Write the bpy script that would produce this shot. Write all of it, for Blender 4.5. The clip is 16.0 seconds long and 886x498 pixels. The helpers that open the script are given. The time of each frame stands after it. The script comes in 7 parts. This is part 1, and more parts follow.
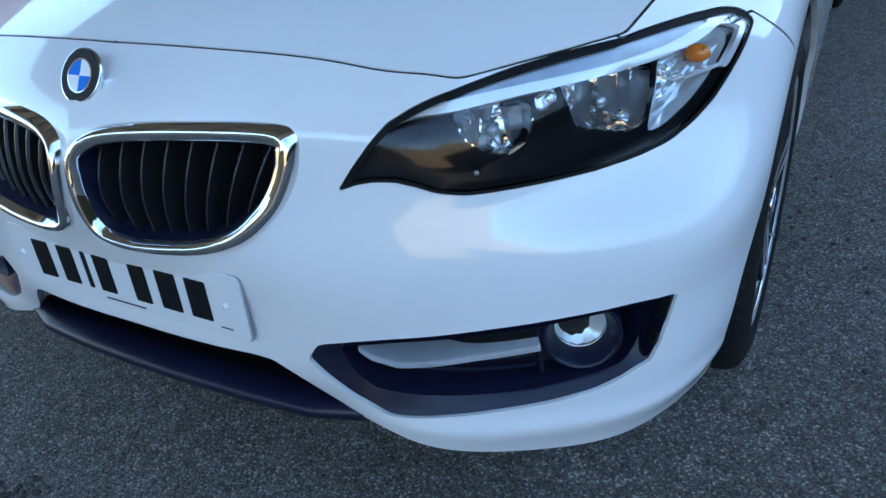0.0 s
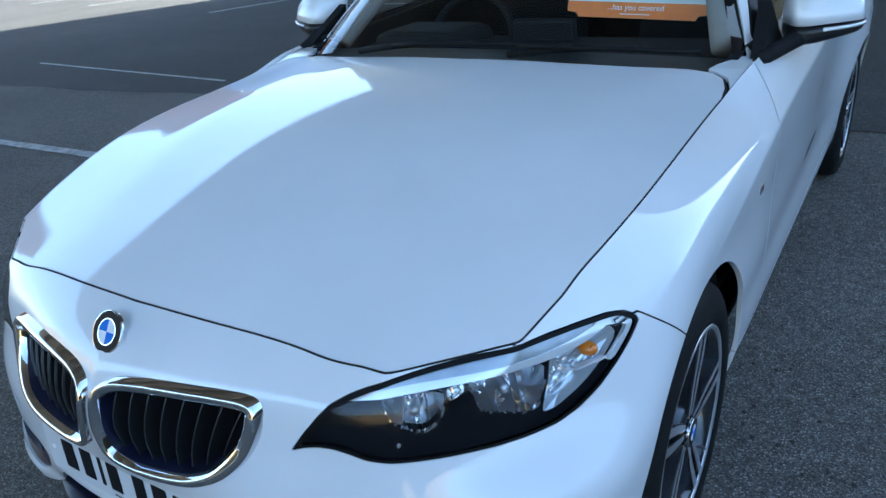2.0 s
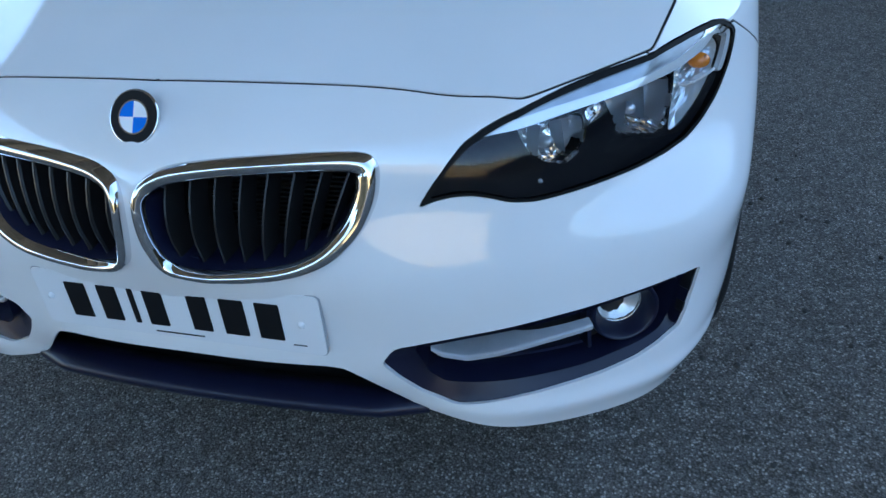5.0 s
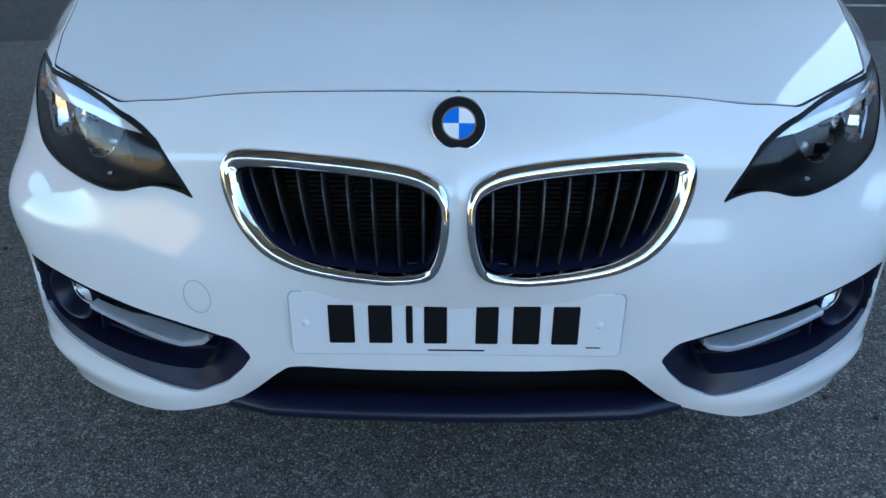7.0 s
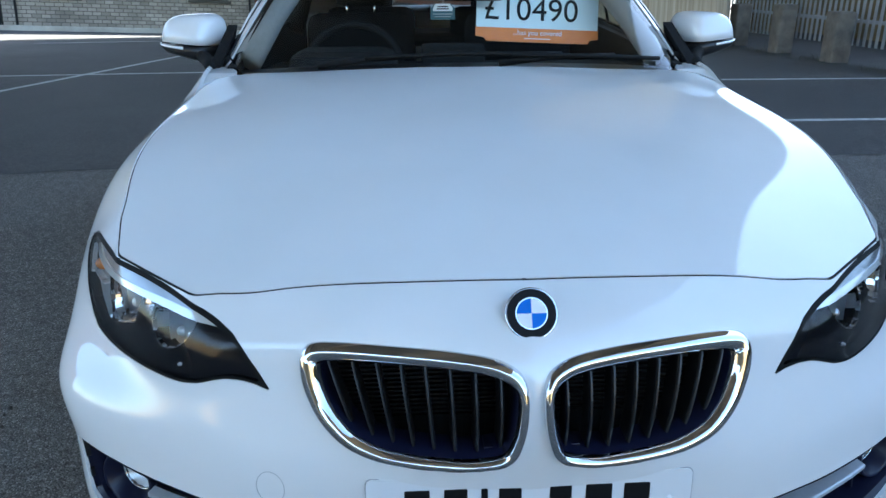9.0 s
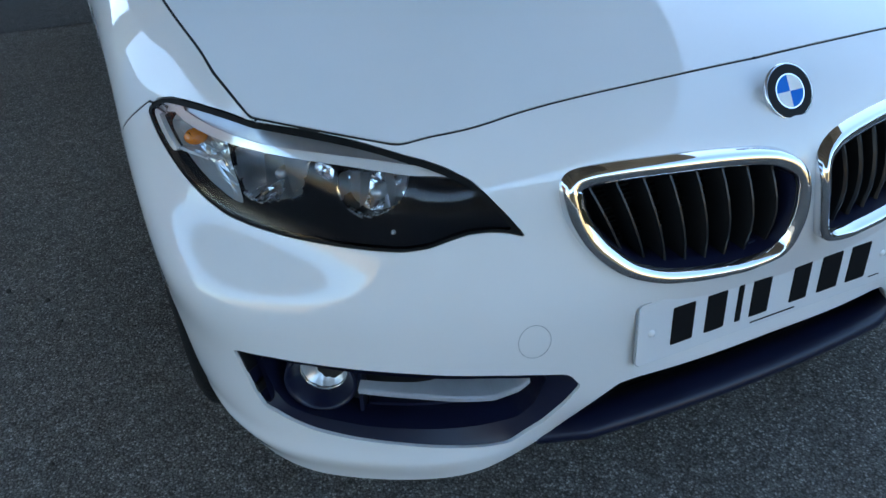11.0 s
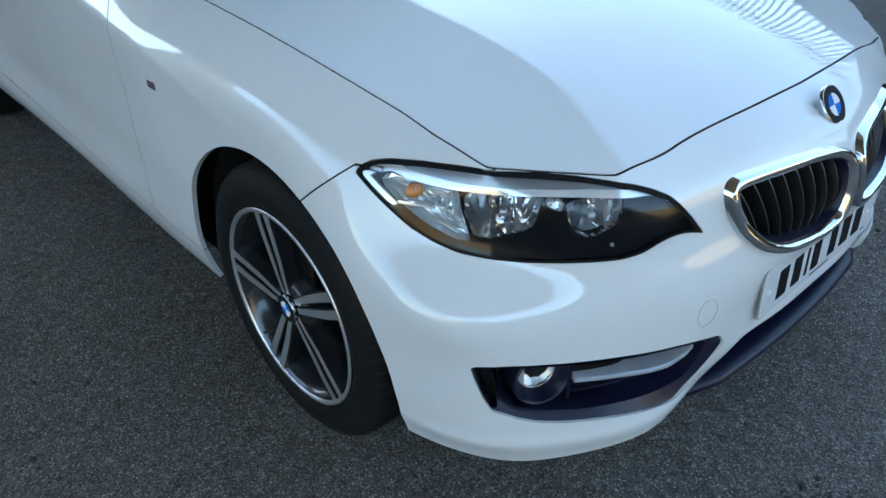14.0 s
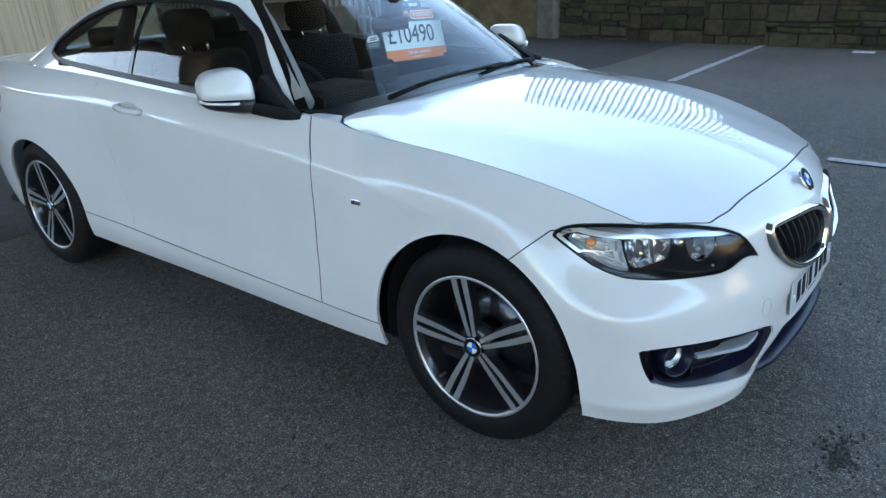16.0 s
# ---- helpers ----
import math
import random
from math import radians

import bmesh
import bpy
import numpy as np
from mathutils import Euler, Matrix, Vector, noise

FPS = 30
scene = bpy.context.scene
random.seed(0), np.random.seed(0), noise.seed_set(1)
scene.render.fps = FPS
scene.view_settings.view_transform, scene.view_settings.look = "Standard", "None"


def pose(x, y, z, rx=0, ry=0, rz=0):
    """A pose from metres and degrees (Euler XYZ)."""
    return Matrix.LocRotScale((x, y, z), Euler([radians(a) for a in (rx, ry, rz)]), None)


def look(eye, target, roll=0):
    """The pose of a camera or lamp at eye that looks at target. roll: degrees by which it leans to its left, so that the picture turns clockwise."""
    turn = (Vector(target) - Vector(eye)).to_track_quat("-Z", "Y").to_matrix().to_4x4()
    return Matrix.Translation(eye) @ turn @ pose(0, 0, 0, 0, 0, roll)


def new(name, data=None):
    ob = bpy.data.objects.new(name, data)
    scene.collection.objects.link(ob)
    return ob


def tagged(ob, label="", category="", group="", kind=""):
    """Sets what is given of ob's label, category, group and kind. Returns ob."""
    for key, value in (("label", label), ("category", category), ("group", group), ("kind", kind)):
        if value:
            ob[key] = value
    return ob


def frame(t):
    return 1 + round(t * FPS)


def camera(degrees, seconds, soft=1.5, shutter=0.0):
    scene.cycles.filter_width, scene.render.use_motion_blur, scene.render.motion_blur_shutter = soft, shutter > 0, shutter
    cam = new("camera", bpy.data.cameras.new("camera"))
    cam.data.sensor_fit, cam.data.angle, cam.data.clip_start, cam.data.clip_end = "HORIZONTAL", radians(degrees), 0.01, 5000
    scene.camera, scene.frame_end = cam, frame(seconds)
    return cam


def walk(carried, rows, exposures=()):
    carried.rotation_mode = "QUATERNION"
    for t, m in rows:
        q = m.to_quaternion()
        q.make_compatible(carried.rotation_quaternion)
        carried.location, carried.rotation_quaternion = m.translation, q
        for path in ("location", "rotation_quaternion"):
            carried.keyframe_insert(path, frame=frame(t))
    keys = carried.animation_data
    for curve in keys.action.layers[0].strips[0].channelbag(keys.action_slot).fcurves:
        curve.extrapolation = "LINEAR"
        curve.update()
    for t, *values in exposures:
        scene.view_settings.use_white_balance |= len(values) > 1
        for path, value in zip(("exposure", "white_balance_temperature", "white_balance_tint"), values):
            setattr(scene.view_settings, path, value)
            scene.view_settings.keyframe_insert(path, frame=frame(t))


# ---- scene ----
cam = camera(62.1, 16.0)
PATH = [
    (0, (0.9516, -0.6170, 1.0323), (0.0728, 0.8451, -0.0131), -6.57),
    (0.5, (1.0638, -0.5888, 1.1099), (0.1118, 0.7832, 0.0095), -6.93),
    (1, (1.1179, -0.5915, 1.2153), (0.1008, 0.7445, 0.1296), -6.64),
    (1.5, (1.1640, -0.5832, 1.3029), (0.0861, 0.7949, 0.3349), -7.15),
    (2, (1.1723, -0.5826, 1.3944), (0.1484, 0.9113, 0.5469), -5.43),
    (2.5, (1.1655, -0.5987, 1.4490), (0.1721, 0.9810, 0.7287), -3.22),
    (3, (1.1573, -0.6036, 1.4671), (0.2255, 1.0788, 0.9192), -3.10),
    (3.5, (1.0750, -0.6098, 1.3755), (0.2402, 1.0234, 0.5795), -3.74),
    (3.7, (1.0325, -0.6136, 1.3259), (0.2259, 0.9870, 0.4392), -3.95),
    (5.8, (0.3909, -0.8526, 1.1175), (0.1886, 0.7480, -0.0654), -1.74),
    (6, (0.2879, -0.8443, 1.1151), (0.1580, 0.7564, -0.0776), -0.35),
    (6.5, (0.0813, -0.8733, 1.1441), (-0.0356, 0.7242, -0.0545), -0.63),
    (7, (-0.0137, -0.9896, 1.0832), (-0.0280, 0.7769, 0.1450), 0.28),
    (7.5, (-0.0401, -1.0278, 0.9475), (-0.0621, 0.7865, 0.1074), -2.84),
    (8, (-0.0683, -1.0259, 0.9944), (-0.0425, 0.8022, 0.1850), 0.06),
    (8.5, (-0.1113, -1.0258, 1.1797), (-0.0690, 0.8350, 0.4474), 0.10),
    (8.7, (-0.1344, -1.0039, 1.2255), (-0.0779, 0.8761, 0.5448), -0.03),
    (10.8, (-0.7711, -0.7627, 1.2145), (-0.1492, 0.8189, 0.1601), -1.40),
    (11, (-0.8156, -0.6847, 1.1531), (-0.2039, 0.8674, 0.0499), -3.28),
    (11.5, (-0.8902, -0.6200, 1.0389), (-0.2567, 0.8612, -0.1455), -4.90),
    (12, (-0.9358, -0.6290, 0.9790), (-0.2565, 0.8191, -0.2216), -6.82),
    (12.5, (-1.0092, -0.6338, 1.0478), (-0.2280, 0.7992, -0.1082), -4.38),
    (13, (-1.0927, -0.6079, 1.1522), (-0.2233, 0.8114, 0.0426), -3.22),
    (13.5, (-1.2590, -0.4765, 1.2207), (-0.2124, 0.8053, 0.0979), -0.65),
    (14, (-1.4829, -0.4670, 1.2999), (-0.3600, 0.7871, 0.2187), -1.08),
    (14.5, (-1.7584, -0.4855, 1.3777), (-0.5158, 0.7279, 0.3882), -2.93),
    (15, (-2.0207, -0.4211, 1.3986), (-0.6469, 0.7375, 0.5227), -1.52),
    (15.5, (-2.2646, -0.3789, 1.4280), (-0.8337, 0.7536, 0.6082), -1.27),
    (16, (-2.4950, -0.4588, 1.4446), (-1.0403, 0.7016, 0.7090), -2.15),
]
# the lot slopes: the car's own frame, in which the path is written, is laid on it by this turn
SLOPE = pose(0, 0, 0, 6.85, -0.48, 2.1)
walk(cam, [(t, SLOPE @ look(eye, target, roll)) for t, eye, target, roll in PATH],
     [(0, 2.3, 5760, 2), (3.5, 2.2, 5700, 2), (6.0, 2.25, 5880, 2), (8.7, 2.52, 6000, 3), (10.8, 2.12, 6020, 2), (12.0, 2.22, 6100, 1), (13.0, 2.4, 6200, 0), (14.5, 2.40, 6400, 0), (16, 2.58, 6500, 2)])

# ---- light ----
SUN_UP, SUN_SIDE = 42.0, 0.0          # degrees above the horizon, and from +y towards -x
world = bpy.data.worlds.new("sky")
scene.world = world
world.use_nodes = True
wn = world.node_tree.nodes
sky = wn.new("ShaderNodeTexSky")
sky.sky_type = "NISHITA"
sky.sun_disc = False
sky.sun_elevation = radians(SUN_UP)
sky.sun_rotation = radians(-SUN_SIDE)
wn["Background"].inputs["Strength"].default_value = 0.15
world.node_tree.links.new(sky.outputs[0], wn["Background"].inputs["Color"])
sun = new("sun", bpy.data.lights.new("sun", "SUN"))
sun.data.energy, sun.data.angle, sun.data.color = 5.0, radians(0.55), (1.0, 0.91, 0.78)
sun.matrix_world = look((0, 0, 30), Vector((0, 0, 30)) - Vector((-math.sin(radians(SUN_SIDE)) * math.cos(radians(SUN_UP)), math.cos(radians(SUN_SIDE)) * math.cos(radians(SUN_UP)), math.sin(radians(SUN_UP)))))


# ---- materials ----
def material(name, base=(0.5, 0.5, 0.5), rough=0.5, metal=0.0, coat=0.0, spec=0.5):
    m = bpy.data.materials.new(name)
    m.use_nodes = True
    b = m.node_tree.nodes["Principled BSDF"]
    b.inputs["Base Color"].default_value = (*base, 1)
    b.inputs["Roughness"].default_value = rough
    b.inputs["Metallic"].default_value = metal
    b.inputs["Coat Weight"].default_value = coat
    b.inputs["Coat Roughness"].default_value = 0.02
    b.inputs["Specular IOR Level"].default_value = spec
    return m


def node(m, kind, **sets):
    n = m.node_tree.nodes.new(kind)
    for key, value in sets.items():
        if key in n.inputs:
            n.inputs[key].default_value = value
    return n


def wire(m, a, b):
    m.node_tree.links.new(a, b)


def coords(m, scale=(1, 1, 1)):
    tc, mp = node(m, "ShaderNodeTexCoord"), node(m, "ShaderNodeMapping", Scale=scale)
    wire(m, tc.outputs["Object"], mp.inputs["Vector"])
    return mp.outputs[0]


def ramp(m, fac, *stops):
    r = node(m, "ShaderNodeValToRGB")
    el = r.color_ramp.elements
    while len(el) < len(stops):
        el.new(0.5)
    for e, (p, c) in zip(el, stops):
        e.position, e.color = p, (*c, 1)
    wire(m, fac, r.inputs[0])
    return r.outputs[0]


def mottled(m, scale, lo, hi, detail=6.0, bump=0.0, bump_scale=None, where=None):
    """Two-scale variation of the base colour and, if asked, a fine relief."""
    b = m.node_tree.nodes["Principled BSDF"]
    at = where or coords(m)
    big = node(m, "ShaderNodeTexNoise", Scale=scale, Detail=detail, Roughness=0.65)
    wire(m, at, big.inputs["Vector"])
    col = ramp(m, big.outputs["Fac"], (0.3, lo), (0.7, hi))
    wire(m, col, b.inputs["Base Color"])
    if bump:
        fine = node(m, "ShaderNodeTexNoise", Scale=bump_scale or scale * 12, Detail=4.0)
        wire(m, at, fine.inputs["Vector"])
        bm_ = node(m, "ShaderNodeBump", Strength=bump, Distance=0.01)
        wire(m, fine.outputs["Fac"], bm_.inputs["Height"])
        wire(m, bm_.outputs[0], b.inputs["Normal"])
    return m


def glass(name, tint=(1, 1, 1), rough=0.0, ior=1.5):
    m = bpy.data.materials.new(name)
    m.use_nodes = True
    nt = m.node_tree
    nt.nodes.clear()
    out, mix = node(m, "ShaderNodeOutputMaterial"), node(m, "ShaderNodeMixShader")
    clear, shine, face = node(m, "ShaderNodeBsdfTransparent", Color=(*tint, 1)), node(m, "ShaderNodeBsdfGlossy", Roughness=rough), node(m, "ShaderNodeLayerWeight", Blend=0.5)
    # gloss rises towards grazing angles, alike from both sides of the pane
    f0 = ((ior - 1) / (ior + 1)) ** 2
    fifth, gloss = node(m, "ShaderNodeMath"), node(m, "ShaderNodeMath")
    fifth.operation, gloss.operation = "POWER", "MULTIPLY_ADD"
    fifth.inputs[1].default_value, gloss.inputs[1].default_value, gloss.inputs[2].default_value = 3.9, 1 - f0, f0
    wire(m, face.outputs["Facing"], fifth.inputs[0])
    wire(m, fifth.outputs[0], gloss.inputs[0])
    wire(m, gloss.outputs[0], mix.inputs[0])
    wire(m, clear.outputs[0], mix.inputs[1])
    wire(m, shine.outputs[0], mix.inputs[2])
    wire(m, mix.outputs[0], out.inputs["Surface"])
    return m


def paint_white():
    m = material("white_paint", (0.82, 0.82, 0.81), 0.45, coat=1.0, spec=0.12)
    b = m.node_tree.nodes["Principled BSDF"]
    b.inputs["Coat IOR"].default_value = 1.75
    at = coords(m)
    peel = node(m, "ShaderNodeTexNoise", Scale=220.0, Detail=1.0)
    wire(m, at, peel.inputs["Vector"])
    bp = node(m, "ShaderNodeBump", Strength=0.012, Distance=0.002)
    wire(m, peel.outputs["Fac"], bp.inputs["Height"])
    wire(m, bp.outputs[0], b.inputs["Coat Normal"])
    dust = node(m, "ShaderNodeTexNoise", Scale=3.0, Detail=8.0)
    wire(m, at, dust.inputs["Vector"])
    wire(m, ramp(m, dust.outputs["Fac"], (0.35, (0.79, 0.79, 0.78)), (0.65, (0.83, 0.83, 0.825))), b.inputs["Base Color"])
    return m


def asphalt(name, lo, hi, speck):
    m = material(name, hi, 0.85, spec=0.35)
    b = m.node_tree.nodes["Principled BSDF"]
    at = coords(m)
    blot = node(m, "ShaderNodeTexNoise", Scale=0.55, Detail=9.0, Roughness=0.6)
    wire(m, at, blot.inputs["Vector"])
    base = ramp(m, blot.outputs["Fac"], (0.32, lo), (0.68, hi))
    stone = node(m, "ShaderNodeTexVoronoi", Scale=215.0)
    stray = node(m, "ShaderNodeTexNoise", Scale=170.0, Detail=3.0)
    wire(m, at, stray.inputs["Vector"])
    bend = node(m, "ShaderNodeVectorMath")
    bend.operation = "MULTIPLY_ADD"
    bend.inputs[1].default_value = (0.007, 0.007, 0.007)
    wire(m, stray.outputs["Color"], bend.inputs[0])
    wire(m, at, bend.inputs[2])
    wire(m, bend.outputs[0], stone.inputs["Vector"])
    tone = node(m, "ShaderNodeSeparateColor")
    wire(m, stone.outputs["Color"], tone.inputs[0])
    light = ramp(m, tone.outputs[0], (0.72, (0, 0, 0)), (0.97, (1, 1, 1)))
    edge = ramp(m, stone.outputs["Distance"], (0.25, (1.08, 1.08, 1.08)), (0.75, (0.36, 0.35, 0.33)))
    mx = node(m, "ShaderNodeMix")
    mx.data_type = "RGBA"
    mx.inputs["B"].default_value = (*speck, 1)
    wire(m, light, mx.inputs["Factor"])
    wire(m, base, mx.inputs["A"])
    mul = node(m, "ShaderNodeMix")
    mul.data_type, mul.blend_type = "RGBA", "MULTIPLY"
    mul.inputs["Factor"].default_value = 1.0
    wire(m, mx.outputs["Result"], mul.inputs["A"])
    wire(m, edge, mul.inputs["B"])
    worn = node(m, "ShaderNodeTexNoise", Scale=34.0, Detail=6.0, Roughness=0.7)
    wire(m, at, worn.inputs["Vector"])
    film_ = node(m, "ShaderNodeMix")
    film_.data_type, film_.blend_type = "RGBA", "MULTIPLY"
    film_.inputs["Factor"].default_value = 1.0
    wire(m, mul.outputs["Result"], film_.inputs["A"])
    wire(m, ramp(m, worn.outputs["Fac"], (0.36, (0.66, 0.64, 0.60)), (0.64, (1.12, 1.12, 1.12))), film_.inputs["B"])
    wire(m, film_.outputs["Result"], b.inputs["Base Color"])
    grit = node(m, "ShaderNodeTexNoise", Scale=60.0, Detail=3.0)
    wire(m, at, grit.inputs["Vector"])
    sub = node(m, "ShaderNodeMath")
    sub.operation = "SUBTRACT"
    wire(m, grit.outputs["Fac"], sub.inputs[0])
    wire(m, stone.outputs["Distance"], sub.inputs[1])
    bp = node(m, "ShaderNodeBump", Strength=0.8, Distance=0.004)
    wire(m, sub.outputs[0], bp.inputs["Height"])
    wire(m, bp.outputs[0], b.inputs["Normal"])
    return m


WHITE = paint_white()
GAP = material("dark_recess", (0.008, 0.008, 0.008), 0.9)
NAVY = mottled(material("dark_plastic", (0.011, 0.012, 0.032), 0.34, spec=0.4), 8, (0.007, 0.008, 0.023), (0.010, 0.012, 0.033), bump=0.05, bump_scale=900)
BLACK = mottled(material("black_plastic", (0.012, 0.012, 0.013), 0.35), 10, (0.010, 0.010, 0.011), (0.016, 0.016, 0.017), bump=0.04, bump_scale=800)
SEAL = mottled(material("seal_rubber", (0.006, 0.006, 0.006), 0.6, spec=0.15), 40, (0.004, 0.004, 0.004), (0.008, 0.008, 0.008))
GLOSS_BLACK = material("gloss_black", (0.006, 0.006, 0.007), 0.12)
CHROME = mottled(material("chrome", (0.75, 0.75, 0.76), 0.04, 1.0), 6, (0.72, 0.72, 0.73), (0.80, 0.80, 0.81))
SILVER = mottled(material("satin_silver", (0.55, 0.56, 0.58), 0.32, 0.85), 20, (0.50, 0.51, 0.53), (0.6, 0.61, 0.63))
RUBBER = mottled(material("tyre_rubber", (0.012, 0.012, 0.012), 0.6, spec=0.14), 14, (0.008, 0.008, 0.008), (0.014, 0.014, 0.0135), bump=0.1, bump_scale=300)
RIM_DARK = material("rim_grey_lacquer", (0.045, 0.047, 0.052), 0.25, 0.6, coat=0.6)
RIM_CUT = mottled(material("rim_cut_metal", (0.66, 0.66, 0.67), 0.34, 0.8), 30, (0.60, 0.60, 0.62), (0.70, 0.70, 0.71))
SCREEN = glass("windscreen_glass", (0.95, 0.98, 0.97), 0.0, 1.40)
SIDE_GLASS = glass("side_glass", (0.72, 0.77, 0.75), 0.0, 1.65)
LENS = glass("lens_glass", (0.97, 0.98, 0.98), 0.0, 1.42)
PLATE = material("plate_white", (0.78, 0.79, 0.80), 0.22, coat=0.6)
INK = material("black_ink", (0.008, 0.008, 0.009), 0.5, spec=0.15)
BLUE = material("enamel_blue", (0.02, 0.17, 0.66), 0.4, spec=0.1)
ENAMEL = material("enamel_white", (0.85, 0.86, 0.87), 0.4, spec=0.1)
AMBER = material("amber_plastic", (0.75, 0.22, 0.02), 0.15, coat=0.5)
CLOTH = mottled(material("seat_cloth", (0.010, 0.010, 0.011), 0.9, spec=0.15), 30, (0.007, 0.007, 0.008), (0.015, 0.014, 0.015), bump=0.3, bump_scale=500)
TRIM = mottled(material("cabin_trim", (0.011, 0.011, 0.012), 0.75, spec=0.2), 30, (0.008, 0.008, 0.009), (0.014, 0.014, 0.014), bump=0.2, bump_scale=600)
LINING = mottled(material("grey_lining", (0.27, 0.265, 0.255), 0.9), 60, (0.25, 0.245, 0.235), (0.29, 0.285, 0.275))


# ---- building kit ----
def mesh_of(name, verts, faces, mat, normals=None, smooth=True):
    me = bpy.data.meshes.new(name)
    me.from_pydata([tuple(v) for v in verts], [], [tuple(f) for f in faces])
    me.materials.append(mat)
    me.polygons.foreach_set("use_smooth", [smooth] * len(me.polygons))
    me.update()
    if normals is not None:
        me.normals_split_custom_set_from_vertices([tuple(n) for n in normals])
    return me


def part(name, bm, mat, parent, label="", smooth=False):
    me = bpy.data.meshes.new(name)
    bm.normal_update()
    bm.to_mesh(me)
    bm.free()
    me.materials.append(mat)
    me.polygons.foreach_set("use_smooth", [smooth] * len(me.polygons))
    ob = new(name, me)
    ob.parent = parent
    return tagged(ob, label) if label else ob


def root(name, m=None, **tags):
    ob = new(name)
    ob.matrix_basis = m or Matrix()
    return tagged(ob, **tags)


def box(bm, lo, hi, bevel=0.0, m=None):
    """A box from corner to corner, with rounded edges, in a bmesh."""
    r = bmesh.ops.create_cube(bm, size=1.0)
    vs = r["verts"]
    c, d = [(a + b) / 2 for a, b in zip(lo, hi)], [abs(b - a) for a, b in zip(lo, hi)]
    bmesh.ops.scale(bm, vec=d, verts=vs)
    bmesh.ops.translate(bm, vec=c, verts=vs)
    if bevel:
        es = list({e for v in vs for e in v.link_edges})
        out = bmesh.ops.bevel(bm, geom=es, offset=bevel, segments=2, profile=0.5, affect="EDGES")
        vs = list({v for v in vs if v.is_valid} | set(out["verts"]))
    if m is not None:
        bmesh.ops.transform(bm, matrix=m, verts=vs)
    return vs


def boxed(lo, hi, bevel=0.0, m=None):
    bm = bmesh.new()
    box(bm, lo, hi, bevel, m)
    return bm


def lathe(profile, n=64, axis="x"):
    """A turned body: profile of (along, radius)."""
    bm = bmesh.new()
    rings = []
    for a, r in profile:
        ring = []
        for k in range(n):
            c, s = math.cos(2 * math.pi * k / n), math.sin(2 * math.pi * k / n)
            ring.append(bm.verts.new({"x": (a, r * c, r * s), "y": (r * c, a, r * s), "z": (r * c, r * s, a)}[axis]))
        rings.append(ring)
    for p, q in zip(rings[:-1], rings[1:]):
        for k in range(n):
            bm.faces.new((p[k], p[(k + 1) % n], q[(k + 1) % n], q[k]))
    return bm


def tube(points, radius, n=8, closed=False):
    """A round bar along a line; radius: one number or one for each point."""
    pts = [Vector(p) for p in points]
    rad = radius if isinstance(radius, (list, tuple)) else [radius] * len(pts)
    bm, rings, side = bmesh.new(), [], None
    for i, p in enumerate(pts):
        a, b = pts[i - 1 if i or closed else 0], pts[(i + 1) % len(pts) if closed else min(i + 1, len(pts) - 1)]
        t = (b - a).normalized()
        if side is None:
            side = t.orthogonal().normalized()
        side = (side - t * side.dot(t)).normalized()
        up = t.cross(side)
        rings.append([bm.verts.new(p + rad[i] * (math.cos(2 * math.pi * k / n) * side + math.sin(2 * math.pi * k / n) * up)) for k in range(n)])
    pairs = list(zip(rings[:-1], rings[1:])) + ([(rings[-1], rings[0])] if closed else [])
    for p, q in pairs:
        for k in range(n):
            bm.faces.new((p[k], p[(k + 1) % n], q[(k + 1) % n], q[k]))
    if not closed:
        bm.faces.new(rings[0][::-1])
        bm.faces.new(rings[-1])
    return bm


def prism(outline, depth, bevel=0.0, m=None):
    """A flat outline in x and z, given thickness along +y."""
    bm = bmesh.new()
    f = bm.faces.new([bm.verts.new((x, 0, z)) for x, z in outline])
    r = bmesh.ops.extrude_face_region(bm, geom=[f])
    bmesh.ops.translate(bm, vec=(0, depth, 0), verts=[v for v in r["geom"] if isinstance(v, bmesh.types.BMVert)])
    bmesh.ops.recalc_face_normals(bm, faces=bm.faces)
    if bevel:
        bmesh.ops.bevel(bm, geom=list(bm.edges), offset=bevel, segments=2, profile=0.5, affect="EDGES")
    if m is not None:
        bmesh.ops.transform(bm, matrix=m, verts=bm.verts)
    return bm


def natural(ts, vals):
    """A natural cubic spline through vals at ts; vals may have several columns."""
    ts, vals = np.asarray(ts, float), np.asarray(vals, float)
    flat = vals.ndim == 1
    vals = vals.reshape(len(ts), -1)
    n, h = len(ts), np.diff(ts)
    a, rhs = np.eye(n), np.zeros((n, vals.shape[1]))
    for i in range(1, n - 1):
        a[i, i - 1 : i + 2] = h[i - 1], 2 * (h[i - 1] + h[i]), h[i]
        rhs[i] = 6 * ((vals[i + 1] - vals[i]) / h[i] - (vals[i] - vals[i - 1]) / h[i - 1])
    k = np.linalg.solve(a, rhs)

    def at(t):
        t = np.clip(np.asarray(t, float), ts[0], ts[-1])
        i = np.clip(np.searchsorted(ts, t) - 1, 0, n - 2)
        u, w, d = (ts[i + 1] - t)[..., None], (t - ts[i])[..., None], h[i][..., None]
        out = (k[i] * u**3 + k[i + 1] * w**3) / (6 * d) + (vals[i] / d - k[i] * d / 6) * u + (vals[i + 1] / d - k[i + 1] * d / 6) * w
        return out[..., 0] if flat else out

    return at


def curve(pairs):
    return natural([p[0] for p in pairs], [p[1] for p in pairs])


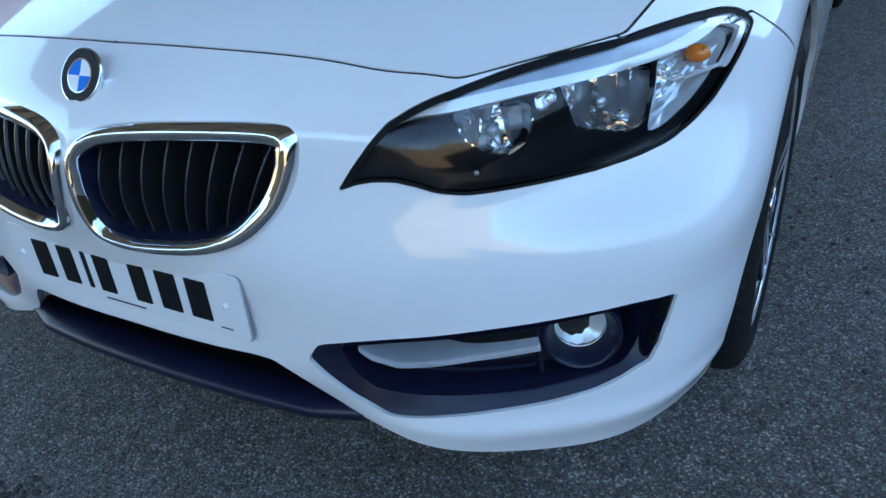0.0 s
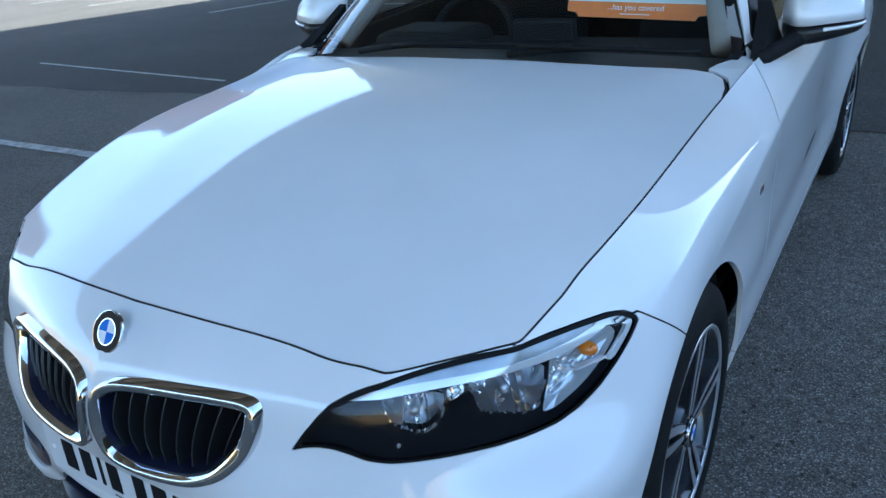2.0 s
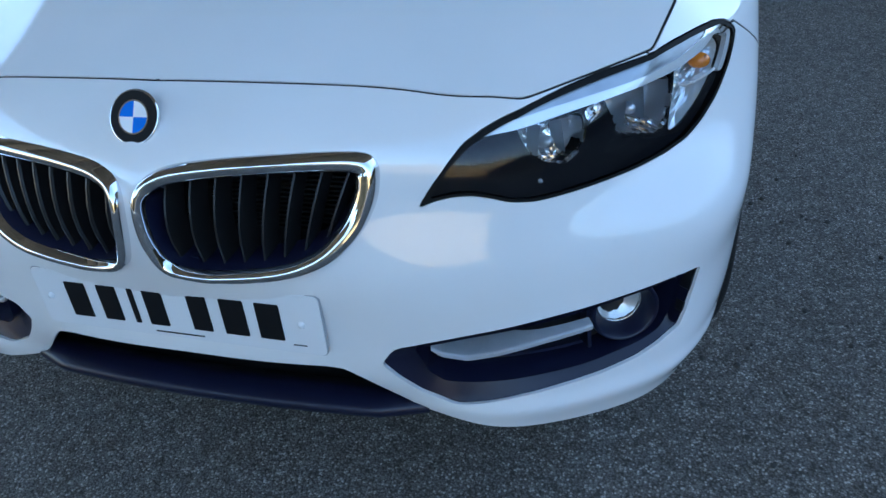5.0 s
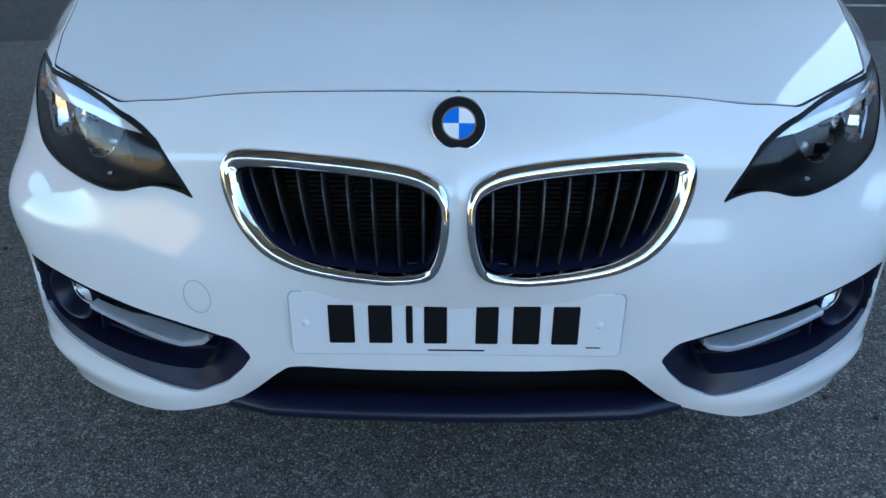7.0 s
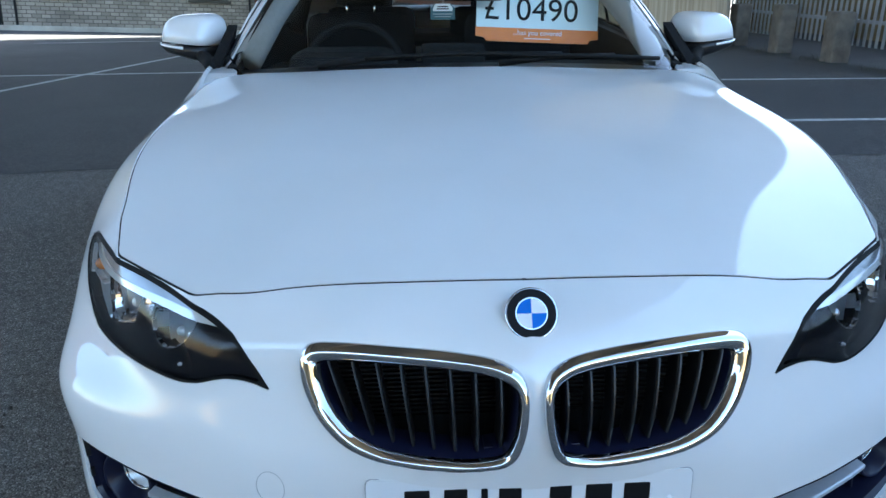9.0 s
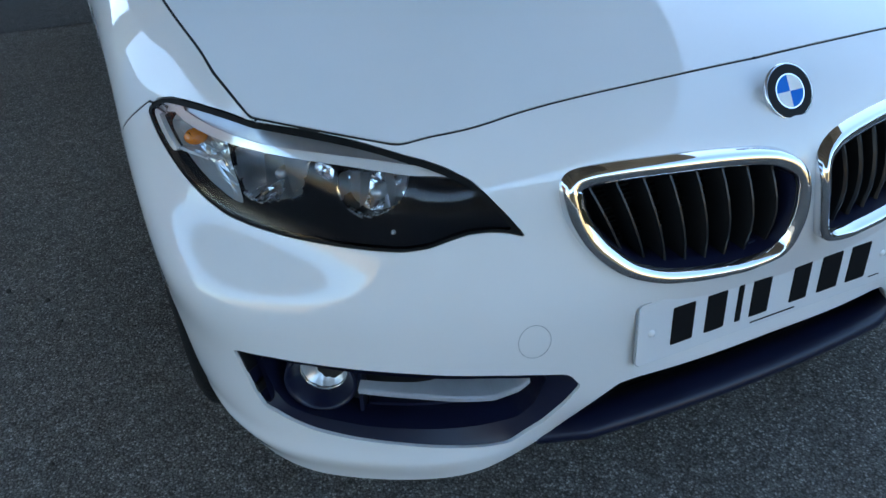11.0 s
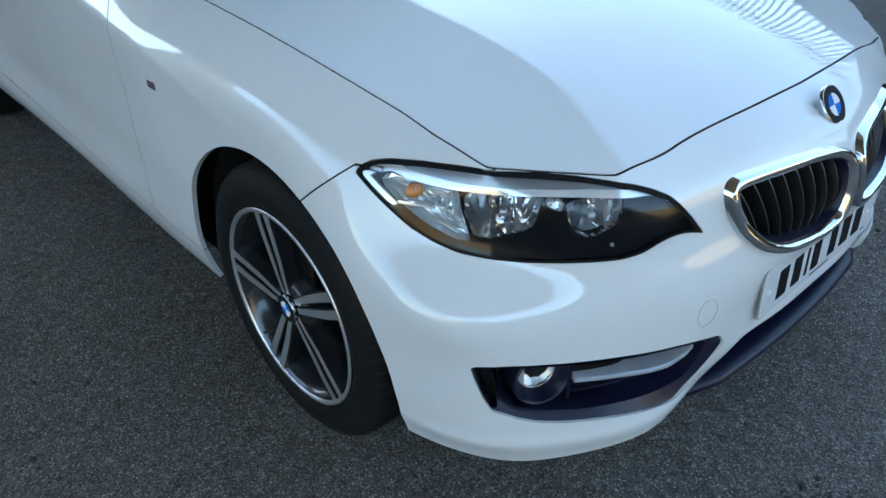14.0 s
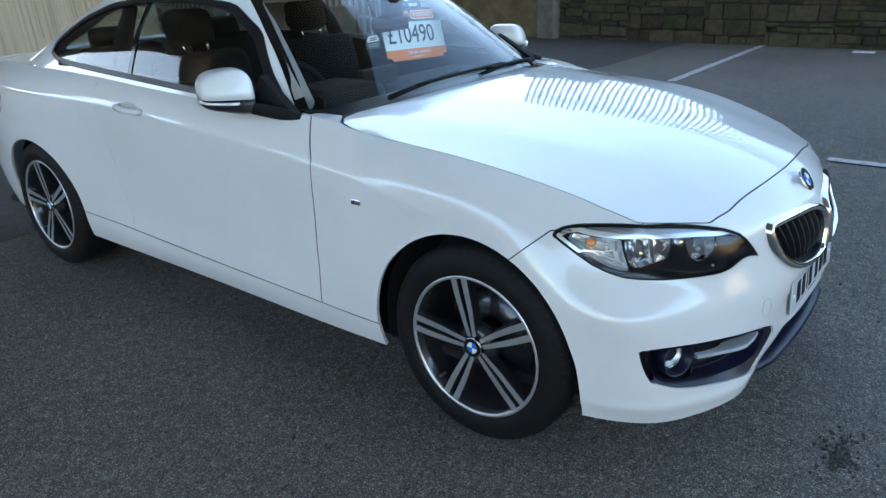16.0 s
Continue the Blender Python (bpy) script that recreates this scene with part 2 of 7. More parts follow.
def inside(px, py, outline, rounds=2):
    """Signed distance to a closed outline with softened corners: above 0 inside it."""
    poly = np.asarray(outline, float)
    for _ in range(rounds):
        nxt = np.roll(poly, -1, 0)
        poly = np.stack([0.88 * poly + 0.12 * nxt, 0.12 * poly + 0.88 * nxt], 1).reshape(-1, 2)
    p = np.stack([px, py], -1)
    best, flips = np.full(len(p), 1e9), np.zeros(len(p), bool)
    for a, b in zip(poly, np.roll(poly, -1, 0)):
        d = b - a
        w = np.clip(((p - a) @ d) / max(d @ d, 1e-12), 0, 1)
        best = np.minimum(best, ((p - a - w[:, None] * d) ** 2).sum(1))
        cross = (a[1] > p[:, 1]) != (b[1] > p[:, 1])
        with np.errstate(divide="ignore", invalid="ignore"):
            flips ^= cross & (p[:, 0] < d[0] * (p[:, 1] - a[1]) / d[1] + a[0])
    return np.where(flips, 1, -1) * np.sqrt(best)


class Sheet:
    """A curved sheet of triangles with its own smooth normals, that can be cut along f = 0."""

    def __init__(self, v, n, f):
        self.v, self.n, self.f = v, n, f

    @classmethod
    def grid(cls, p):
        rows, cols = p.shape[:2]
        du, dv = np.gradient(p, axis=1), np.gradient(p, axis=0)
        n = np.cross(du, dv)
        n /= np.linalg.norm(n, axis=-1, keepdims=True) + 1e-12
        i = np.arange(rows * cols).reshape(rows, cols)
        a, b, c, d = i[:-1, :-1].ravel(), i[:-1, 1:].ravel(), i[1:, 1:].ravel(), i[1:, :-1].ravel()
        return cls(p.reshape(-1, 3), n.reshape(-1, 3), np.concatenate([np.stack([a, b, c], 1), np.stack([a, c, d], 1)]))

    @property
    def x(self):
        return self.v[:, 0]

    @property
    def y(self):
        return self.v[:, 1]

    @property
    def z(self):
        return self.v[:, 2]

    def flipped(self):
        return Sheet(self.v, -self.n, self.f[:, ::-1])

    def mirrored(self):
        s = np.array([-1.0, 1, 1])
        return Sheet(self.v * s, self.n * s, self.f[:, ::-1])

    def moved(self, d):
        return Sheet(self.v + self.n * d, self.n, self.f)

    def plus(self, other):
        return Sheet(np.r_[self.v, other.v], np.r_[self.n, other.n], np.r_[self.f, other.f + len(self.v)])

    def keep(self, g):
        """What lies where g > 0."""
        g = np.where(np.abs(g) < 1e-7, 1e-7, g)
        pos = g > 0
        cnt = pos[self.f].sum(1)
        out, v, n, new_at = [self.f[cnt == 3]], [self.v], [self.n], {}
        size = len(self.v)
        addv, addn = [], []

        def mid(i, j):
            key = (i, j) if i < j else (j, i)
            if key not in new_at:
                w = g[key[0]] / (g[key[0]] - g[key[1]])
                addv.append(self.v[key[0]] * (1 - w) + self.v[key[1]] * w)
                addn.append(self.n[key[0]] * (1 - w) + self.n[key[1]] * w)
                new_at[key] = size + len(addv) - 1
            return new_at[key]

        extra = []
        for tri in self.f[(cnt == 1) | (cnt == 2)]:
            k = [bool(pos[q]) for q in tri]
            s = k.index(True) if sum(k) == 1 else k.index(False)
            a, b, c = int(tri[s]), int(tri[(s + 1) % 3]), int(tri[(s + 2) % 3])
            ab, ac = mid(a, b), mid(a, c)
            if sum(k) == 1:
                extra.append((a, ab, ac))
            else:
                extra += [(ab, b, c), (ab, c, ac)]
        f = np.concatenate([out[0], np.array(extra, int).reshape(-1, 3)])
        vv, nn = np.concatenate([self.v, np.array(addv).reshape(-1, 3)]), np.concatenate([self.n, np.array(addn).reshape(-1, 3)])
        used, inv = np.unique(f, return_inverse=True)
        return Sheet(vv[used], nn[used] / (np.linalg.norm(nn[used], axis=1, keepdims=True) + 1e-12), inv.reshape(-1, 3))

    def rim(self, depth, where=None, along=None):
        """The sheet's edges turned inwards by depth, as a wall."""
        e = np.concatenate([self.f[:, [0, 1]], self.f[:, [1, 2]], self.f[:, [2, 0]]])
        key = np.sort(e, 1)
        _, idx, cnt = np.unique(key, axis=0, return_index=True, return_counts=True)
        e = e[idx[cnt == 1]]
        if where is not None:
            e = e[where[e].all(1)]
        if not len(e):
            return Sheet(np.zeros((0, 3)), np.zeros((0, 3)), np.zeros((0, 3), int))
        way = self.n if along is None else np.tile(np.asarray(along, float), (len(self.v), 1))
        a, b = self.v[e[:, 0]], self.v[e[:, 1]]
        c, d = b - way[e[:, 1]] * depth, a - way[e[:, 0]] * depth
        n = np.cross(a - b, d - a)
        n /= np.linalg.norm(n, axis=1, keepdims=True) + 1e-12
        # neighbours share the mean of their normals
        acc = np.zeros((len(self.v), 3))
        np.add.at(acc, e[:, 0], n), np.add.at(acc, e[:, 1], n)
        na, nb = acc[e[:, 0]], acc[e[:, 1]]
        na, nb = (q / (np.linalg.norm(q, axis=1, keepdims=True) + 1e-12) for q in (na, nb))
        m = len(e)
        v = np.concatenate([a, b, c, d])
        i = np.arange(m)
        f = np.concatenate([np.stack([i + m, i, i + 3 * m], 1), np.stack([i + m, i + 3 * m, i + 2 * m], 1)])
        return Sheet(v, np.concatenate([na, nb, nb, na]), f)

    def walled(self, depth, where=None):
        return self.plus(self.rim(depth, where))

    def lay(self, name, mat, parent, label=""):
        ob = new(name, mesh_of(name, self.v, self.f, mat, self.n))
        ob.parent = parent
        return tagged(ob, label) if label else ob


# ---- the car: body surfaces, in its own frame (nose at y = 0, x to its left, wheels on z = 0) ----
car = root("car", SLOPE, label="white two-door coupe with dark plastic bumper inserts, parked on the asphalt", category="car")

# lines round the half body from the nose to the tail, one above the other
TOP = [(0, 0.101, 0.77), (0.2, 0.111, 0.765), (0.4, 0.129, 0.753), (0.541, 0.15, 0.733), (0.708, 0.288, 0.757), (0.733, 0.392, 0.8), (0.748, 0.49, 0.827), (0.777, 0.745, 0.877),
       (0.781, 1.2, 0.912), (0.8, 1.41, 0.955), (0.812, 2.1, 0.972), (0.812, 2.9, 1.008), (0.812, 3.43, 1.022), (0.74, 3.95, 1.015), (0.62, 4.28, 1.0), (0.35, 4.37, 1.0), (0, 4.39, 1.0)]

# the bonnet's crown
crown = curve([(0.028, 0.735), (0.100, 0.770), (0.18, 0.803), (0.29, 0.836), (0.5, 0.876), (0.76, 0.917), (1.0, 0.943), (1.3, 0.968), (1.5, 0.981)])


def bonnet_basis(x, y):
    u, w = np.abs(x) / 0.8, (y - 0.7) / 0.69
    return np.stack([u ** (2 * i) * np.cos(j * np.arccos(np.clip(w, -1, 1))) for i in range(4) for j in range(6)], -1)


# one smooth even surface through the crown line and the outer edge, with little bending between them
ex, ey, ez = np.array([p for p in TOP if p[1] < 1.3] + [(0.10, 0.103, 0.769), (0.30, 0.119, 0.760), (0.48, 0.139, 0.747), (0.765, 0.6, 0.853), (0.783, 0.9, 0.893), (0.787, 1.05, 0.905), (0.774, 1.28, 0.929)]).T
cy = np.linspace(0.102, 1.34, 25)
gx, gy = np.meshgrid(np.linspace(0, 0.76, 24), np.linspace(0.11, 1.32, 30))
gx, gy = gx.ravel(), gy.ravel()
aims = [(bonnet_basis(0 * cy, cy), crown(cy), 3.0), (bonnet_basis(ex, ey), ez, 3.0)]
# along the lamp the bonnet's edge comes down to the lamp's own upper edge
lx, ly = np.linspace(0.555, 0.70, 6), np.linspace(0.160, 0.285, 6)
aims.append((bonnet_basis(lx, ly), np.interp((lx + ly) / math.sqrt(2), [0.505, 0.61, 0.70], [0.735, 0.750, 0.757]) + 0.002, 6.0))
e = 0.01
for dx, dy, k in ((e, 0, 1), (0, e, 1)):
    bend = (bonnet_basis(gx + dx, gy + dy) + bonnet_basis(gx - dx, gy - dy) - 2 * bonnet_basis(gx, gy)) / e**2
    aims.append((bend, 0 * gx - 0.15, 0.006 * k))
HOOD = np.linalg.lstsq(np.concatenate([a * w for a, b, w in aims]), np.concatenate([b * w for a, b, w in aims]), rcond=None)[0]


def bonnet_z(x, y):
    x = np.abs(x)
    ridge = 0.004 * np.exp(-(((x - 0.33 - 0.22 * y) / 0.10) ** 2)) * np.clip((y - 0.1) / 0.5, 0, 1)
    return bonnet_basis(x, y) @ HOOD + ridge


SHOULDER = [(0, 0.006, 0.713), (0.2, 0.026, 0.71), (0.4, 0.067, 0.69), (0.54, 0.108, 0.675), (0.7, 0.246, 0.7), (0.79, 0.387, 0.72), (0.832, 0.5, 0.735), (0.868, 0.745, 0.79),
            (0.88, 1.22, 0.82), (0.879, 1.45, 0.835), (0.876, 2.1, 0.87), (0.876, 2.9, 0.9), (0.905, 3.43, 0.915), (0.835, 3.95, 0.91), (0.68, 4.27, 0.9), (0.36, 4.38, 0.9), (0, 4.4, 0.9)]
UPPER = [(0, -0.039, 0.63), (0.2, -0.006, 0.625), (0.4, 0.042, 0.61), (0.55, 0.092, 0.6), (0.69, 0.207, 0.605), (0.797, 0.332, 0.615), (0.868, 0.46, 0.625), (0.884, 0.745, 0.68),
         (0.89, 1.22, 0.66), (0.888, 1.45, 0.66), (0.88, 2.1, 0.66), (0.878, 2.9, 0.68), (0.928, 3.43, 0.7), (0.87, 3.95, 0.7), (0.7, 4.3, 0.7), (0.37, 4.42, 0.7), (0, 4.44, 0.7)]
MIDDLE = [(0, -0.042, 0.53), (0.2, -0.029, 0.53), (0.4, 0.008, 0.52), (0.55, 0.063, 0.52), (0.715, 0.16, 0.525), (0.836, 0.268, 0.53), (0.88, 0.42, 0.53), (0.892, 0.745, 0.55),
          (0.892, 1.22, 0.52), (0.887, 1.45, 0.52), (0.876, 2.1, 0.52), (0.875, 2.9, 0.53), (0.925, 3.43, 0.56), (0.87, 3.95, 0.56), (0.71, 4.31, 0.56), (0.37, 4.43, 0.56), (0, 4.45, 0.56)]
BULGE = [(0, -0.022, 0.43), (0.2, -0.019, 0.43), (0.4, 0.002, 0.42), (0.55, 0.051, 0.42), (0.702, 0.135, 0.42), (0.815, 0.239, 0.42), (0.876, 0.41, 0.42), (0.889, 0.745, 0.44),
         (0.888, 1.22, 0.42), (0.884, 1.45, 0.42), (0.873, 2.1, 0.42), (0.872, 2.9, 0.42), (0.91, 3.43, 0.44), (0.865, 3.95, 0.44), (0.71, 4.3, 0.44), (0.37, 4.42, 0.44), (0, 4.44, 0.44)]
LOWER = [(0, -0.028, 0.34), (0.2, -0.023, 0.34), (0.4, 0.008, 0.315), (0.55, 0.04, 0.29), (0.69, 0.114, 0.285), (0.803, 0.218, 0.295), (0.867, 0.4, 0.3), (0.88, 0.745, 0.32),
         (0.884, 1.22, 0.3), (0.883, 1.45, 0.3), (0.88, 2.1, 0.3), (0.876, 2.9, 0.3), (0.88, 3.43, 0.32), (0.845, 3.95, 0.32), (0.7, 4.27, 0.32), (0.36, 4.39, 0.32), (0, 4.4, 0.32)]
HEM = [(0, 0.02, 0.28), (0.2, 0.02, 0.28), (0.41, 0.022, 0.235), (0.53, 0.036, 0.209), (0.675, 0.114, 0.195), (0.777, 0.217, 0.190), (0.846, 0.40, 0.194), (0.86, 0.745, 0.20),
       (0.855, 1.22, 0.197), (0.855, 1.45, 0.197), (0.85, 2.1, 0.203), (0.855, 2.9, 0.21), (0.86, 3.43, 0.22), (0.82, 3.95, 0.22), (0.67, 4.24, 0.22), (0.34, 4.35, 0.22), (0, 4.36, 0.22)]


def loft(lines, us, vs, crisp=False):
    """A smooth sheet over lines of control points."""
    net = np.array(lines, float)
    step = np.linalg.norm(np.diff(net[len(net) // 2], axis=0), axis=1)
    ts = np.r_[0, np.cumsum(np.sqrt(step))]
    ts /= ts[-1]
    along = np.stack([natural(ts, row)(us) for row in net])
    if crisp:
        # the top line keeps its two corners over the lamp: straight runs there, and the bonnet's own height
        run = np.stack([np.interp(us, ts, net[-1][:, c]) for c in range(3)], -1)
        soft_ = np.array([0.25, 0.5, 0.25])
        for c in range(3):
            run[1:-1, c] = np.convolve(run[:, c], soft_, "valid")
        w = np.interp(us, [ts[2], ts[3] - 0.3 * (ts[3] - ts[2]), ts[5], ts[6]], [0, 1, 1, 0])[:, None]
        along[-1] = along[-1] * (1 - w) + run * w
        low = along[-1][:, 1] < 1.2
        along[-1][low, 2] = bonnet_z(along[-1][low, 0], along[-1][low, 1])
    across = natural(np.linspace(0, 1, len(net)), along.reshape(len(net), -1))(vs)
    return across.reshape(len(vs), len(us), 3)


top_line = [(x, y, float(bonnet_z(np.array(x), np.array(y)))) if y < 1.25 else (x, y, z) for x, y, z in TOP]
grid_ = loft([HEM, LOWER, BULGE, MIDDLE, UPPER, SHOULDER, top_line], np.linspace(0, 1, 460), np.linspace(0, 1, 120), True)
grid_[:, 0, 0] = grid_[:, -1, 0] = 0
# a crisp shoulder crease along wing and door
crease = curve([(-0.1, 0.70), (0.7, 0.70), (0.84, 0.725), (1.056, 0.778), (1.22, 0.806), (1.376, 0.822), (1.6, 0.843), (1.85, 0.86), (2.355, 0.886), (3.4, 0.915), (4.6, 0.92)])
off = grid_[..., 2] - crease(grid_[..., 1])
ease = np.clip((grid_[..., 1] - 0.75) / 0.5, 0, 1) * np.clip((3.9 - grid_[..., 1]) / 0.6, 0, 1)
grid_[..., 0] += ease * np.where(grid_[..., 0] > 0.6, 0.010 * np.exp(-np.abs(off) / np.where(off > 0, 0.03, 0.05)), 0)
# a soft ledge along the lower lip of the bumper's corners
off = grid_[..., 2] - 0.250
ease = np.clip((grid_[..., 0] - 0.36) / 0.12, 0, 1) * np.clip((0.42 - grid_[..., 1]) / 0.12, 0, 1)
ledge = ease * 0.008 * np.exp(-(off / np.where(off > 0, 0.018, 0.03)) ** 2)
grid_[..., 0] += 0.6 * ledge
grid_[..., 1] -= 0.8 * ledge
body = Sheet.grid(grid_)
body.n[np.abs(body.x) < 1e-9] *= [0, 1, 1]

# ---- cut lines ----
LAMP = [(0.318, 0.614), (0.346, 0.651), (0.370, 0.678), (0.393, 0.697), (0.424, 0.711), (0.455, 0.7215), (0.491, 0.731), (0.55, 0.742), (0.62, 0.751), (0.69, 0.757), (0.752, 0.760), (0.815, 0.760), (0.868, 0.756),
        (0.903, 0.748), (0.922, 0.737), (0.932, 0.727), (0.906, 0.706), (0.868, 0.677), (0.833, 0.652), (0.793, 0.632), (0.751, 0.618), (0.700, 0.6105), (0.64, 0.606), (0.58, 0.605), (0.51, 0.605), (0.47, 0.6055),
        (0.436, 0.611), (0.411, 0.621), (0.389, 0.6275), (0.365, 0.628), (0.341, 0.6235)]
FOG = [(0.233, 0.357), (0.251, 0.389), (0.30, 0.403), (0.345, 0.412), (0.455, 0.423), (0.53, 0.428), (0.604, 0.4335), (0.666, 0.4375), (0.729, 0.434), (0.719, 0.396), (0.705, 0.360), (0.688, 0.331), (0.674, 0.329),
       (0.645, 0.3165), (0.605, 0.3035), (0.55, 0.294), (0.47, 0.287), (0.412, 0.279), (0.364, 0.270), (0.325, 0.2635), (0.284, 0.288), (0.255, 0.322)]
KIDNEY = [(0.335, 0.693), (0.352, 0.677), (0.349, 0.638), (0.329, 0.594), (0.292, 0.559), (0.24, 0.539), (0.17, 0.529), (0.1, 0.524), (0.05, 0.531), (0.03, 0.546), (0.016, 0.593), (0.013, 0.651), (0.025, 0.673), (0.062, 0.688), (0.15, 0.696), (0.26, 0.697)]
MOUTH = [(-0.2, 0.350), (0.24, 0.350), (0.275, 0.344), (0.30, 0.322), (0.345, 0.274), (0.38, 0.245), (0.47, 0.17), (-0.2, 0.17)]
WINDOW = [(1.6, 0.972), (2.12, 0.985), (2.58, 1.009), (3.23, 1.042), (3.33, 1.0782), (3.31, 1.1404), (3.09, 1.2478), (2.87, 1.306), (2.6, 1.334), (2.3, 1.338), (2.05, 1.308), (1.86, 1.2082), (1.72, 1.0726)]
SCREEN_CUT = [(-0.2, 0.90), (0.3, 0.90), (0.66, 0.90), (0.768, 0.945), (0.735, 1.01), (0.632, 1.20), (0.545, 1.332), (0.49, 1.355), (0.3, 1.370), (-0.2, 1.378)]
FRONT_AXLE, REAR_AXLE = 0.731, 3.430


def corner(s):
    return (s.x + s.y) / math.sqrt(2)


def g_lamp(s):
    return np.where((s.y < 0.62) & (s.x > 0.3), inside(corner(s), s.z, LAMP), -1)


def g_fog(s):
    return np.where((s.y < 0.6) & (s.x > 0.2), inside(corner(s), s.z, FOG, 1), -1)


def g_kidney(s):
    return np.where(s.y < 0.5, inside(s.x, s.z, KIDNEY), -1)


def g_mouth(s):
    return np.where(s.y < 0.3, inside(s.x, s.z, MOUTH), -1)


def g_arch(s):
    fr = 0.370 + np.where(s.y < FRONT_AXLE, 0.02 * np.clip((0.42 - s.z) / 0.2, 0, 1), 0) - np.hypot(s.y - FRONT_AXLE - 0.021, (s.z - 0.315) * np.where(s.z < 0.315, 0.55, 1))
    rr = 0.356 - np.hypot(s.y - REAR_AXLE, (s.z - 0.318) * np.where(s.z < 0.318, 0.55, 1))
    return np.where(s.x > 0.5, np.maximum(fr, rr), -1)


def g_bumper(s):
    """Above 0: the wing; below: the bumper."""
    return np.maximum(0.668 * (s.y - 0.515) + 0.744 * (s.z - 0.716), np.minimum(s.y - 0.28, s.z - 0.738))


def g_door_front(s):
    return s.y - 1.383 + 0.04 * (s.z - 0.596) - 0.6 * np.clip(s.z - 0.83, 0, 0.13)


def g_sill(s):
    return s.z - (0.290 + 0.028 * (s.y - 1.1))


open_body = body.keep(-g_arch(body))
front = open_body.keep(-0.0018 - g_bumper(open_body))
front = front.keep(1.0 - front.y)
for g in (g_lamp, g_fog, g_kidney, g_mouth):
    front = front.keep(-g(front))
half = front.walled(0.016, front.x > 1e-4)
half.plus(half.mirrored()).lay("front_bumper", WHITE, car, "glossy white front bumper cover")


def pair(s, name, mat, label="", depth=0.012):
    """A panel and its mirror image on the other side; the walls close its edges."""
    w = s.walled(depth) if depth else s
    return w.lay(name, mat, car, label), w.mirrored().lay(name, mat, car, label)


wing = open_body.keep(g_bumper(open_body) - 0.0018)
wing = wing.keep(-0.0026 - g_door_front(wing))
wing = wing.keep(-g_lamp(wing) - 0.001)
wing = wing.keep(g_sill(wing) - 0.0022)
pair(wing, "wing", WHITE, "white front wing")
sill = open_body.keep(-0.0022 - g_sill(open_body))
sill = sill.keep(np.minimum(sill.y - 0.9, 3.3 - sill.y))
pair(sill, "sill", WHITE, "white side sill")
door_skin = open_body.keep(g_sill(open_body) - 0.0022)
door_skin = door_skin.keep(np.minimum(g_door_front(door_skin) - 0.0026, 2.70 - 0.0012 + 0.25 * (door_skin.z - 0.6) - door_skin.y))
doors = pair(door_skin, "door", WHITE, "white long coupe door")
quarter = open_body.keep(open_body.y - (2.70 + 0.0012 + 0.25 * (open_body.z - 0.6)))
quarter = quarter.keep(np.maximum(g_sill(quarter) - 0.0022, quarter.y - 3.3))
half = quarter.walled(0.012, quarter.x > 1e-4)
half.plus(half.mirrored()).lay("rear_body", WHITE, car, "white rear wings and tail")

# black strips behind the shut lines, standing in for the shade of the gaps
def g_door_rear(s):
    return s.y - 2.70 - 0.25 * (s.z - 0.6)


for nm, g, half_w, zone in (("bumper_joint_seal", g_bumper, 0.005, lambda s: np.minimum(s.y - 0.44, 0.8 - s.y)), ("door_seal", g_door_front, 0.006, g_sill),
                            ("door_rear_seal", g_door_rear, 0.006, g_sill), ("sill_seal", g_sill, 0.005, lambda s: np.minimum(s.y - 0.95, 3.25 - s.y))):
    strip = open_body.keep(zone(open_body))
    strip = strip.keep(g(strip) + half_w)
    strip = strip.keep(half_w - g(strip))
    pair(strip.moved(-0.0015), nm, GAP, "black strip standing for the shade in a shut line", 0)

# ---- bonnet ----
edge_line = grid_[-1]
BONNET = [(-0.3, 0.100)] + [(float(x), float(y)) for x, y, z in edge_line[edge_line[:, 1] < 1.22][::2]] + [(0.774, 1.285), (0.755, 1.345), (0.72, 1.378), (0.66, 1.386), (0.55, 1.376), (0.3, 1.345), (0.0, 1.325), (-0.3, 1.345)]
gx, gy = np.meshgrid(np.linspace(0, 0.86, 180), np.linspace(0.02, 1.42, 240))
bonnet = Sheet.grid(np.stack([gx, gy, bonnet_z(gx, gy)], -1))
# black strip just under the bonnet's edge, painted shade for its gap
seal = bonnet.keep(inside(bonnet.x, bonnet.y, BONNET, 0) + 0.0015)
seal = seal.keep(0.008 - inside(seal.x, seal.y, BONNET, 0)).moved(-0.002)
seal.plus(seal.mirrored()).lay("bonnet_gap_dark", GAP, car, "black strip standing for the shade in the bonnet's shut line")
bonnet = bonnet.keep(inside(bonnet.x, bonnet.y, BONNET, 0) - 0.0050)
half = bonnet.walled(0.014, bonnet.x > 1e-4)
half.plus(half.mirrored()).lay("bonnet", WHITE, car, "glossy white bonnet with two soft ridges")

# the wing's inner corner at the pillar foot
gx, gy = np.meshgrid(np.linspace(0.64, 0.80, 50), np.linspace(1.22, 1.56, 90))
foot = Sheet.grid(np.stack([gx, gy, np.interp(gy, [1.22, 1.41, 1.56], [0.918, 0.949, 0.955]) - 0.002], -1))
foot = foot.keep(np.minimum(inside(foot.x, foot.y, [(0.80, 1.22), (0.792, 1.22), (0.782, 1.285), (0.761, 1.35), (0.725, 1.384), (0.70, 1.40), (0.71, 1.45), (0.75, 1.54), (0.80, 1.54)], 0), np.interp(foot.y, edge_line[60:300, 1], edge_line[60:300, 0]) + 0.002 - foot.x))
pair(foot, "wing_corner", WHITE, "white inner corner of the wing")

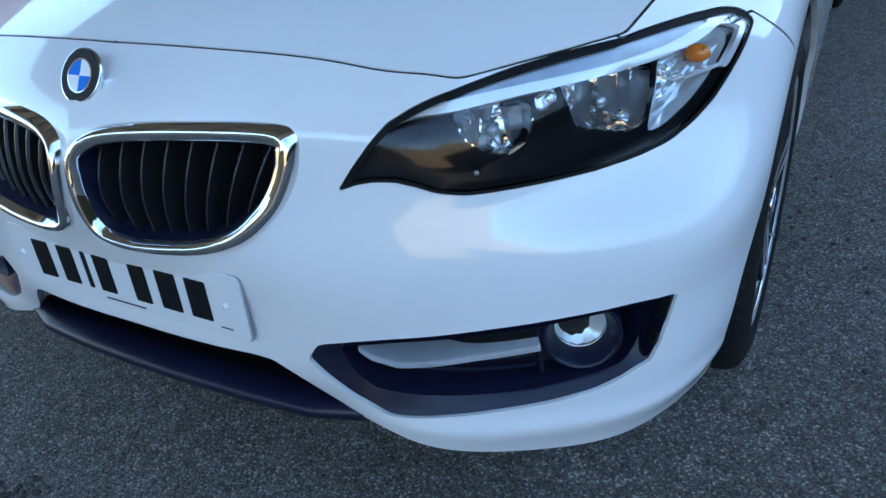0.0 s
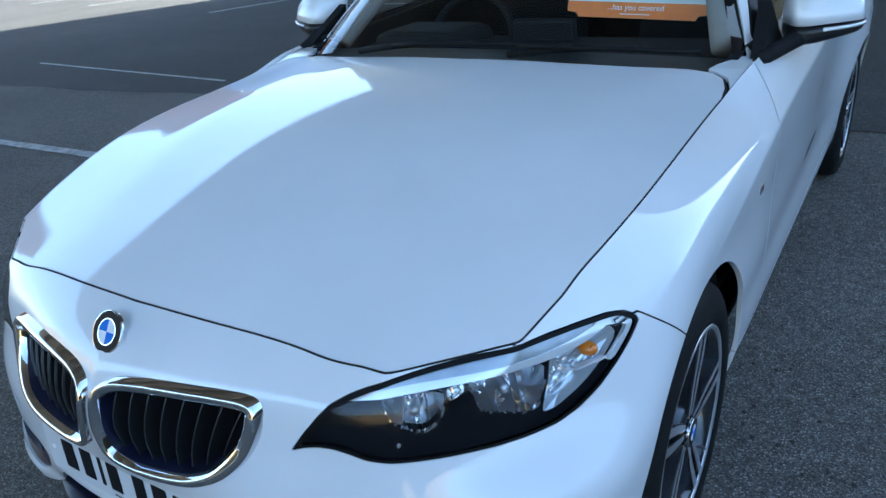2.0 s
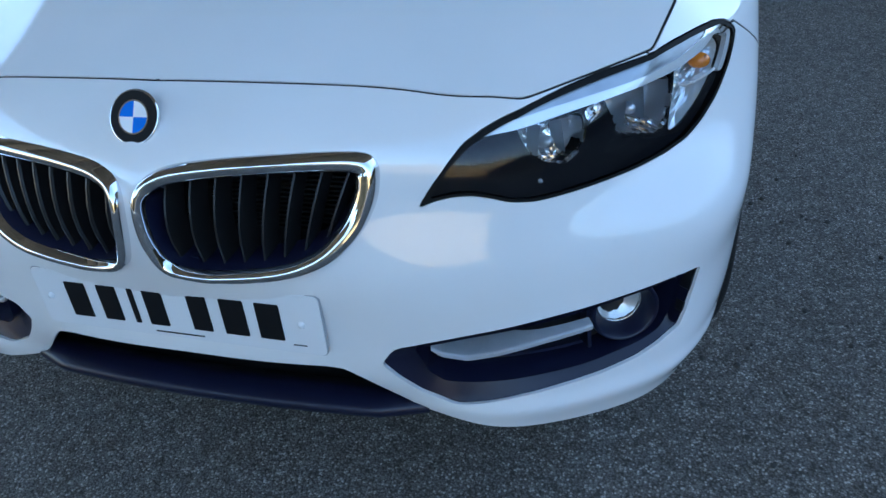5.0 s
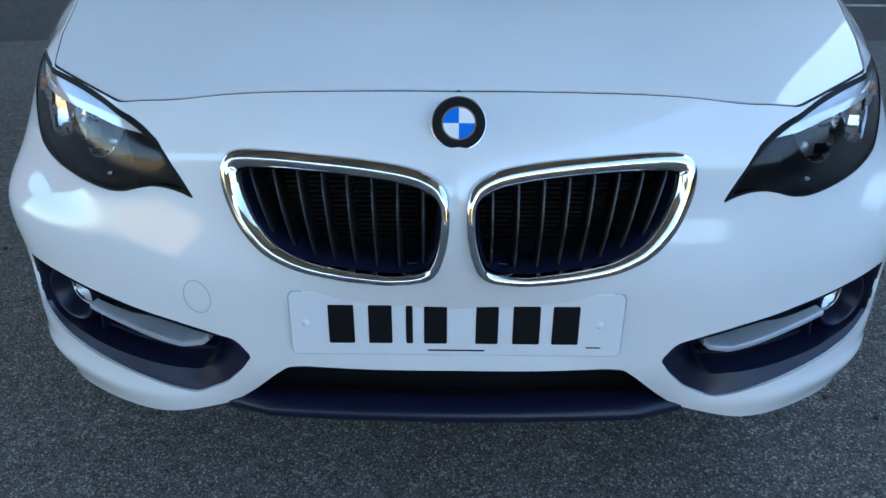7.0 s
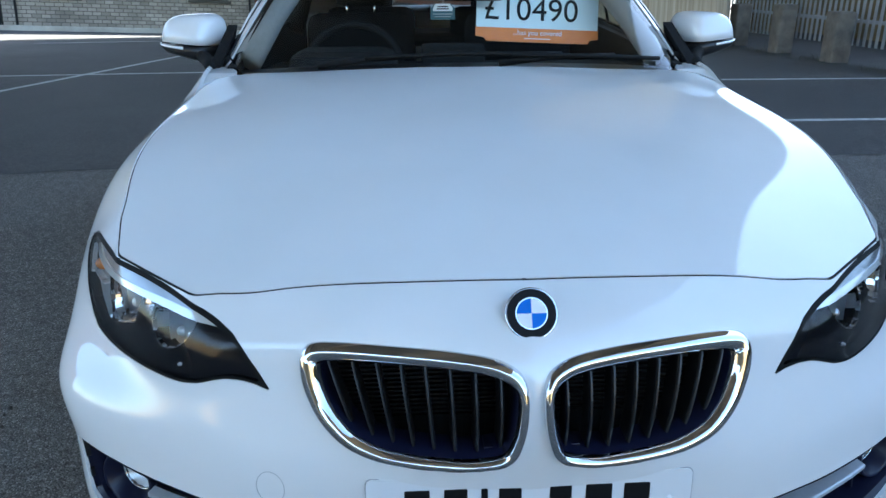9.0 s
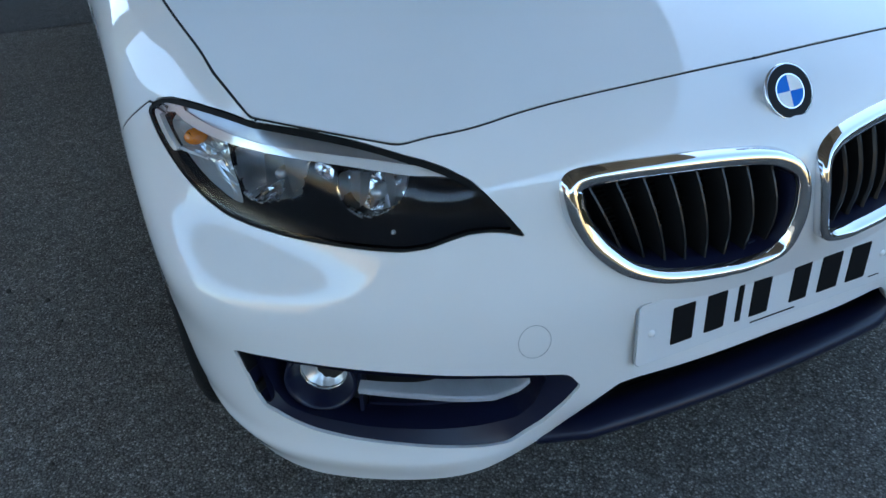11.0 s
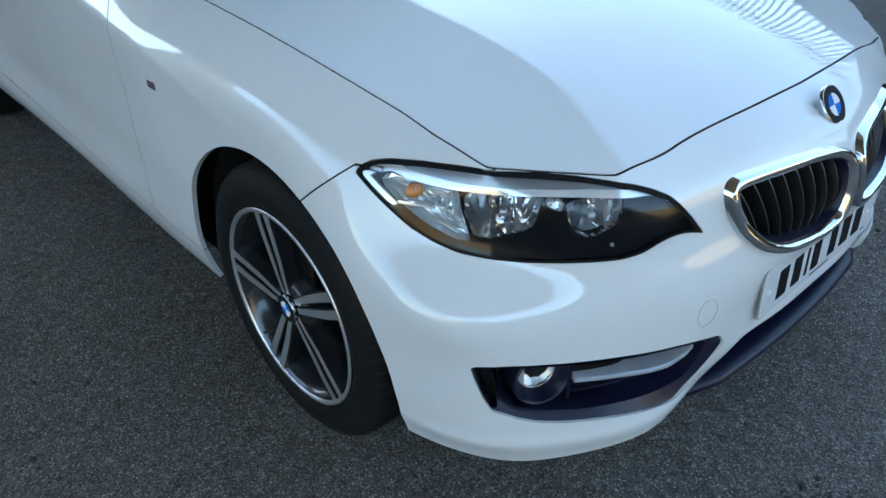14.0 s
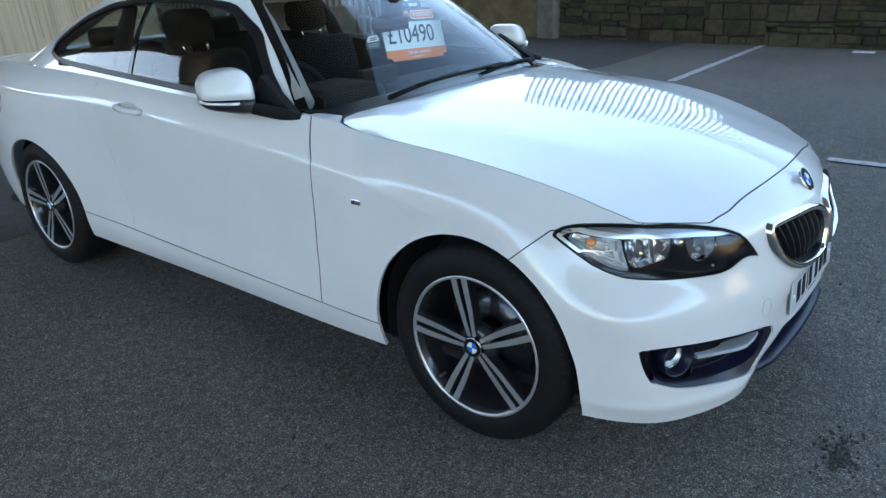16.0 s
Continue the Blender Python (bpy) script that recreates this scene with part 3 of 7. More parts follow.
# ---- cabin: screen, pillars, roof ----
roof_crown = curve([(1.9, 1.366), (2.0, 1.388), (2.2, 1.422), (2.5, 1.441), (2.9, 1.420), (3.27, 1.338), (3.5, 1.262)])


def roof_z(x, y):
    return roof_crown(y) - 0.27 * np.abs(x) ** 2.6


BASE = [(0, 1.36, 0.972), (0.3, 1.375, 0.968), (0.60, 1.42, 0.955), (0.752, 1.50, 0.930), (0.806, 1.70, 0.938), (0.812, 2.3, 0.955), (0.812, 2.8, 0.972), (0.80, 3.2, 0.985), (0.74, 3.6, 1.02), (0.60, 3.80, 1.03), (0.3, 3.88, 1.04), (0, 3.90, 1.045)]
BELT = [(0, 1.66, 1.205), (0.28, 1.67, 1.197), (0.55, 1.735, 1.178), (0.668, 1.82, 1.165), (0.715, 1.97, 1.165), (0.735, 2.35, 1.18), (0.73, 2.8, 1.185), (0.72, 3.1, 1.18), (0.66, 3.38, 1.17), (0.52, 3.5, 1.17), (0.28, 3.56, 1.18), (0, 3.58, 1.19)]
RAIL = [(0, 1.965), (0.26, 1.975), (0.485, 2.02), (0.575, 2.11), (0.60, 2.26), (0.615, 2.45), (0.61, 2.75), (0.585, 3.0), (0.53, 3.15), (0.45, 3.2), (0.25, 3.25), (0, 3.27)]
rail = [(x, y, float(roof_z(np.array(x), np.array(y)))) for x, y in RAIL]
cab = loft([BASE, BELT, rail], np.linspace(0, 1, 320), np.linspace(0, 1, 90))
cab[:, 0, 0] = cab[:, -1, 0] = 0
cab = Sheet.grid(cab)
cab.n[np.abs(cab.x) < 1e-9] *= [0, 1, 1]
REAR = [(-0.2, 1.07), (0.45, 1.06), (0.50, 1.08), (0.41, 1.25), (0.36, 1.27), (-0.2, 1.29)]


def screen_cut(s):
    return np.where((s.y < 2.2) & (s.n[:, 1] < -0.2), inside(s.x, s.z, SCREEN_CUT, 1), -1)


def side_cut(s):
    return np.where((s.y > 1.5) & (s.n[:, 0] > 0.3), inside(s.y, s.z, WINDOW), -1)


def rear_cut(s):
    return np.where((s.y > 3.2) & (s.n[:, 1] > 0.2), inside(s.x, s.z, REAR, 1), -1)


pillars = cab.keep(-screen_cut(cab))
pillars = pillars.keep(-side_cut(pillars) - 0.002)
pillars = pillars.keep(-rear_cut(pillars))
half = pillars.walled(0.02, pillars.x > 1e-4)
half.plus(half.mirrored()).lay("roof_frame", WHITE, car, "white windscreen pillars and roof frame")
scr = cab.keep(screen_cut(cab) - 0.001)
clear = scr.keep(screen_cut(scr) - 0.024)
half = clear.moved(-0.004)
windscreen = half.plus(half.mirrored()).lay("windscreen", SCREEN, car, "clear curved windscreen")
windscreen.visible_shadow = False
frit = scr.keep(0.024 - screen_cut(scr)).moved(-0.004)
frit.plus(frit.mirrored()).lay("screen_surround", GLOSS_BLACK, car, "black glass border")
rs = cab.keep(rear_cut(cab) - 0.001).moved(-0.004)
rs.plus(rs.mirrored()).lay("rear_screen", SIDE_GLASS, car, "dark rear window")
win = cab.keep(side_cut(cab))
seal = win.keep(0.022 - side_cut(win)).moved(0.003)
pair(seal, "window_seal", BLACK, "matt black window surround", 0.012)
pane = win.keep(side_cut(win) - 0.020).moved(-0.004)
post = pane.keep(0.013 - np.abs(pane.y - 2.575 + 0.1 * (pane.z - 1.1)))
pair(post.moved(0.004), "window_post", GLOSS_BLACK, "black window post", 0.006)
pair(pane.keep(2.562 - pane.y - 0.1 * (1.1 - pane.z) * -1), "door_glass", SIDE_GLASS, "tinted door window", 0)
pair(pane.keep(pane.y - 2.588), "rear_side_glass", SIDE_GLASS, "tinted rear side window", 0)

gx, gy = np.meshgrid(np.linspace(0, 0.66, 110), np.linspace(1.92, 3.32, 160))
roof = Sheet.grid(np.stack([gx, gy, roof_z(gx, gy)], -1))
ROOF = [(-0.3, 1.965)] + RAIL + [(-0.3, 3.27)]
roof = roof.keep(inside(roof.x, roof.y, ROOF, 1) - 0.0005)
seam = np.abs(roof.x - 0.50 + 0.02 * (roof.y - 2.4))
side_strip = roof.keep(np.where(roof.x > 0.3, seam - 0.004, 1))
half = side_strip
half.plus(half.mirrored()).lay("roof", WHITE, car, "white curved roof")
drip = roof.keep(0.006 - seam).moved(-0.004)
pair(drip, "roof_seam", GLOSS_BLACK, "dark roof seam", 0)

gx, gy = np.meshgrid(np.linspace(0, 0.8, 60), np.linspace(3.4, 4.42, 60))
lid = Sheet.grid(np.stack([gx, gy, 1.048 - 0.05 * (gx / 0.74) ** 2 - 0.03 * (gy - 3.9) - 0.42 * np.clip(gy - 4.1, 0, 1) ** 2], -1))
LID = [(-0.3, 3.86), (0, 3.88), (0.3, 3.86), (0.60, 3.78), (0.72, 3.58), (0.79, 3.43), (0.75, 3.95), (0.63, 4.29), (0.35, 4.38), (0, 4.40), (-0.3, 4.40)]
lid = lid.keep(inside(lid.x, lid.y, LID, 1))
lid.plus(lid.mirrored()).lay("boot_lid", WHITE, car, "white boot lid")

# ---- dark inner structure ----
part("engine_bay", boxed((-0.56, 0.40, 0.24), (0.56, 1.30, 0.66), 0.03), GAP, car)
part("floor_pan", boxed((-0.80, 0.34, 0.20), (0.80, 4.15, 0.235), 0.01), GAP, car)
for sx in (-1, 1):
    for ay in (FRONT_AXLE, REAR_AXLE):
        liner = bmesh.new()
        n = 28
        rows = [[liner.verts.new((sx * xx, ay + 0.392 * math.cos(a), 0.318 + 0.392 * math.sin(a) if math.sin(a) > -0.25 else 0.225)) for a in [math.pi * (-0.12 + 1.24 * k / n) for k in range(n + 1)]] for xx in (0.58, 0.832)]
        for k in range(n):
            liner.faces.new((rows[0][k], rows[0][k + 1], rows[1][k + 1], rows[1][k]))
        c = liner.verts.new((sx * 0.58, ay, 0.3))
        for k in range(n):
            liner.faces.new((c, rows[0][k + 1], rows[0][k]))
        part("wheel_arch_liner", liner, GAP, car)


# ---- wheels ----
def wheel(at, side):
    w = new("wheel")
    w.parent = car
    w.matrix_basis = pose(*at) @ Matrix.Diagonal((side, 1, 1, 1))
    # local: +x outwards, hub face at 0
    tyre = [(-0.225, 0.232), (-0.224, 0.2715), (-0.216, 0.3119), (-0.200, 0.3275), (-0.115, 0.331), (-0.030, 0.3275), (-0.013, 0.3183), (-0.004, 0.3039), (0.004, 0.2819), (0.005, 0.2634), (0.000, 0.2472), (-0.009, 0.236)]
    bm = lathe(tyre, 96)
    part("tyre", bm, RUBBER, w, "worn black road tyre", True)
    groove = bmesh.new()
    for k in range(66):
        a = 2 * math.pi * k / 66
        prev = None
        for xg, rg, lean in ((-0.082, 0.3311, 0.016), (-0.055, 0.3304, 0.008), (-0.030, 0.3286, 0.001), (-0.0135, 0.3196, -0.002), (-0.0065, 0.309, -0.002)):
            row = [groove.verts.new(Matrix.Rotation(a, 4, "X") @ Vector((xg, lean + e_, rg))) for e_ in (-0.0036, 0.0036)]
            if prev:
                groove.faces.new((prev[0], prev[1], row[1], row[0]))
            prev = row
    for gx_ in (-0.07, -0.115, -0.16):
        b2 = lathe([(gx_ - 0.004, 0.3313), (gx_, 0.3317), (gx_ + 0.004, 0.3313)], 96)
        me = bpy.data.meshes.new("g")
        b2.to_mesh(me)
        b2.free()
        groove.from_mesh(me)
        bpy.data.meshes.remove(me)
    part("tread", groove, GAP, w, "", False)
    part("rim", lathe([(-0.010, 0.237), (-0.004, 0.2385), (-0.0025, 0.2365), (-0.004, 0.228), (-0.03, 0.214), (-0.10, 0.203), (-0.19, 0.19), (-0.20, 0.05)], 72), RIM_DARK, w, "dark grey alloy rim", True)
    part("rim_edge", lathe([(-0.0045, 0.2382), (-0.0012, 0.2370), (-0.0012, 0.2295), (-0.006, 0.2265)], 72), RIM_CUT, w, "bright machined rim edge", True)
    part("brake_disc", lathe([(-0.115, 0.06), (-0.115, 0.155), (-0.135, 0.155), (-0.135, 0.06)], 48), RIM_DARK, w, "dark grey brake disc", True)
    part("backing", lathe([(-0.16, 0.02), (-0.16, 0.19)], 40), GAP, w)
    part("hub", lathe([(-0.05, 0.075), (-0.022, 0.068), (-0.014, 0.05), (-0.012, 0.036), (-0.10, 0.03)], 48), RIM_DARK, w, "", True)
    for k in range(5):
        turn = Matrix.Rotation(radians(78 + 72 * k - 90), 4, "X")
        for s in (-1, 1):
            # one bright bar of a pair, from the hub out to the rim
            face, body_ = bmesh.new(), bmesh.new()
            rs = [0.034, 0.07, 0.115, 0.17, 0.2295]
            mid = [0.0100, 0.0130, 0.0165, 0.0190, 0.0195]
            wid = [0.0065, 0.0075, 0.0088, 0.0098, 0.0108]
            dep = [-0.012, -0.010, -0.009, -0.006, -0.004]
            for bmx, grow, sink in ((face, 0.0, 0.0), (body_, 0.003, 0.0022)):
                prev = None
                for r, m_, w_, d_ in zip(rs, mid, wid, dep):
                    ring = [bmx.verts.new(p) for p in ((d_ - sink, s * m_ - w_ - grow, r), (d_ - sink, s * m_ + w_ + grow, r), (d_ - 0.03, s * m_ + w_ + grow * 2, r), (d_ - 0.03, s * m_ - w_ - grow * 2, r))]
                    if prev:
                        for q in range(1 if bmx is face else 4):
                            bmx.faces.new((prev[q], prev[(q + 1) % 4], ring[(q + 1) % 4], ring[q]))
                    prev = ring
                bmesh.ops.transform(bmx, matrix=turn, verts=bmx.verts)
            sp = part("spoke", body_, RIM_DARK, w, "dark-sided alloy spoke")
            part("cut_face", face, RIM_CUT, sp, "bright machined face")
        bolt = lathe([(-0.03, 0.0), (-0.026, 0.009), (-0.05, 0.009)], 10)
        bmesh.ops.translate(bolt, vec=(0, 0, 0.056), verts=bolt.verts)
        bmesh.ops.transform(bolt, matrix=Matrix.Rotation(radians(78 + 72 * k - 54), 4, "X"), verts=bolt.verts)
        part("wheel_bolt", bolt, SILVER, w)
    roundel(w, pose(-0.006, 0, 0, 0, 0, 90), 0.033, "centre_cap")
    valve = tube([(-0.02, 0.0, 0.0), (0.012, 0.0, -0.004)], 0.004, 8)
    bmesh.ops.transform(valve, matrix=Matrix.Rotation(radians(222), 4, "X") @ Matrix.Translation((-0.01, 0, 0.196)), verts=valve.verts)
    part("valve", valve, SILVER, w, "bright valve cap")
    return w


def disc_sector(r0, r1, a0, a1, depth, n=10):
    """A ring sector in x and z, raised towards -y."""
    bm = bmesh.new()
    inner = [(r0 * math.cos(a0 + (a1 - a0) * k / n), r0 * math.sin(a0 + (a1 - a0) * k / n)) for k in range(n + 1)]
    outer = [(r1 * math.cos(a0 + (a1 - a0) * k / n), r1 * math.sin(a0 + (a1 - a0) * k / n)) for k in range(n + 1)]
    for k in range(n):
        q = [inner[k], inner[k + 1], outer[k + 1], outer[k]] if r0 > 0 else [(0, 0), outer[k + 1], outer[k]]
        bm.faces.new([bm.verts.new((x, -depth, z)) for x, z in q])
    bmesh.ops.remove_doubles(bm, verts=bm.verts, dist=1e-6)
    return bm


def roundel(parent, m, r, name):
    """A round enamel badge of blue and white quarters in a black ring with a bright edge, facing local -y."""
    base = lathe([(0.004, r * 0.97), (-0.001, r), (-0.004, r * 0.97), (-0.003, r * 0.92), (-0.002, 0.0)], 40, "y")
    bmesh.ops.transform(base, matrix=m, verts=base.verts)
    b = part(name, base, CHROME, parent, "round badge with a bright edge", True)
    ring = disc_sector(r * 0.60, r * 0.93, 0, 2 * math.pi, 0.0042, 40)
    bmesh.ops.transform(ring, matrix=m, verts=ring.verts)
    part("black_ring", ring, INK, b)
    thin = disc_sector(r * 0.56, r * 0.61, 0, 2 * math.pi, 0.0046, 40)
    bmesh.ops.transform(thin, matrix=m, verts=thin.verts)
    part("inner_edge", thin, CHROME, b)
    for k in range(4):
        q = disc_sector(0, r * 0.57, k * math.pi / 2, (k + 1) * math.pi / 2, 0.0044, 8)
        bmesh.ops.transform(q, matrix=m, verts=q.verts)
        part("quarter", q, BLUE if k % 2 else ENAMEL, b)
    return b


for s_ in (1, -1):
    wheel((s_ * 0.880, FRONT_AXLE, 0.3185), s_)
    wheel((s_ * 0.895, REAR_AXLE, 0.3185), s_)


# ---- front of the car: lamps, grilles, inserts, plate ----
front_pts = body.v[body.y < 0.8]


def skin(x, z):
    """Where the nose stands at x, z: its y and its outward normal."""
    d = (front_pts[:, 0] - abs(x)) ** 2 + (front_pts[:, 2] - z) ** 2
    k = np.argsort(d)[:10]
    a = np.c_[front_pts[k][:, 0] - abs(x), front_pts[k][:, 2] - z, np.ones(10)]
    sx, sz, y = np.linalg.lstsq(a, front_pts[k][:, 1], rcond=None)[0]
    n = Vector((math.copysign(sx, x) if x else 0.0, -1, sz)).normalized()
    return float(y), n


def softened(outline, rounds=3, cut=0.2):
    poly = np.asarray(outline, float)
    for _ in range(rounds):
        nxt = np.roll(poly, -1, 0)
        poly = np.stack([(1 - cut) * poly + cut * nxt, cut * poly + (1 - cut) * nxt], 1).reshape(-1, 2)
    return poly


def kidney(sx):
    """One half of the double grille: bright frame, upright slats, dark radiator behind."""
    g = new("kidney_grille")
    g.parent = car
    g["label"] = "chrome-framed radiator grille with black upright slats"
    line = softened(KIDNEY, 3, 0.22)
    n = len(line)
    mid = line.mean(0)
    prof = [(-0.005, -0.006), (-0.004, 0.012), (-0.001, 0.0185), (0.005, 0.020), (0.011, 0.0185), (0.0155, 0.013), (0.018, 0.004), (0.021, -0.014), (0.025, -0.05)]
    frame_, wall = bmesh.new(), bmesh.new()
    rings = []
    for i in range(n):
        x, z = line[i]
        t = line[(i + 1) % n] - line[i - 1]
        t /= np.linalg.norm(t)
        inw = np.array([-t[1], t[0]])
        if inw @ (mid - line[i]) < 0:
            inw = -inw
        y, nn = skin(x, z)
        wide = 0.72 + 0.45 * max(inw[1] * -1, 0) + 0.75 * max(-inw[0], 0)
        rings.append([(sx * (x + inw[0] * b * wide), y - out - 0.0, z + inw[1] * b * wide) for b, out in prof])
    for i in range(n):
        p, q = rings[i], rings[(i + 1) % n]
        for k in range(len(prof) - 1):
            bm = frame_ if k < 6 else wall
            bm.faces.new([bm.verts.new(v) for v in (p[k], q[k], q[k + 1], p[k + 1])])
    for bm in (frame_, wall):
        bmesh.ops.remove_doubles(bm, verts=bm.verts, dist=1e-5)
        bmesh.ops.recalc_face_normals(bm, faces=bm.faces)
    part("chrome_frame", frame_, CHROME, g, "mirror-bright chrome frame", True)
    part("grille_throat", wall, NAVY, g, "", True)
    # slats lean towards the middle at their feet
    top = lambda x: float(np.interp(x, [0.02, 0.05, 0.12, 0.25, 0.345], [0.650, 0.674, 0.687, 0.690, 0.686]))
    low = lambda x: float(np.interp(x, [0.02, 0.06, 0.17, 0.24, 0.292, 0.329, 0.35], [0.545, 0.516, 0.518, 0.528, 0.548, 0.588, 0.632]))
    for k in range(8):
        xt = 0.049 + 0.0382 * k
        xb = xt - 0.050 * max((xt - 0.05) / 0.27, 0) ** 1.5
        zt, zb = top(xt) - 0.008, low(xb) + 0.010
        bm, prev = bmesh.new(), None
        for j in range(7):
            w = j / 6
            x, z = xt + (xb - xt) * w, zt + (zb - zt) * w
            y = skin(x, z)[0] + 0.012 - 0.012 * math.sin(math.pi * min(w * 1.15, 1))
            ring = [bm.verts.new((sx * (x + a), y + b, z)) for a, b in ((-0.0022, 0.004), (0.0, 0.0), (0.0028, 0.0005), (0.0035, 0.006), (0.006, 0.045), (-0.002, 0.045))]
            if prev:
                for q in range(6):
                    bm.faces.new((prev[q], prev[(q + 1) % 6], ring[(q + 1) % 6], ring[q]))
            prev = ring
        bmesh.ops.recalc_face_normals(bm, faces=bm.faces)
        part("slat", bm, BLACK, g)
        step = boxed((sx * (xb + 0.004), skin(xb, zb)[0] + 0.018, zb + 0.004), (sx * (xb + 0.026), skin(xb, zb)[0] + 0.05, zb + 0.012), 0.001)
        part("slat_foot", step, NAVY, g)
    fins = bmesh.new()
    for k in range(18):
        box(fins, (sx * 0.03, 0.108, 0.520 + 0.0085 * k), (sx * 0.33, 0.116, 0.5228 + 0.0085 * k))
    tagged(part("radiator_core", fins, material("fin_metal", (0.02, 0.02, 0.02), 0.5, 0.6), g), kind="stuff")
    part("radiator", boxed((sx * 0.01, 0.116, 0.47), (sx * 0.37, 0.13, 0.70)), GAP, g)


kidney(1), kidney(-1)
roundel(car, pose(0, 0.0335, 0.7445, -33, 0, 0), 0.041, "bonnet_badge")

lamp_zone = open_body.keep(g_lamp(open_body) - 0.001)
lamp_top = curve([(0.318, 0.608), (0.348, 0.651), (0.370, 0.677), (0.393, 0.696), (0.424, 0.7105), (0.455, 0.7215), (0.491, 0.731), (0.55, 0.742), (0.62, 0.751), (0.69, 0.757), (0.752, 0.760), (0.815, 0.760), (0.868, 0.756), (0.903, 0.748), (0.935, 0.727)])
SMOKED = material("lamp_bezel", (0.006, 0.006, 0.008), 0.20, spec=0.15)
BROW = mottled(material("lamp_brow_silver", (0.36, 0.37, 0.39), 0.30, 0.85), 30, (0.33, 0.34, 0.36), (0.40, 0.41, 0.43))
GUIDE = material("light_guide", (0.88, 0.89, 0.90), 0.12, 0.35, coat=1.0)
FLUTED = material("fluted_chrome", (0.8, 0.8, 0.82), 0.10, 1.0)
REFLECTOR = material("reflector_silver", (0.88, 0.88, 0.90), 0.05, 1.0)
CLEAR_RIB = material("clear_ribbed_plastic", (0.62, 0.65, 0.68), 0.12, 0.55, coat=0.6)
# the light guide's two edges along the lamp, and the openings beside and under it: (along the corner, height)
guide_up = curve([(0.33, 0.652), (0.37, 0.684), (0.40, 0.704), (0.456, 0.7165), (0.53, 0.723), (0.61, 0.728), (0.68, 0.7315), (0.735, 0.7345), (0.80, 0.741), (0.842, 0.7465), (0.887, 0.748), (0.93, 0.742)])
guide_low = curve([(0.33, 0.648), (0.37, 0.679), (0.40, 0.6965), (0.456, 0.705), (0.526, 0.7115), (0.60, 0.717), (0.68, 0.7205), (0.736, 0.722), (0.79, 0.726), (0.84, 0.733), (0.90, 0.745), (0.93, 0.742)])
LOW_BEAM = [(0.470, 0.712), (0.471, 0.695), (0.479, 0.671), (0.502, 0.652), (0.531, 0.645), (0.556, 0.658), (0.566, 0.678), (0.570, 0.712)]
MAIN_BEAM = [(0.608, 0.722), (0.614, 0.700), (0.625, 0.663), (0.640, 0.656), (0.711, 0.638), (0.731, 0.651), (0.741, 0.680), (0.746, 0.722)]
DIVIDER = [(0.574, 0.690), (0.604, 0.702), (0.602, 0.718), (0.574, 0.714)]
INDICATOR = [(0.753, 0.722), (0.749, 0.690), (0.735, 0.648), (0.730, 0.634), (0.757, 0.636), (0.81, 0.658), (0.853, 0.686), (0.893, 0.720), (0.88, 0.738), (0.84, 0.732), (0.79, 0.724)]
lamp_pts = np.c_[corner(body), body.z, body.v][(body.y < 0.62) & (body.x > 0.3)]


def face(q, z):
    """Where the skin of the front corner stands at corner coordinate q and height z, and its outward normal."""
    k = np.argsort((lamp_pts[:, 0] - q) ** 2 + (lamp_pts[:, 1] - z) ** 2)[:12]
    near = lamp_pts[k]
    a = np.c_[near[:, 0] - q, near[:, 1] - z, np.ones(12)]
    cx, cy, cz = (np.linalg.lstsq(a, near[:, c], rcond=None)[0] for c in (2, 3, 4))
    n = np.cross([cx[0], cy[0], cz[0]], [cx[1], cy[1], cz[1]])
    n /= np.linalg.norm(n)
    return Vector((cx[2], cy[2], cz[2])), Vector(n if n[1] < 0 else -n)


def dish(outline, front, depth, rings=8, ripple=0.0, waves=14, rounds=2):
    """A hollow behind an outline on the corner's skin, its walls in flat facets with upright flutes."""
    line = softened(outline, rounds, 0.2)
    mid = line.mean(0)
    aim = face(*mid)[1]
    bm, rows_ = bmesh.new(), []
    for j in range(rings):
        s = 1 - j / rings
        row = []
        for k, p in enumerate(line):
            q, z = mid + s * (p - mid)
            at, n = face(q, z)
            d = front + depth * math.sqrt(max(0.0, 1 - s * s)) + ripple * math.sin((q - mid[0]) * 2 * math.pi * waves / 0.1) * (1 if j else 0)
            row.append(bm.verts.new(at - (n if j == 0 else aim) * d))
        rows_.append(row)
    at, n = face(*mid)
    tip = bm.verts.new(at - aim * (front + depth))
    n_ = len(line)
    for p, q in zip(rows_[:-1], rows_[1:]):
        for k in range(n_):
            bm.faces.new((p[k], p[(k + 1) % n_], q[(k + 1) % n_], q[k]))
    for k in range(n_):
        bm.faces.new((rows_[-1][k], rows_[-1][(k + 1) % n_], tip))
    bmesh.ops.recalc_face_normals(bm, faces=bm.faces)
    return bm


def below(s):
    return lamp_top(corner(s)) - s.z


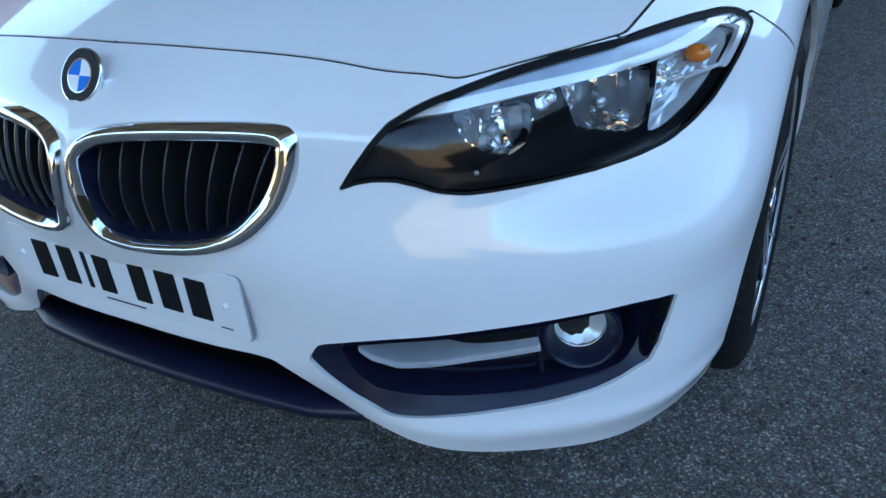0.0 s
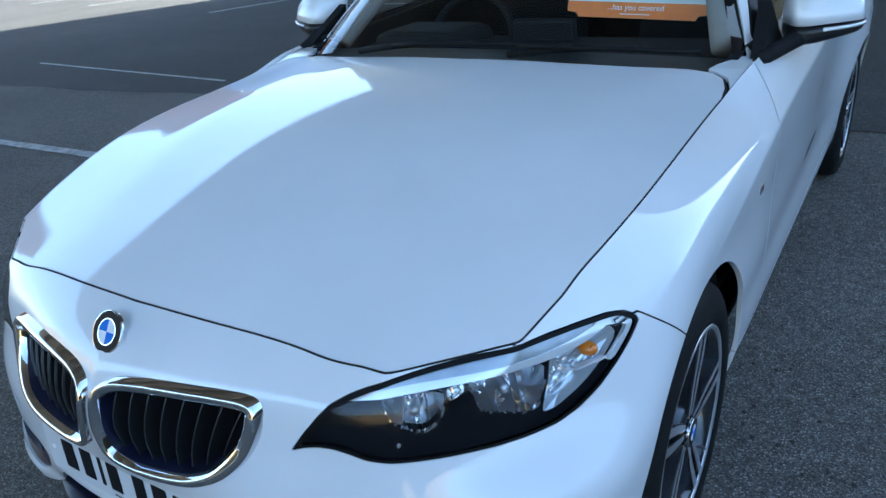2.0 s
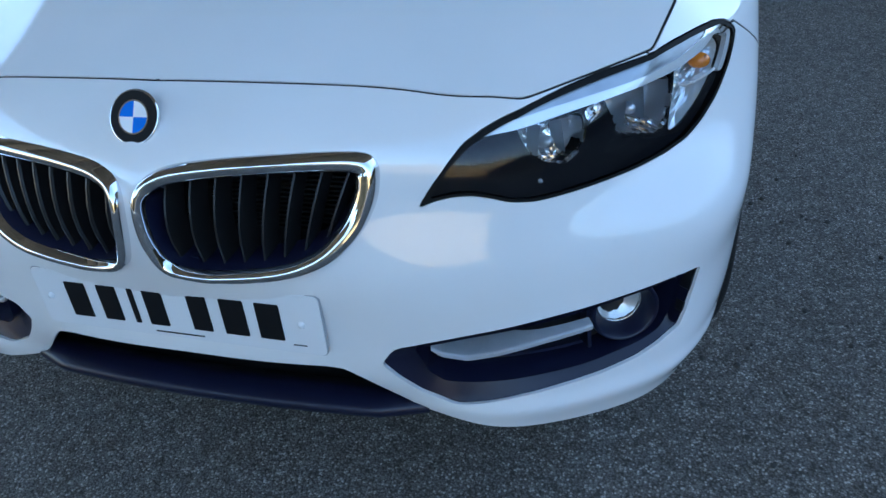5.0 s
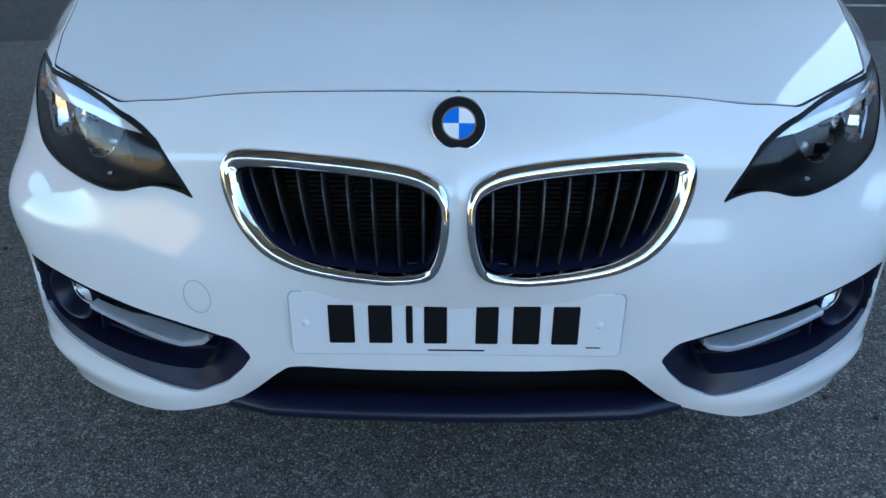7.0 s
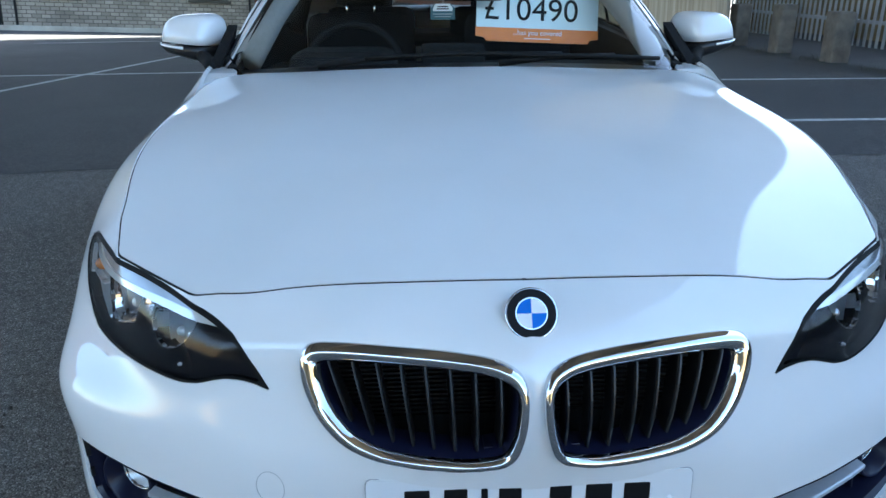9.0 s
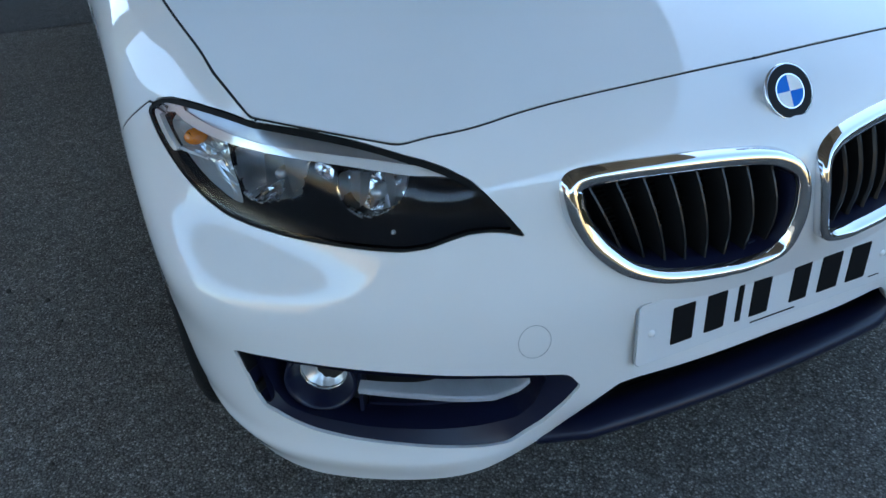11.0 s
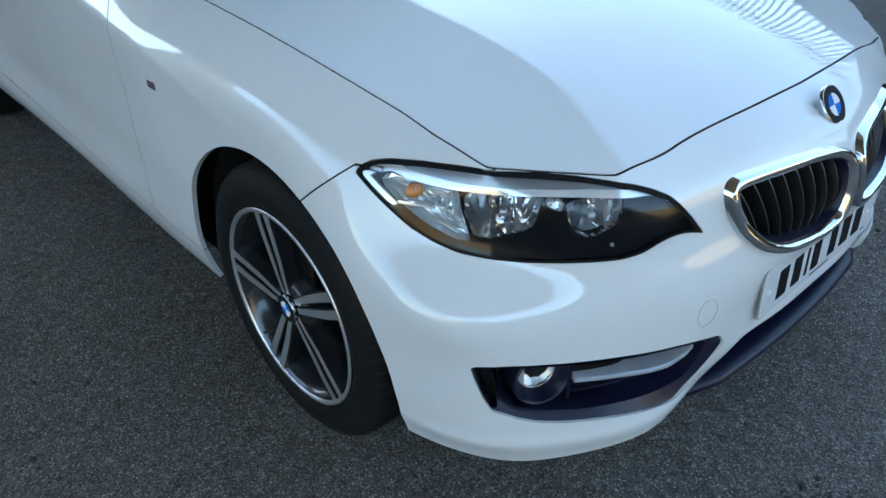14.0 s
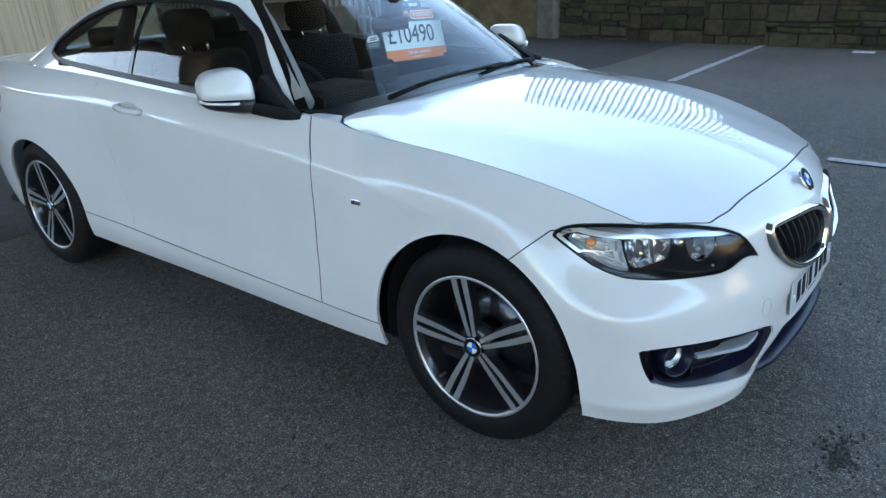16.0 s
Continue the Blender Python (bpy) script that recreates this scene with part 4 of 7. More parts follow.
def headlamp(sx):
    h = new("headlight")
    h.parent = car
    h["label"] = "headlight with gloss black bezel, two chrome bowls and amber indicator"

    def put(s, name, mat, label="", parent=None):
        return (s if sx > 0 else s.mirrored()).lay(name, mat, parent or h, label)

    def put_bm(bm, name, mat, label="", smooth=False, parent=None):
        if sx < 0:
            bmesh.ops.scale(bm, vec=(-1, 1, 1), verts=bm.verts)
            bmesh.ops.reverse_faces(bm, faces=bm.faces)
        return part(name, bm, mat, parent or h, label, smooth)

    def hole(s, outline):
        return inside(corner(s), s.z, outline, 2)

    put(lamp_zone.moved(-0.0015), "lens", LENS, "clear plastic lens")
    put(lamp_zone.moved(-0.11), "lamp_housing", GAP)
    put(lamp_zone.rim(0.11), "lamp_wall", SMOKED)
    sealing = lamp_zone.keep(np.maximum(0.0080 - below(lamp_zone), 0.0045 - g_lamp(lamp_zone))).moved(-0.001)
    put(sealing, "lamp_seal", SEAL, "black rubber lamp seal")
    # satin brow above the guide, falling back a little towards it
    q, z = corner(lamp_zone), lamp_zone.z
    brow = lamp_zone.keep(np.minimum(below(lamp_zone) - 0.0075, z - guide_up(q)))
    put(brow.moved(-0.008).walled(0.02), "lamp_brow", BROW, "satin silver brow")
    band = np.where((q > 0.352) & (q < 0.90), np.minimum(guide_up(q) - z, z - guide_low(q)), -1)
    hook = np.where(q > 0.845, np.minimum(np.minimum(0.0165 - g_lamp(lamp_zone), g_lamp(lamp_zone) - 0.007), z - 0.686), -1)
    guide = lamp_zone.keep(np.maximum(band, hook))
    put(guide.moved(-0.005).walled(0.02), "light_guide", GUIDE, "glossy white light guide")
    bar = lamp_zone.keep(hole(lamp_zone, [(0.770, 0.685), (0.857, 0.688), (0.868, 0.696), (0.859, 0.694), (0.770, 0.690)]))
    put(bar.moved(-0.010).walled(0.012), "guide_bar", GUIDE, "thin bright bar under the indicator")
    # gloss black bezel round the openings
    bezel = lamp_zone.keep(np.minimum(guide_low(q) - z, g_lamp(lamp_zone) - 0.004))
    for line in (LOW_BEAM, MAIN_BEAM, DIVIDER, INDICATOR):
        bezel = bezel.keep(-hole(bezel, line))
    put(bezel.moved(-0.014).walled(0.03), "lower_bezel", SMOKED, "gloss black bezel")
    for outline, nm, deep, rip in ((LOW_BEAM, "low_beam_bowl", 0.060, 0.0014), (MAIN_BEAM, "main_beam_bowl", 0.070, 0.0018)):
        bowl = put_bm(dish(outline, 0.018, deep, 7, rip, 5), nm, REFLECTOR, "faceted chrome reflector bowl")
        rim_ = lamp_zone.keep(np.minimum(np.minimum(hole(lamp_zone, outline) + 0.0012, 0.0022 - hole(lamp_zone, outline)), 0.694 - lamp_zone.z))
        put(rim_.moved(-0.0115).walled(0.008), "bowl_rim", CHROME, "thin bright rim", bowl)
        mid = np.mean(np.array(outline), 0)
        at, n_ = face(*mid)
        bulb = lathe([(0.030, 0.0), (0.032, 0.007), (0.040, 0.0095), (0.075, 0.0095)], 16, "y")
        bmesh.ops.transform(bulb, matrix=Matrix.Translation(at) @ n_.to_track_quat("-Y", "Z").to_matrix().to_4x4(), verts=bulb.verts)
        put_bm(bulb, "bulb_cap", SILVER, "", True, bowl)
        fin = bmesh.new()
        side = n_.cross(Vector((0, 0, 1))).normalized()
        for a in (-0.35, 0.3):
            top_, low_ = at + side * 0.05 * a + Vector((0, 0, 0.030)), at + side * 0.05 * a * 1.4 + Vector((0, 0, -0.024))
            quad = [fin.verts.new(p - n_ * d) for p, d in ((top_, 0.030), (low_, 0.030), (low_, 0.075), (top_, 0.075))]
            fin.faces.new(quad)
        bmesh.ops.solidify(fin, geom=fin.faces[:], thickness=0.0015)
        put_bm(fin, "bowl_fin", SILVER, "", False, bowl)
    put_bm(dish(DIVIDER, 0.016, 0.012, 4, 0.002, 12, 1), "divider_reflector", FLUTED, "small fluted bright reflector")
    put_bm(dish(INDICATOR, 0.018, 0.020, 9, 0.0026, 10, 1), "indicator_reflector", CLEAR_RIB, "ribbed bright indicator reflector")
    at, n_ = face(0.832, 0.712)
    c = at - 0.020 * n_
    am = bmesh.new()
    bmesh.ops.create_uvsphere(am, u_segments=20, v_segments=14, radius=0.0145, matrix=Matrix.Translation(c) @ Matrix.Diagonal((1.2, 1.0, 0.85, 1)))
    bulb = put_bm(am, "indicator_bulb", AMBER, "amber indicator bulb", True)
    sock = lathe([(-0.013, 0.0), (-0.013, 0.0065), (0.0, 0.008)], 16, "y")
    bmesh.ops.transform(sock, matrix=Matrix.Translation(c) @ n_.to_track_quat("-Y", "Z").to_matrix().to_4x4(), verts=sock.verts)
    put_bm(sock, "bulb_tip", GLOSS_BLACK, "dark bulb tip", True, bulb)
    at, n_ = face(0.487, 0.629)
    stud = lathe([(0.008, 0.0), (0.009, 0.0022), (0.014, 0.0035)], 10, "y")
    bmesh.ops.transform(stud, matrix=Matrix.Translation(at) @ n_.to_track_quat("-Y", "Z").to_matrix().to_4x4(), verts=stud.verts)
    put_bm(stud, "bezel_stud", SILVER, "small bright stud", True)


headlamp(1), headlamp(-1)

# the bumper insert: a bevelled frame round a dark hollow with a silver vane, and a round fog lamp set deep in its pod
FOG_DEEP = [(0.282, 0.370), (0.275, 0.386), (0.35, 0.402), (0.46, 0.412), (0.53, 0.417), (0.60, 0.4235), (0.66, 0.427), (0.684, 0.428), (0.679, 0.400), (0.668, 0.365), (0.650, 0.342), (0.612, 0.330), (0.526, 0.318), (0.45, 0.315), (0.361, 0.309), (0.315, 0.311), (0.292, 0.335)]
SLOT = [(0.692, 0.427), (0.7235, 0.429), (0.7145, 0.388), (0.698, 0.350), (0.686, 0.334), (0.678, 0.340)]
POD = (0.593, 0.384)
FOG_BOWL = material("fog_bowl_silver", (0.85, 0.85, 0.85), 0.28, 0.55)
BLADE_SILVER = mottled(material("blade_silver", (0.5, 0.52, 0.55), 0.38, 0.35), 30, (0.46, 0.48, 0.51), (0.54, 0.56, 0.59))


def fog_insert(sx):
    g = new("fog_lamp_insert")
    g.parent = car
    g["label"] = "dark plastic bumper insert with a silver vane and deep-set fog lamp"

    def put(s, name, mat, label=""):
        return (s if sx > 0 else s.mirrored()).lay(name, mat, g, label)

    def put_bm(bm, name, mat, label="", smooth=False, parent=None):
        if sx < 0:
            bmesh.ops.scale(bm, vec=(-1, 1, 1), verts=bm.verts)
            bmesh.ops.reverse_faces(bm, faces=bm.faces)
        return part(name, bm, mat, parent or g, label, smooth)

    def deep(s):
        return inside(corner(s), s.z, FOG_DEEP, 1)

    def slot(s):
        return inside(corner(s), s.z, SLOT, 1)

    zone = body.keep(g_fog(body) - 0.0005)
    ring = zone.keep(-deep(zone))
    ring = ring.keep(-slot(ring))
    out, inn = np.maximum(g_fog(ring), 0), np.maximum(-deep(ring), 0)
    t = np.clip(out / (out + inn + 1e-9), 0, 1)
    sunk = Sheet(ring.v - ring.n * (0.006 + 0.024 * t)[:, None], ring.n, ring.f)
    f_ = sunk if sx > 0 else sunk.mirrored()
    ob = new("insert_frame", mesh_of("insert_frame", f_.v, f_.f, NAVY))
    ob.parent = g
    tagged(ob, "dark blue-black grained plastic frame")
    put(ring.moved(-0.006).rim(0.03), "frame_edge", NAVY)
    put(zone.keep(deep(zone) + 0.006).moved(-0.062), "insert_floor", BLACK)
    hollow = zone.keep(deep(zone))
    put(hollow.moved(-0.029).rim(0.035), "hollow_wall", NAVY)
    put(zone.keep(slot(zone) + 0.004).moved(-0.04), "air_slot", GAP, "black upright air slot")
    lip_ = zone.keep(np.minimum(g_fog(zone) - 0.0015, np.where(corner(zone) > 0.69, 0.006 - g_fog(zone), -1)))
    put(lip_.moved(-0.004).walled(0.02), "slot_lip", BLACK, "grey-black slot edge")
    # the silver vane: a narrow bright front edge and a broad upper face running inwards
    qs, zs, ds = [0.297, 0.31, 0.344, 0.388, 0.41, 0.43, 0.455, 0.50, 0.536], [0.371, 0.357, 0.347, 0.353, 0.357, 0.3605, 0.364, 0.368, 0.371], [0.012, 0.028, 0.044, 0.044, 0.040, 0.028, 0.020, 0.016, 0.014]
    vane, prev = bmesh.new(), None
    for k in range(49):
        q = qs[0] + (qs[-1] - qs[0]) * k / 48
        z, d = float(np.interp(q, qs, zs)), float(np.interp(q, qs, ds))
        at, n = face(q, z)
        n = Vector((n.x, n.y, 0)).normalized()
        up = Vector((0, 0, 1))
        row = [vane.verts.new(p) for p in (at - n * 0.016, at - n * 0.013 + up * 0.002, at - n * 0.013 + up * 0.0085, at - n * 0.016 + up * 0.0105, at - n * (0.016 + d) + up * 0.0135, at - n * (0.016 + d))]
        if prev:
            for i in range(6):
                vane.faces.new((prev[i], prev[(i + 1) % 6], row[(i + 1) % 6], row[i]))
        else:
            vane.faces.new(row)
        prev = row
    vane.faces.new(prev[::-1])
    bmesh.ops.recalc_face_normals(vane, faces=vane.faces)
    put_bm(vane, "silver_vane", BLADE_SILVER, "satin silver vane")
    # cross rib under and above the vane, and the pod's shoulder
    for q0, q1, z0, z1, dd in ((0.30, 0.53, 0.3275, 0.333, 0.045), (0.536, 0.542, 0.322, 0.416, 0.034)):
        rib = bmesh.new()
        lines = []
        for k in range(13):
            if q1 - q0 > z1 - z0:
                q, a, b = q0 + (q1 - q0) * k / 12, z0, z1
                pts = (face(q, a), face(q, b))
            else:
                zz = z0 + (z1 - z0) * k / 12
                pts = (face(q0, zz), face(q1, zz))
            lines.append([rib.verts.new(p - n * e_) for e_ in (dd, 0.062) for p, n in pts])
        for p, q_ in zip(lines[:-1], lines[1:]):
            for i, j in ((0, 1), (1, 3), (3, 2), (2, 0)):
                rib.faces.new((p[i], p[j], q_[j], q_[i]))
        bmesh.ops.recalc_face_normals(rib, faces=rib.faces)
        put_bm(rib, "insert_rib", NAVY)
    at, n = face(*POD)
    aim = (n * 0.6 + Vector((0.22, -0.97, 0.0)).normalized() * 0.4).normalized()
    m = Matrix.Translation(at) @ aim.to_track_quat("-Y", "Z").to_matrix().to_4x4()
    for nm, prof, mat, lab in (("fog_lamp_pod", [(0.066, 0.058), (0.020, 0.0555), (0.0165, 0.054), (0.0165, 0.0515), (0.020, 0.049), (0.046, 0.0385), (0.050, 0.0375)], NAVY, "round dark fog lamp pod"),
                               ("fog_reflector", [(0.070, 0.0), (0.068, 0.012), (0.062, 0.026), (0.052, 0.0365)], FOG_BOWL, "bright faceted fog lamp reflector"),
                               ("fog_rim", [(0.049, 0.0385), (0.046, 0.0375), (0.047, 0.0362), (0.050, 0.0360)], CHROME, "thin bright fog lamp rim")):
        bm = lathe(prof, 48, "y")
        if nm == "fog_reflector":
            for v in bm.verts:
                v.co.y += 0.0012 * math.sin(v.co.x * 420)
        bmesh.ops.transform(bm, matrix=m, verts=bm.verts)
        bmesh.ops.recalc_face_normals(bm, faces=bm.faces)
        put_bm(bm, nm, mat, lab, True)
    clear = lathe([(0.0440, 0.0), (0.0445, 0.012), (0.0465, 0.025), (0.050, 0.0365)], 40, "y")
    bmesh.ops.transform(clear, matrix=m, verts=clear.verts)
    put_bm(clear, "fog_lens", LENS, "clear fog lamp lens", True)


fog_insert(1), fog_insert(-1)

# lower mouth and splitter
mouth = bmesh.new()
rows_, nx = [], 40
for i in range(nx + 1):
    x = -0.395 + 0.79 * i / nx
    y0 = -0.032 + 0.24 * abs(x) ** 2.2 + 0.10 * max(abs(x) / 0.395 - 0.8, 0)
    dz = -0.02 * (abs(x) / 0.47) ** 3
    prof = [(0.080, 0.235), (0.072, 0.256), (0.045, 0.262), (0.008, 0.262), (0.0, 0.255), (0.002, 0.242), (0.02, 0.230), (0.20, 0.220)]
    rows_.append([mouth.verts.new((x, y0 + a, b + dz)) for a, b in prof])
for p, q in zip(rows_[:-1], rows_[1:]):
    for k in range(len(p) - 1):
        mouth.faces.new((p[k], p[k + 1], q[k + 1], q[k]))
bmesh.ops.recalc_face_normals(mouth, faces=mouth.faces)
part("splitter", mouth, NAVY, car, "dark blue-black plastic lower lip", True)
part("intake_floor", boxed((-0.42, 0.04, 0.226), (0.42, 0.13, 0.232)), GAP, car)
part("intake_back", boxed((-0.46, 0.13, 0.23), (0.46, 0.14, 0.36)), GAP, car)

# number plate: its characters stand as plain bars
plate = root("number_plate", label="white front number plate with black characters, screwed to the bumper", category="number plate")
plate.matrix_basis = SLOPE @ pose(0, -0.0285, 0.4385, -3, 0, 0)


def rounded(w, h, r, n=5):
    pts = []
    for cx, cz, a0 in ((w / 2 - r, h / 2 - r, 0), (-w / 2 + r, h / 2 - r, 90), (-w / 2 + r, -h / 2 + r, 180), (w / 2 - r, -h / 2 + r, 270)):
        pts += [(cx + r * math.cos(radians(a0 + 90 * k / n)), cz + r * math.sin(radians(a0 + 90 * k / n))) for k in range(n + 1)]
    return pts


part("plate_panel", prism(rounded(0.52, 0.111, 0.010), 0.004, 0.0006), PLATE, plate)
part("plate_edge", prism(rounded(0.523, 0.114, 0.011), 0.003, 0, Matrix.Translation((0, 0.002, 0))), material("plate_rim", (0.35, 0.36, 0.37), 0.4), plate)
for x0, x1 in ((-0.205, -0.155), (-0.142, -0.096), (-0.080, -0.067), (-0.055, -0.010), (0.026, 0.070), (0.083, 0.136), (0.145, 0.197)):
    c, w_ = (x0 + x1) / 2, (x1 - x0) * 0.80
    part("character_bar", boxed((c - w_ / 2, -0.0012, -0.034), (c + w_ / 2, 0.001, 0.034), 0.002), INK, plate)
part("maker_bar", boxed((-0.045, -0.0010, -0.0478), (0.045, 0.001, -0.0455)), INK, plate)
part("corner_bar", boxed((0.205, -0.0010, -0.0405), (0.228, 0.001, -0.0390)), INK, plate)
for x in (-0.236, 0.225):
    s_ = lathe([(-0.0045, 0.0), (-0.004, 0.004), (0, 0.0065)], 16, "y")
    bmesh.ops.translate(s_, vec=(x, 0, 0.001), verts=s_.verts)
    part("plate_screw", s_, PLATE, plate, "white screw cap", True)

# round towing-eye cover: a fine circular joint in the bumper's right half
ring_pts = []
for k in range(28):
    a = 2 * math.pi * k / 28
    x, z = -0.413 + 0.023 * math.cos(a), 0.465 + 0.029 * math.sin(a)
    y, n_ = skin(x, z)
    ring_pts.append((x, y - 0.0004, z))
part("tow_cover_joint", tube(ring_pts, 0.0005, 6, True), material("joint_grey", (0.35, 0.36, 0.37), 0.6), car)



# ---- mirrors, handles, wipers, small badges ----
def shell(a, b, c, e1=0.7, e2=0.75, zmin=-1.0, zmax=1.0, n=36, m=14):
    """A rounded box-like shell: half sizes a, b, c, with only a band of its height kept."""
    bm = bmesh.new()
    sg = lambda v, p: math.copysign(abs(v) ** p, v)
    rows_ = []
    v0, v1 = math.asin(zmin), math.asin(zmax)
    for j in range(m + 1):
        v = v0 + (v1 - v0) * j / m
        rows_.append([bm.verts.new((a * sg(math.cos(v), e1) * sg(math.cos(2 * math.pi * i / n), e2), b * sg(math.cos(v), e1) * sg(math.sin(2 * math.pi * i / n), e2), c * sg(math.sin(v), e1))) for i in range(n)])
    for p, q in zip(rows_[:-1], rows_[1:]):
        for i in range(n):
            bm.faces.new((p[i], p[(i + 1) % n], q[(i + 1) % n], q[i]))
    bm.faces.new(rows_[0][::-1])
    bm.faces.new(rows_[-1])
    return bm


def door_mirror(sx):
    mr = new("door_mirror")
    mr.parent = car
    mr["label"] = "white-capped door mirror with black housing"
    at_ = pose(sx * 0.914, 1.752, 1.000, 0, 0, sx * 25)

    def put(bm, name, mat, label="", smooth=True):
        bmesh.ops.transform(bm, matrix=at_, verts=bm.verts)
        return part(name, bm, mat, mr, label, smooth)

    cap = shell(0.094, 0.090, 0.112, 0.48, 0.52, 0.02, 1.0)
    for v in cap.verts:
        out = sx * v.co.x / 0.108
        v.co.z *= 0.98 - 0.14 * out - 0.08 * out * out
        v.co.y += 0.25 * v.co.z
        v.co.z += 0.010 * out
    put(cap, "mirror_cap", WHITE, "white mirror cap")
    low = shell(0.093, 0.089, 0.034, 0.62, 0.52, -1.0, 0.1)
    for v in low.verts:
        out = sx * v.co.x / 0.108
        v.co.z = v.co.z * (1 - 0.45 * out) + 0.010 * out
    put(low, "mirror_housing", BLACK, "black mirror housing")
    # indicator strip round the outer front edge
    pts = []
    for k in range(19):
        a = radians(-95 + 100 * k / 18)
        c, s = math.cos(a), math.sin(a)
        pts.append((sx * 0.094 * math.copysign(abs(c) ** 0.54, c), 0.090 * math.copysign(abs(s) ** 0.54, s), 0.004 + 0.010 * math.copysign(abs(c) ** 0.68, c)))
    put(tube(pts, 0.0052, 8), "indicator_strip", GUIDE, "clear silver indicator strip")
    arm = tube([(sx * 0.90, 1.70, 0.985), (sx * 0.855, 1.645, 0.971), (sx * 0.822, 1.575, 0.957), (sx * 0.802, 1.49, 0.946)], [0.016, 0.022, 0.022, 0.016], 14)
    part("mirror_arm", arm, TRIM, mr, "black mirror arm", True)
    foot = bmesh.new()
    vs = [foot.verts.new(p) for p in ((sx * 0.816, 1.50, 0.944), (sx * 0.782, 1.72, 1.075), (sx * 0.818, 1.75, 0.957), (sx * 0.78, 1.50, 0.944), (sx * 0.75, 1.72, 1.075), (sx * 0.785, 1.75, 0.957))]
    for f in ((0, 1, 2), (3, 5, 4), (0, 3, 4, 1), (1, 4, 5, 2), (2, 5, 3, 0)):
        foot.faces.new([vs[i] for i in f])
    bmesh.ops.recalc_face_normals(foot, faces=foot.faces)
    part("mirror_foot", foot, TRIM, mr, "black triangular mirror foot")
    glass_ = boxed((-0.078, 0.086, -0.02), (0.078, 0.092, 0.075), 0.002)
    put(glass_, "mirror_glass", CHROME, "", False)


door_mirror(1), door_mirror(-1)


def flank(y, z):
    """The side skin at y, z: its x."""
    side = body.v[(body.y > 1.0) & (body.y < 4.0)]
    k = np.argsort((side[:, 1] - y) ** 2 + (side[:, 2] - z) ** 2)[:6]
    return float(side[k, 0].mean())


for ob, sx in zip(doors, (1, -1)):
    x0 = flank(2.49, 0.903)
    grip = [(sx * (x0 + o), y, z) for y, z, o in ((2.395, 0.897, -0.004), (2.402, 0.899, 0.020), (2.44, 0.902, 0.030), (2.50, 0.905, 0.033), (2.55, 0.907, 0.026), (2.57, 0.908, -0.004))]
    bm = tube(grip, [0.011, 0.013, 0.0135, 0.0135, 0.013, 0.011], 12)
    for v in bm.verts:
        v.co.z = 0.903 + (v.co.z - 0.903) * 1.05
    part("door_handle", bm, WHITE, ob, "white pull handle", True)
    # flat grey disc on the skin: painted shade of the hollow behind the grip
    shade_disc = lathe([(0.0, 0.0), (0.0, 0.030)], 24, "x")
    for v in shade_disc.verts:
        v.co = Vector((sx * (x0 + 0.0015), 2.485 + v.co.y * 2.2, 0.903 + v.co.z * 0.95))
    bmesh.ops.recalc_face_normals(shade_disc, faces=shade_disc.faces)
    part("handle_shade", shade_disc, material("handle_shade_grey", (0.60, 0.60, 0.60), 0.5), ob)
    # crisp shoulder line on the door's skin is in the body; small wing badge
    xb = flank(1.170, 0.721)
    bd = part("wing_badge", boxed((sx * xb, 1.150, 0.713), (sx * (xb + 0.004), 1.190, 0.730), 0.0015), CHROME, car, "small chrome wing badge")
    for k, mt in enumerate((BLUE, INK, material("enamel_red", (0.5, 0.03, 0.03), 0.2))):
        part("badge_stripe", boxed((sx * (xb + 0.003), 1.182 - 0.004 * k, 0.717), (sx * (xb + 0.0046), 1.185 - 0.004 * k, 0.726)), mt, bd)
# filler flap joint on the right rear wing
flap = []
for k in range(25):
    a = 2 * math.pi * k / 24
    y, z = 3.74 + 0.075 * math.cos(a), 0.845 + 0.07 * math.sin(a)
    flap.append((-(flank(y, z) + 0.0005), y, z))
part("filler_flap_joint", tube(flap, 0.0014, 6), GAP, car)

# scuttle and wipers
cowl = bmesh.new()
rows_ = []
for i in range(31):
    x = -0.74 + 1.48 * i / 30
    rows_.append([cowl.verts.new((x, 1.335 + d, 0.958 - 0.03 * (x / 0.74) ** 2 - dz)) for d, dz in ((0.0, 0.03), (0.02, 0.012), (0.08, 0.008), (0.16 + 0.09 * (x / 0.74) ** 2, -0.006))])
for p, q in zip(rows_[:-1], rows_[1:]):
    for k in range(3):
        cowl.faces.new((p[k], q[k], q[k + 1], p[k + 1]))
part("scuttle", cowl, BLACK, car, "black plastic scuttle panel", True)


def screen_at(x, z):
    """The windscreen's y at x, z."""
    sc = cab.v[(cab.y < 2.2)]
    k = np.argsort((sc[:, 0] - abs(x)) ** 2 + (sc[:, 2] - z) ** 2)[:6]
    return float(sc[k, 1].mean())


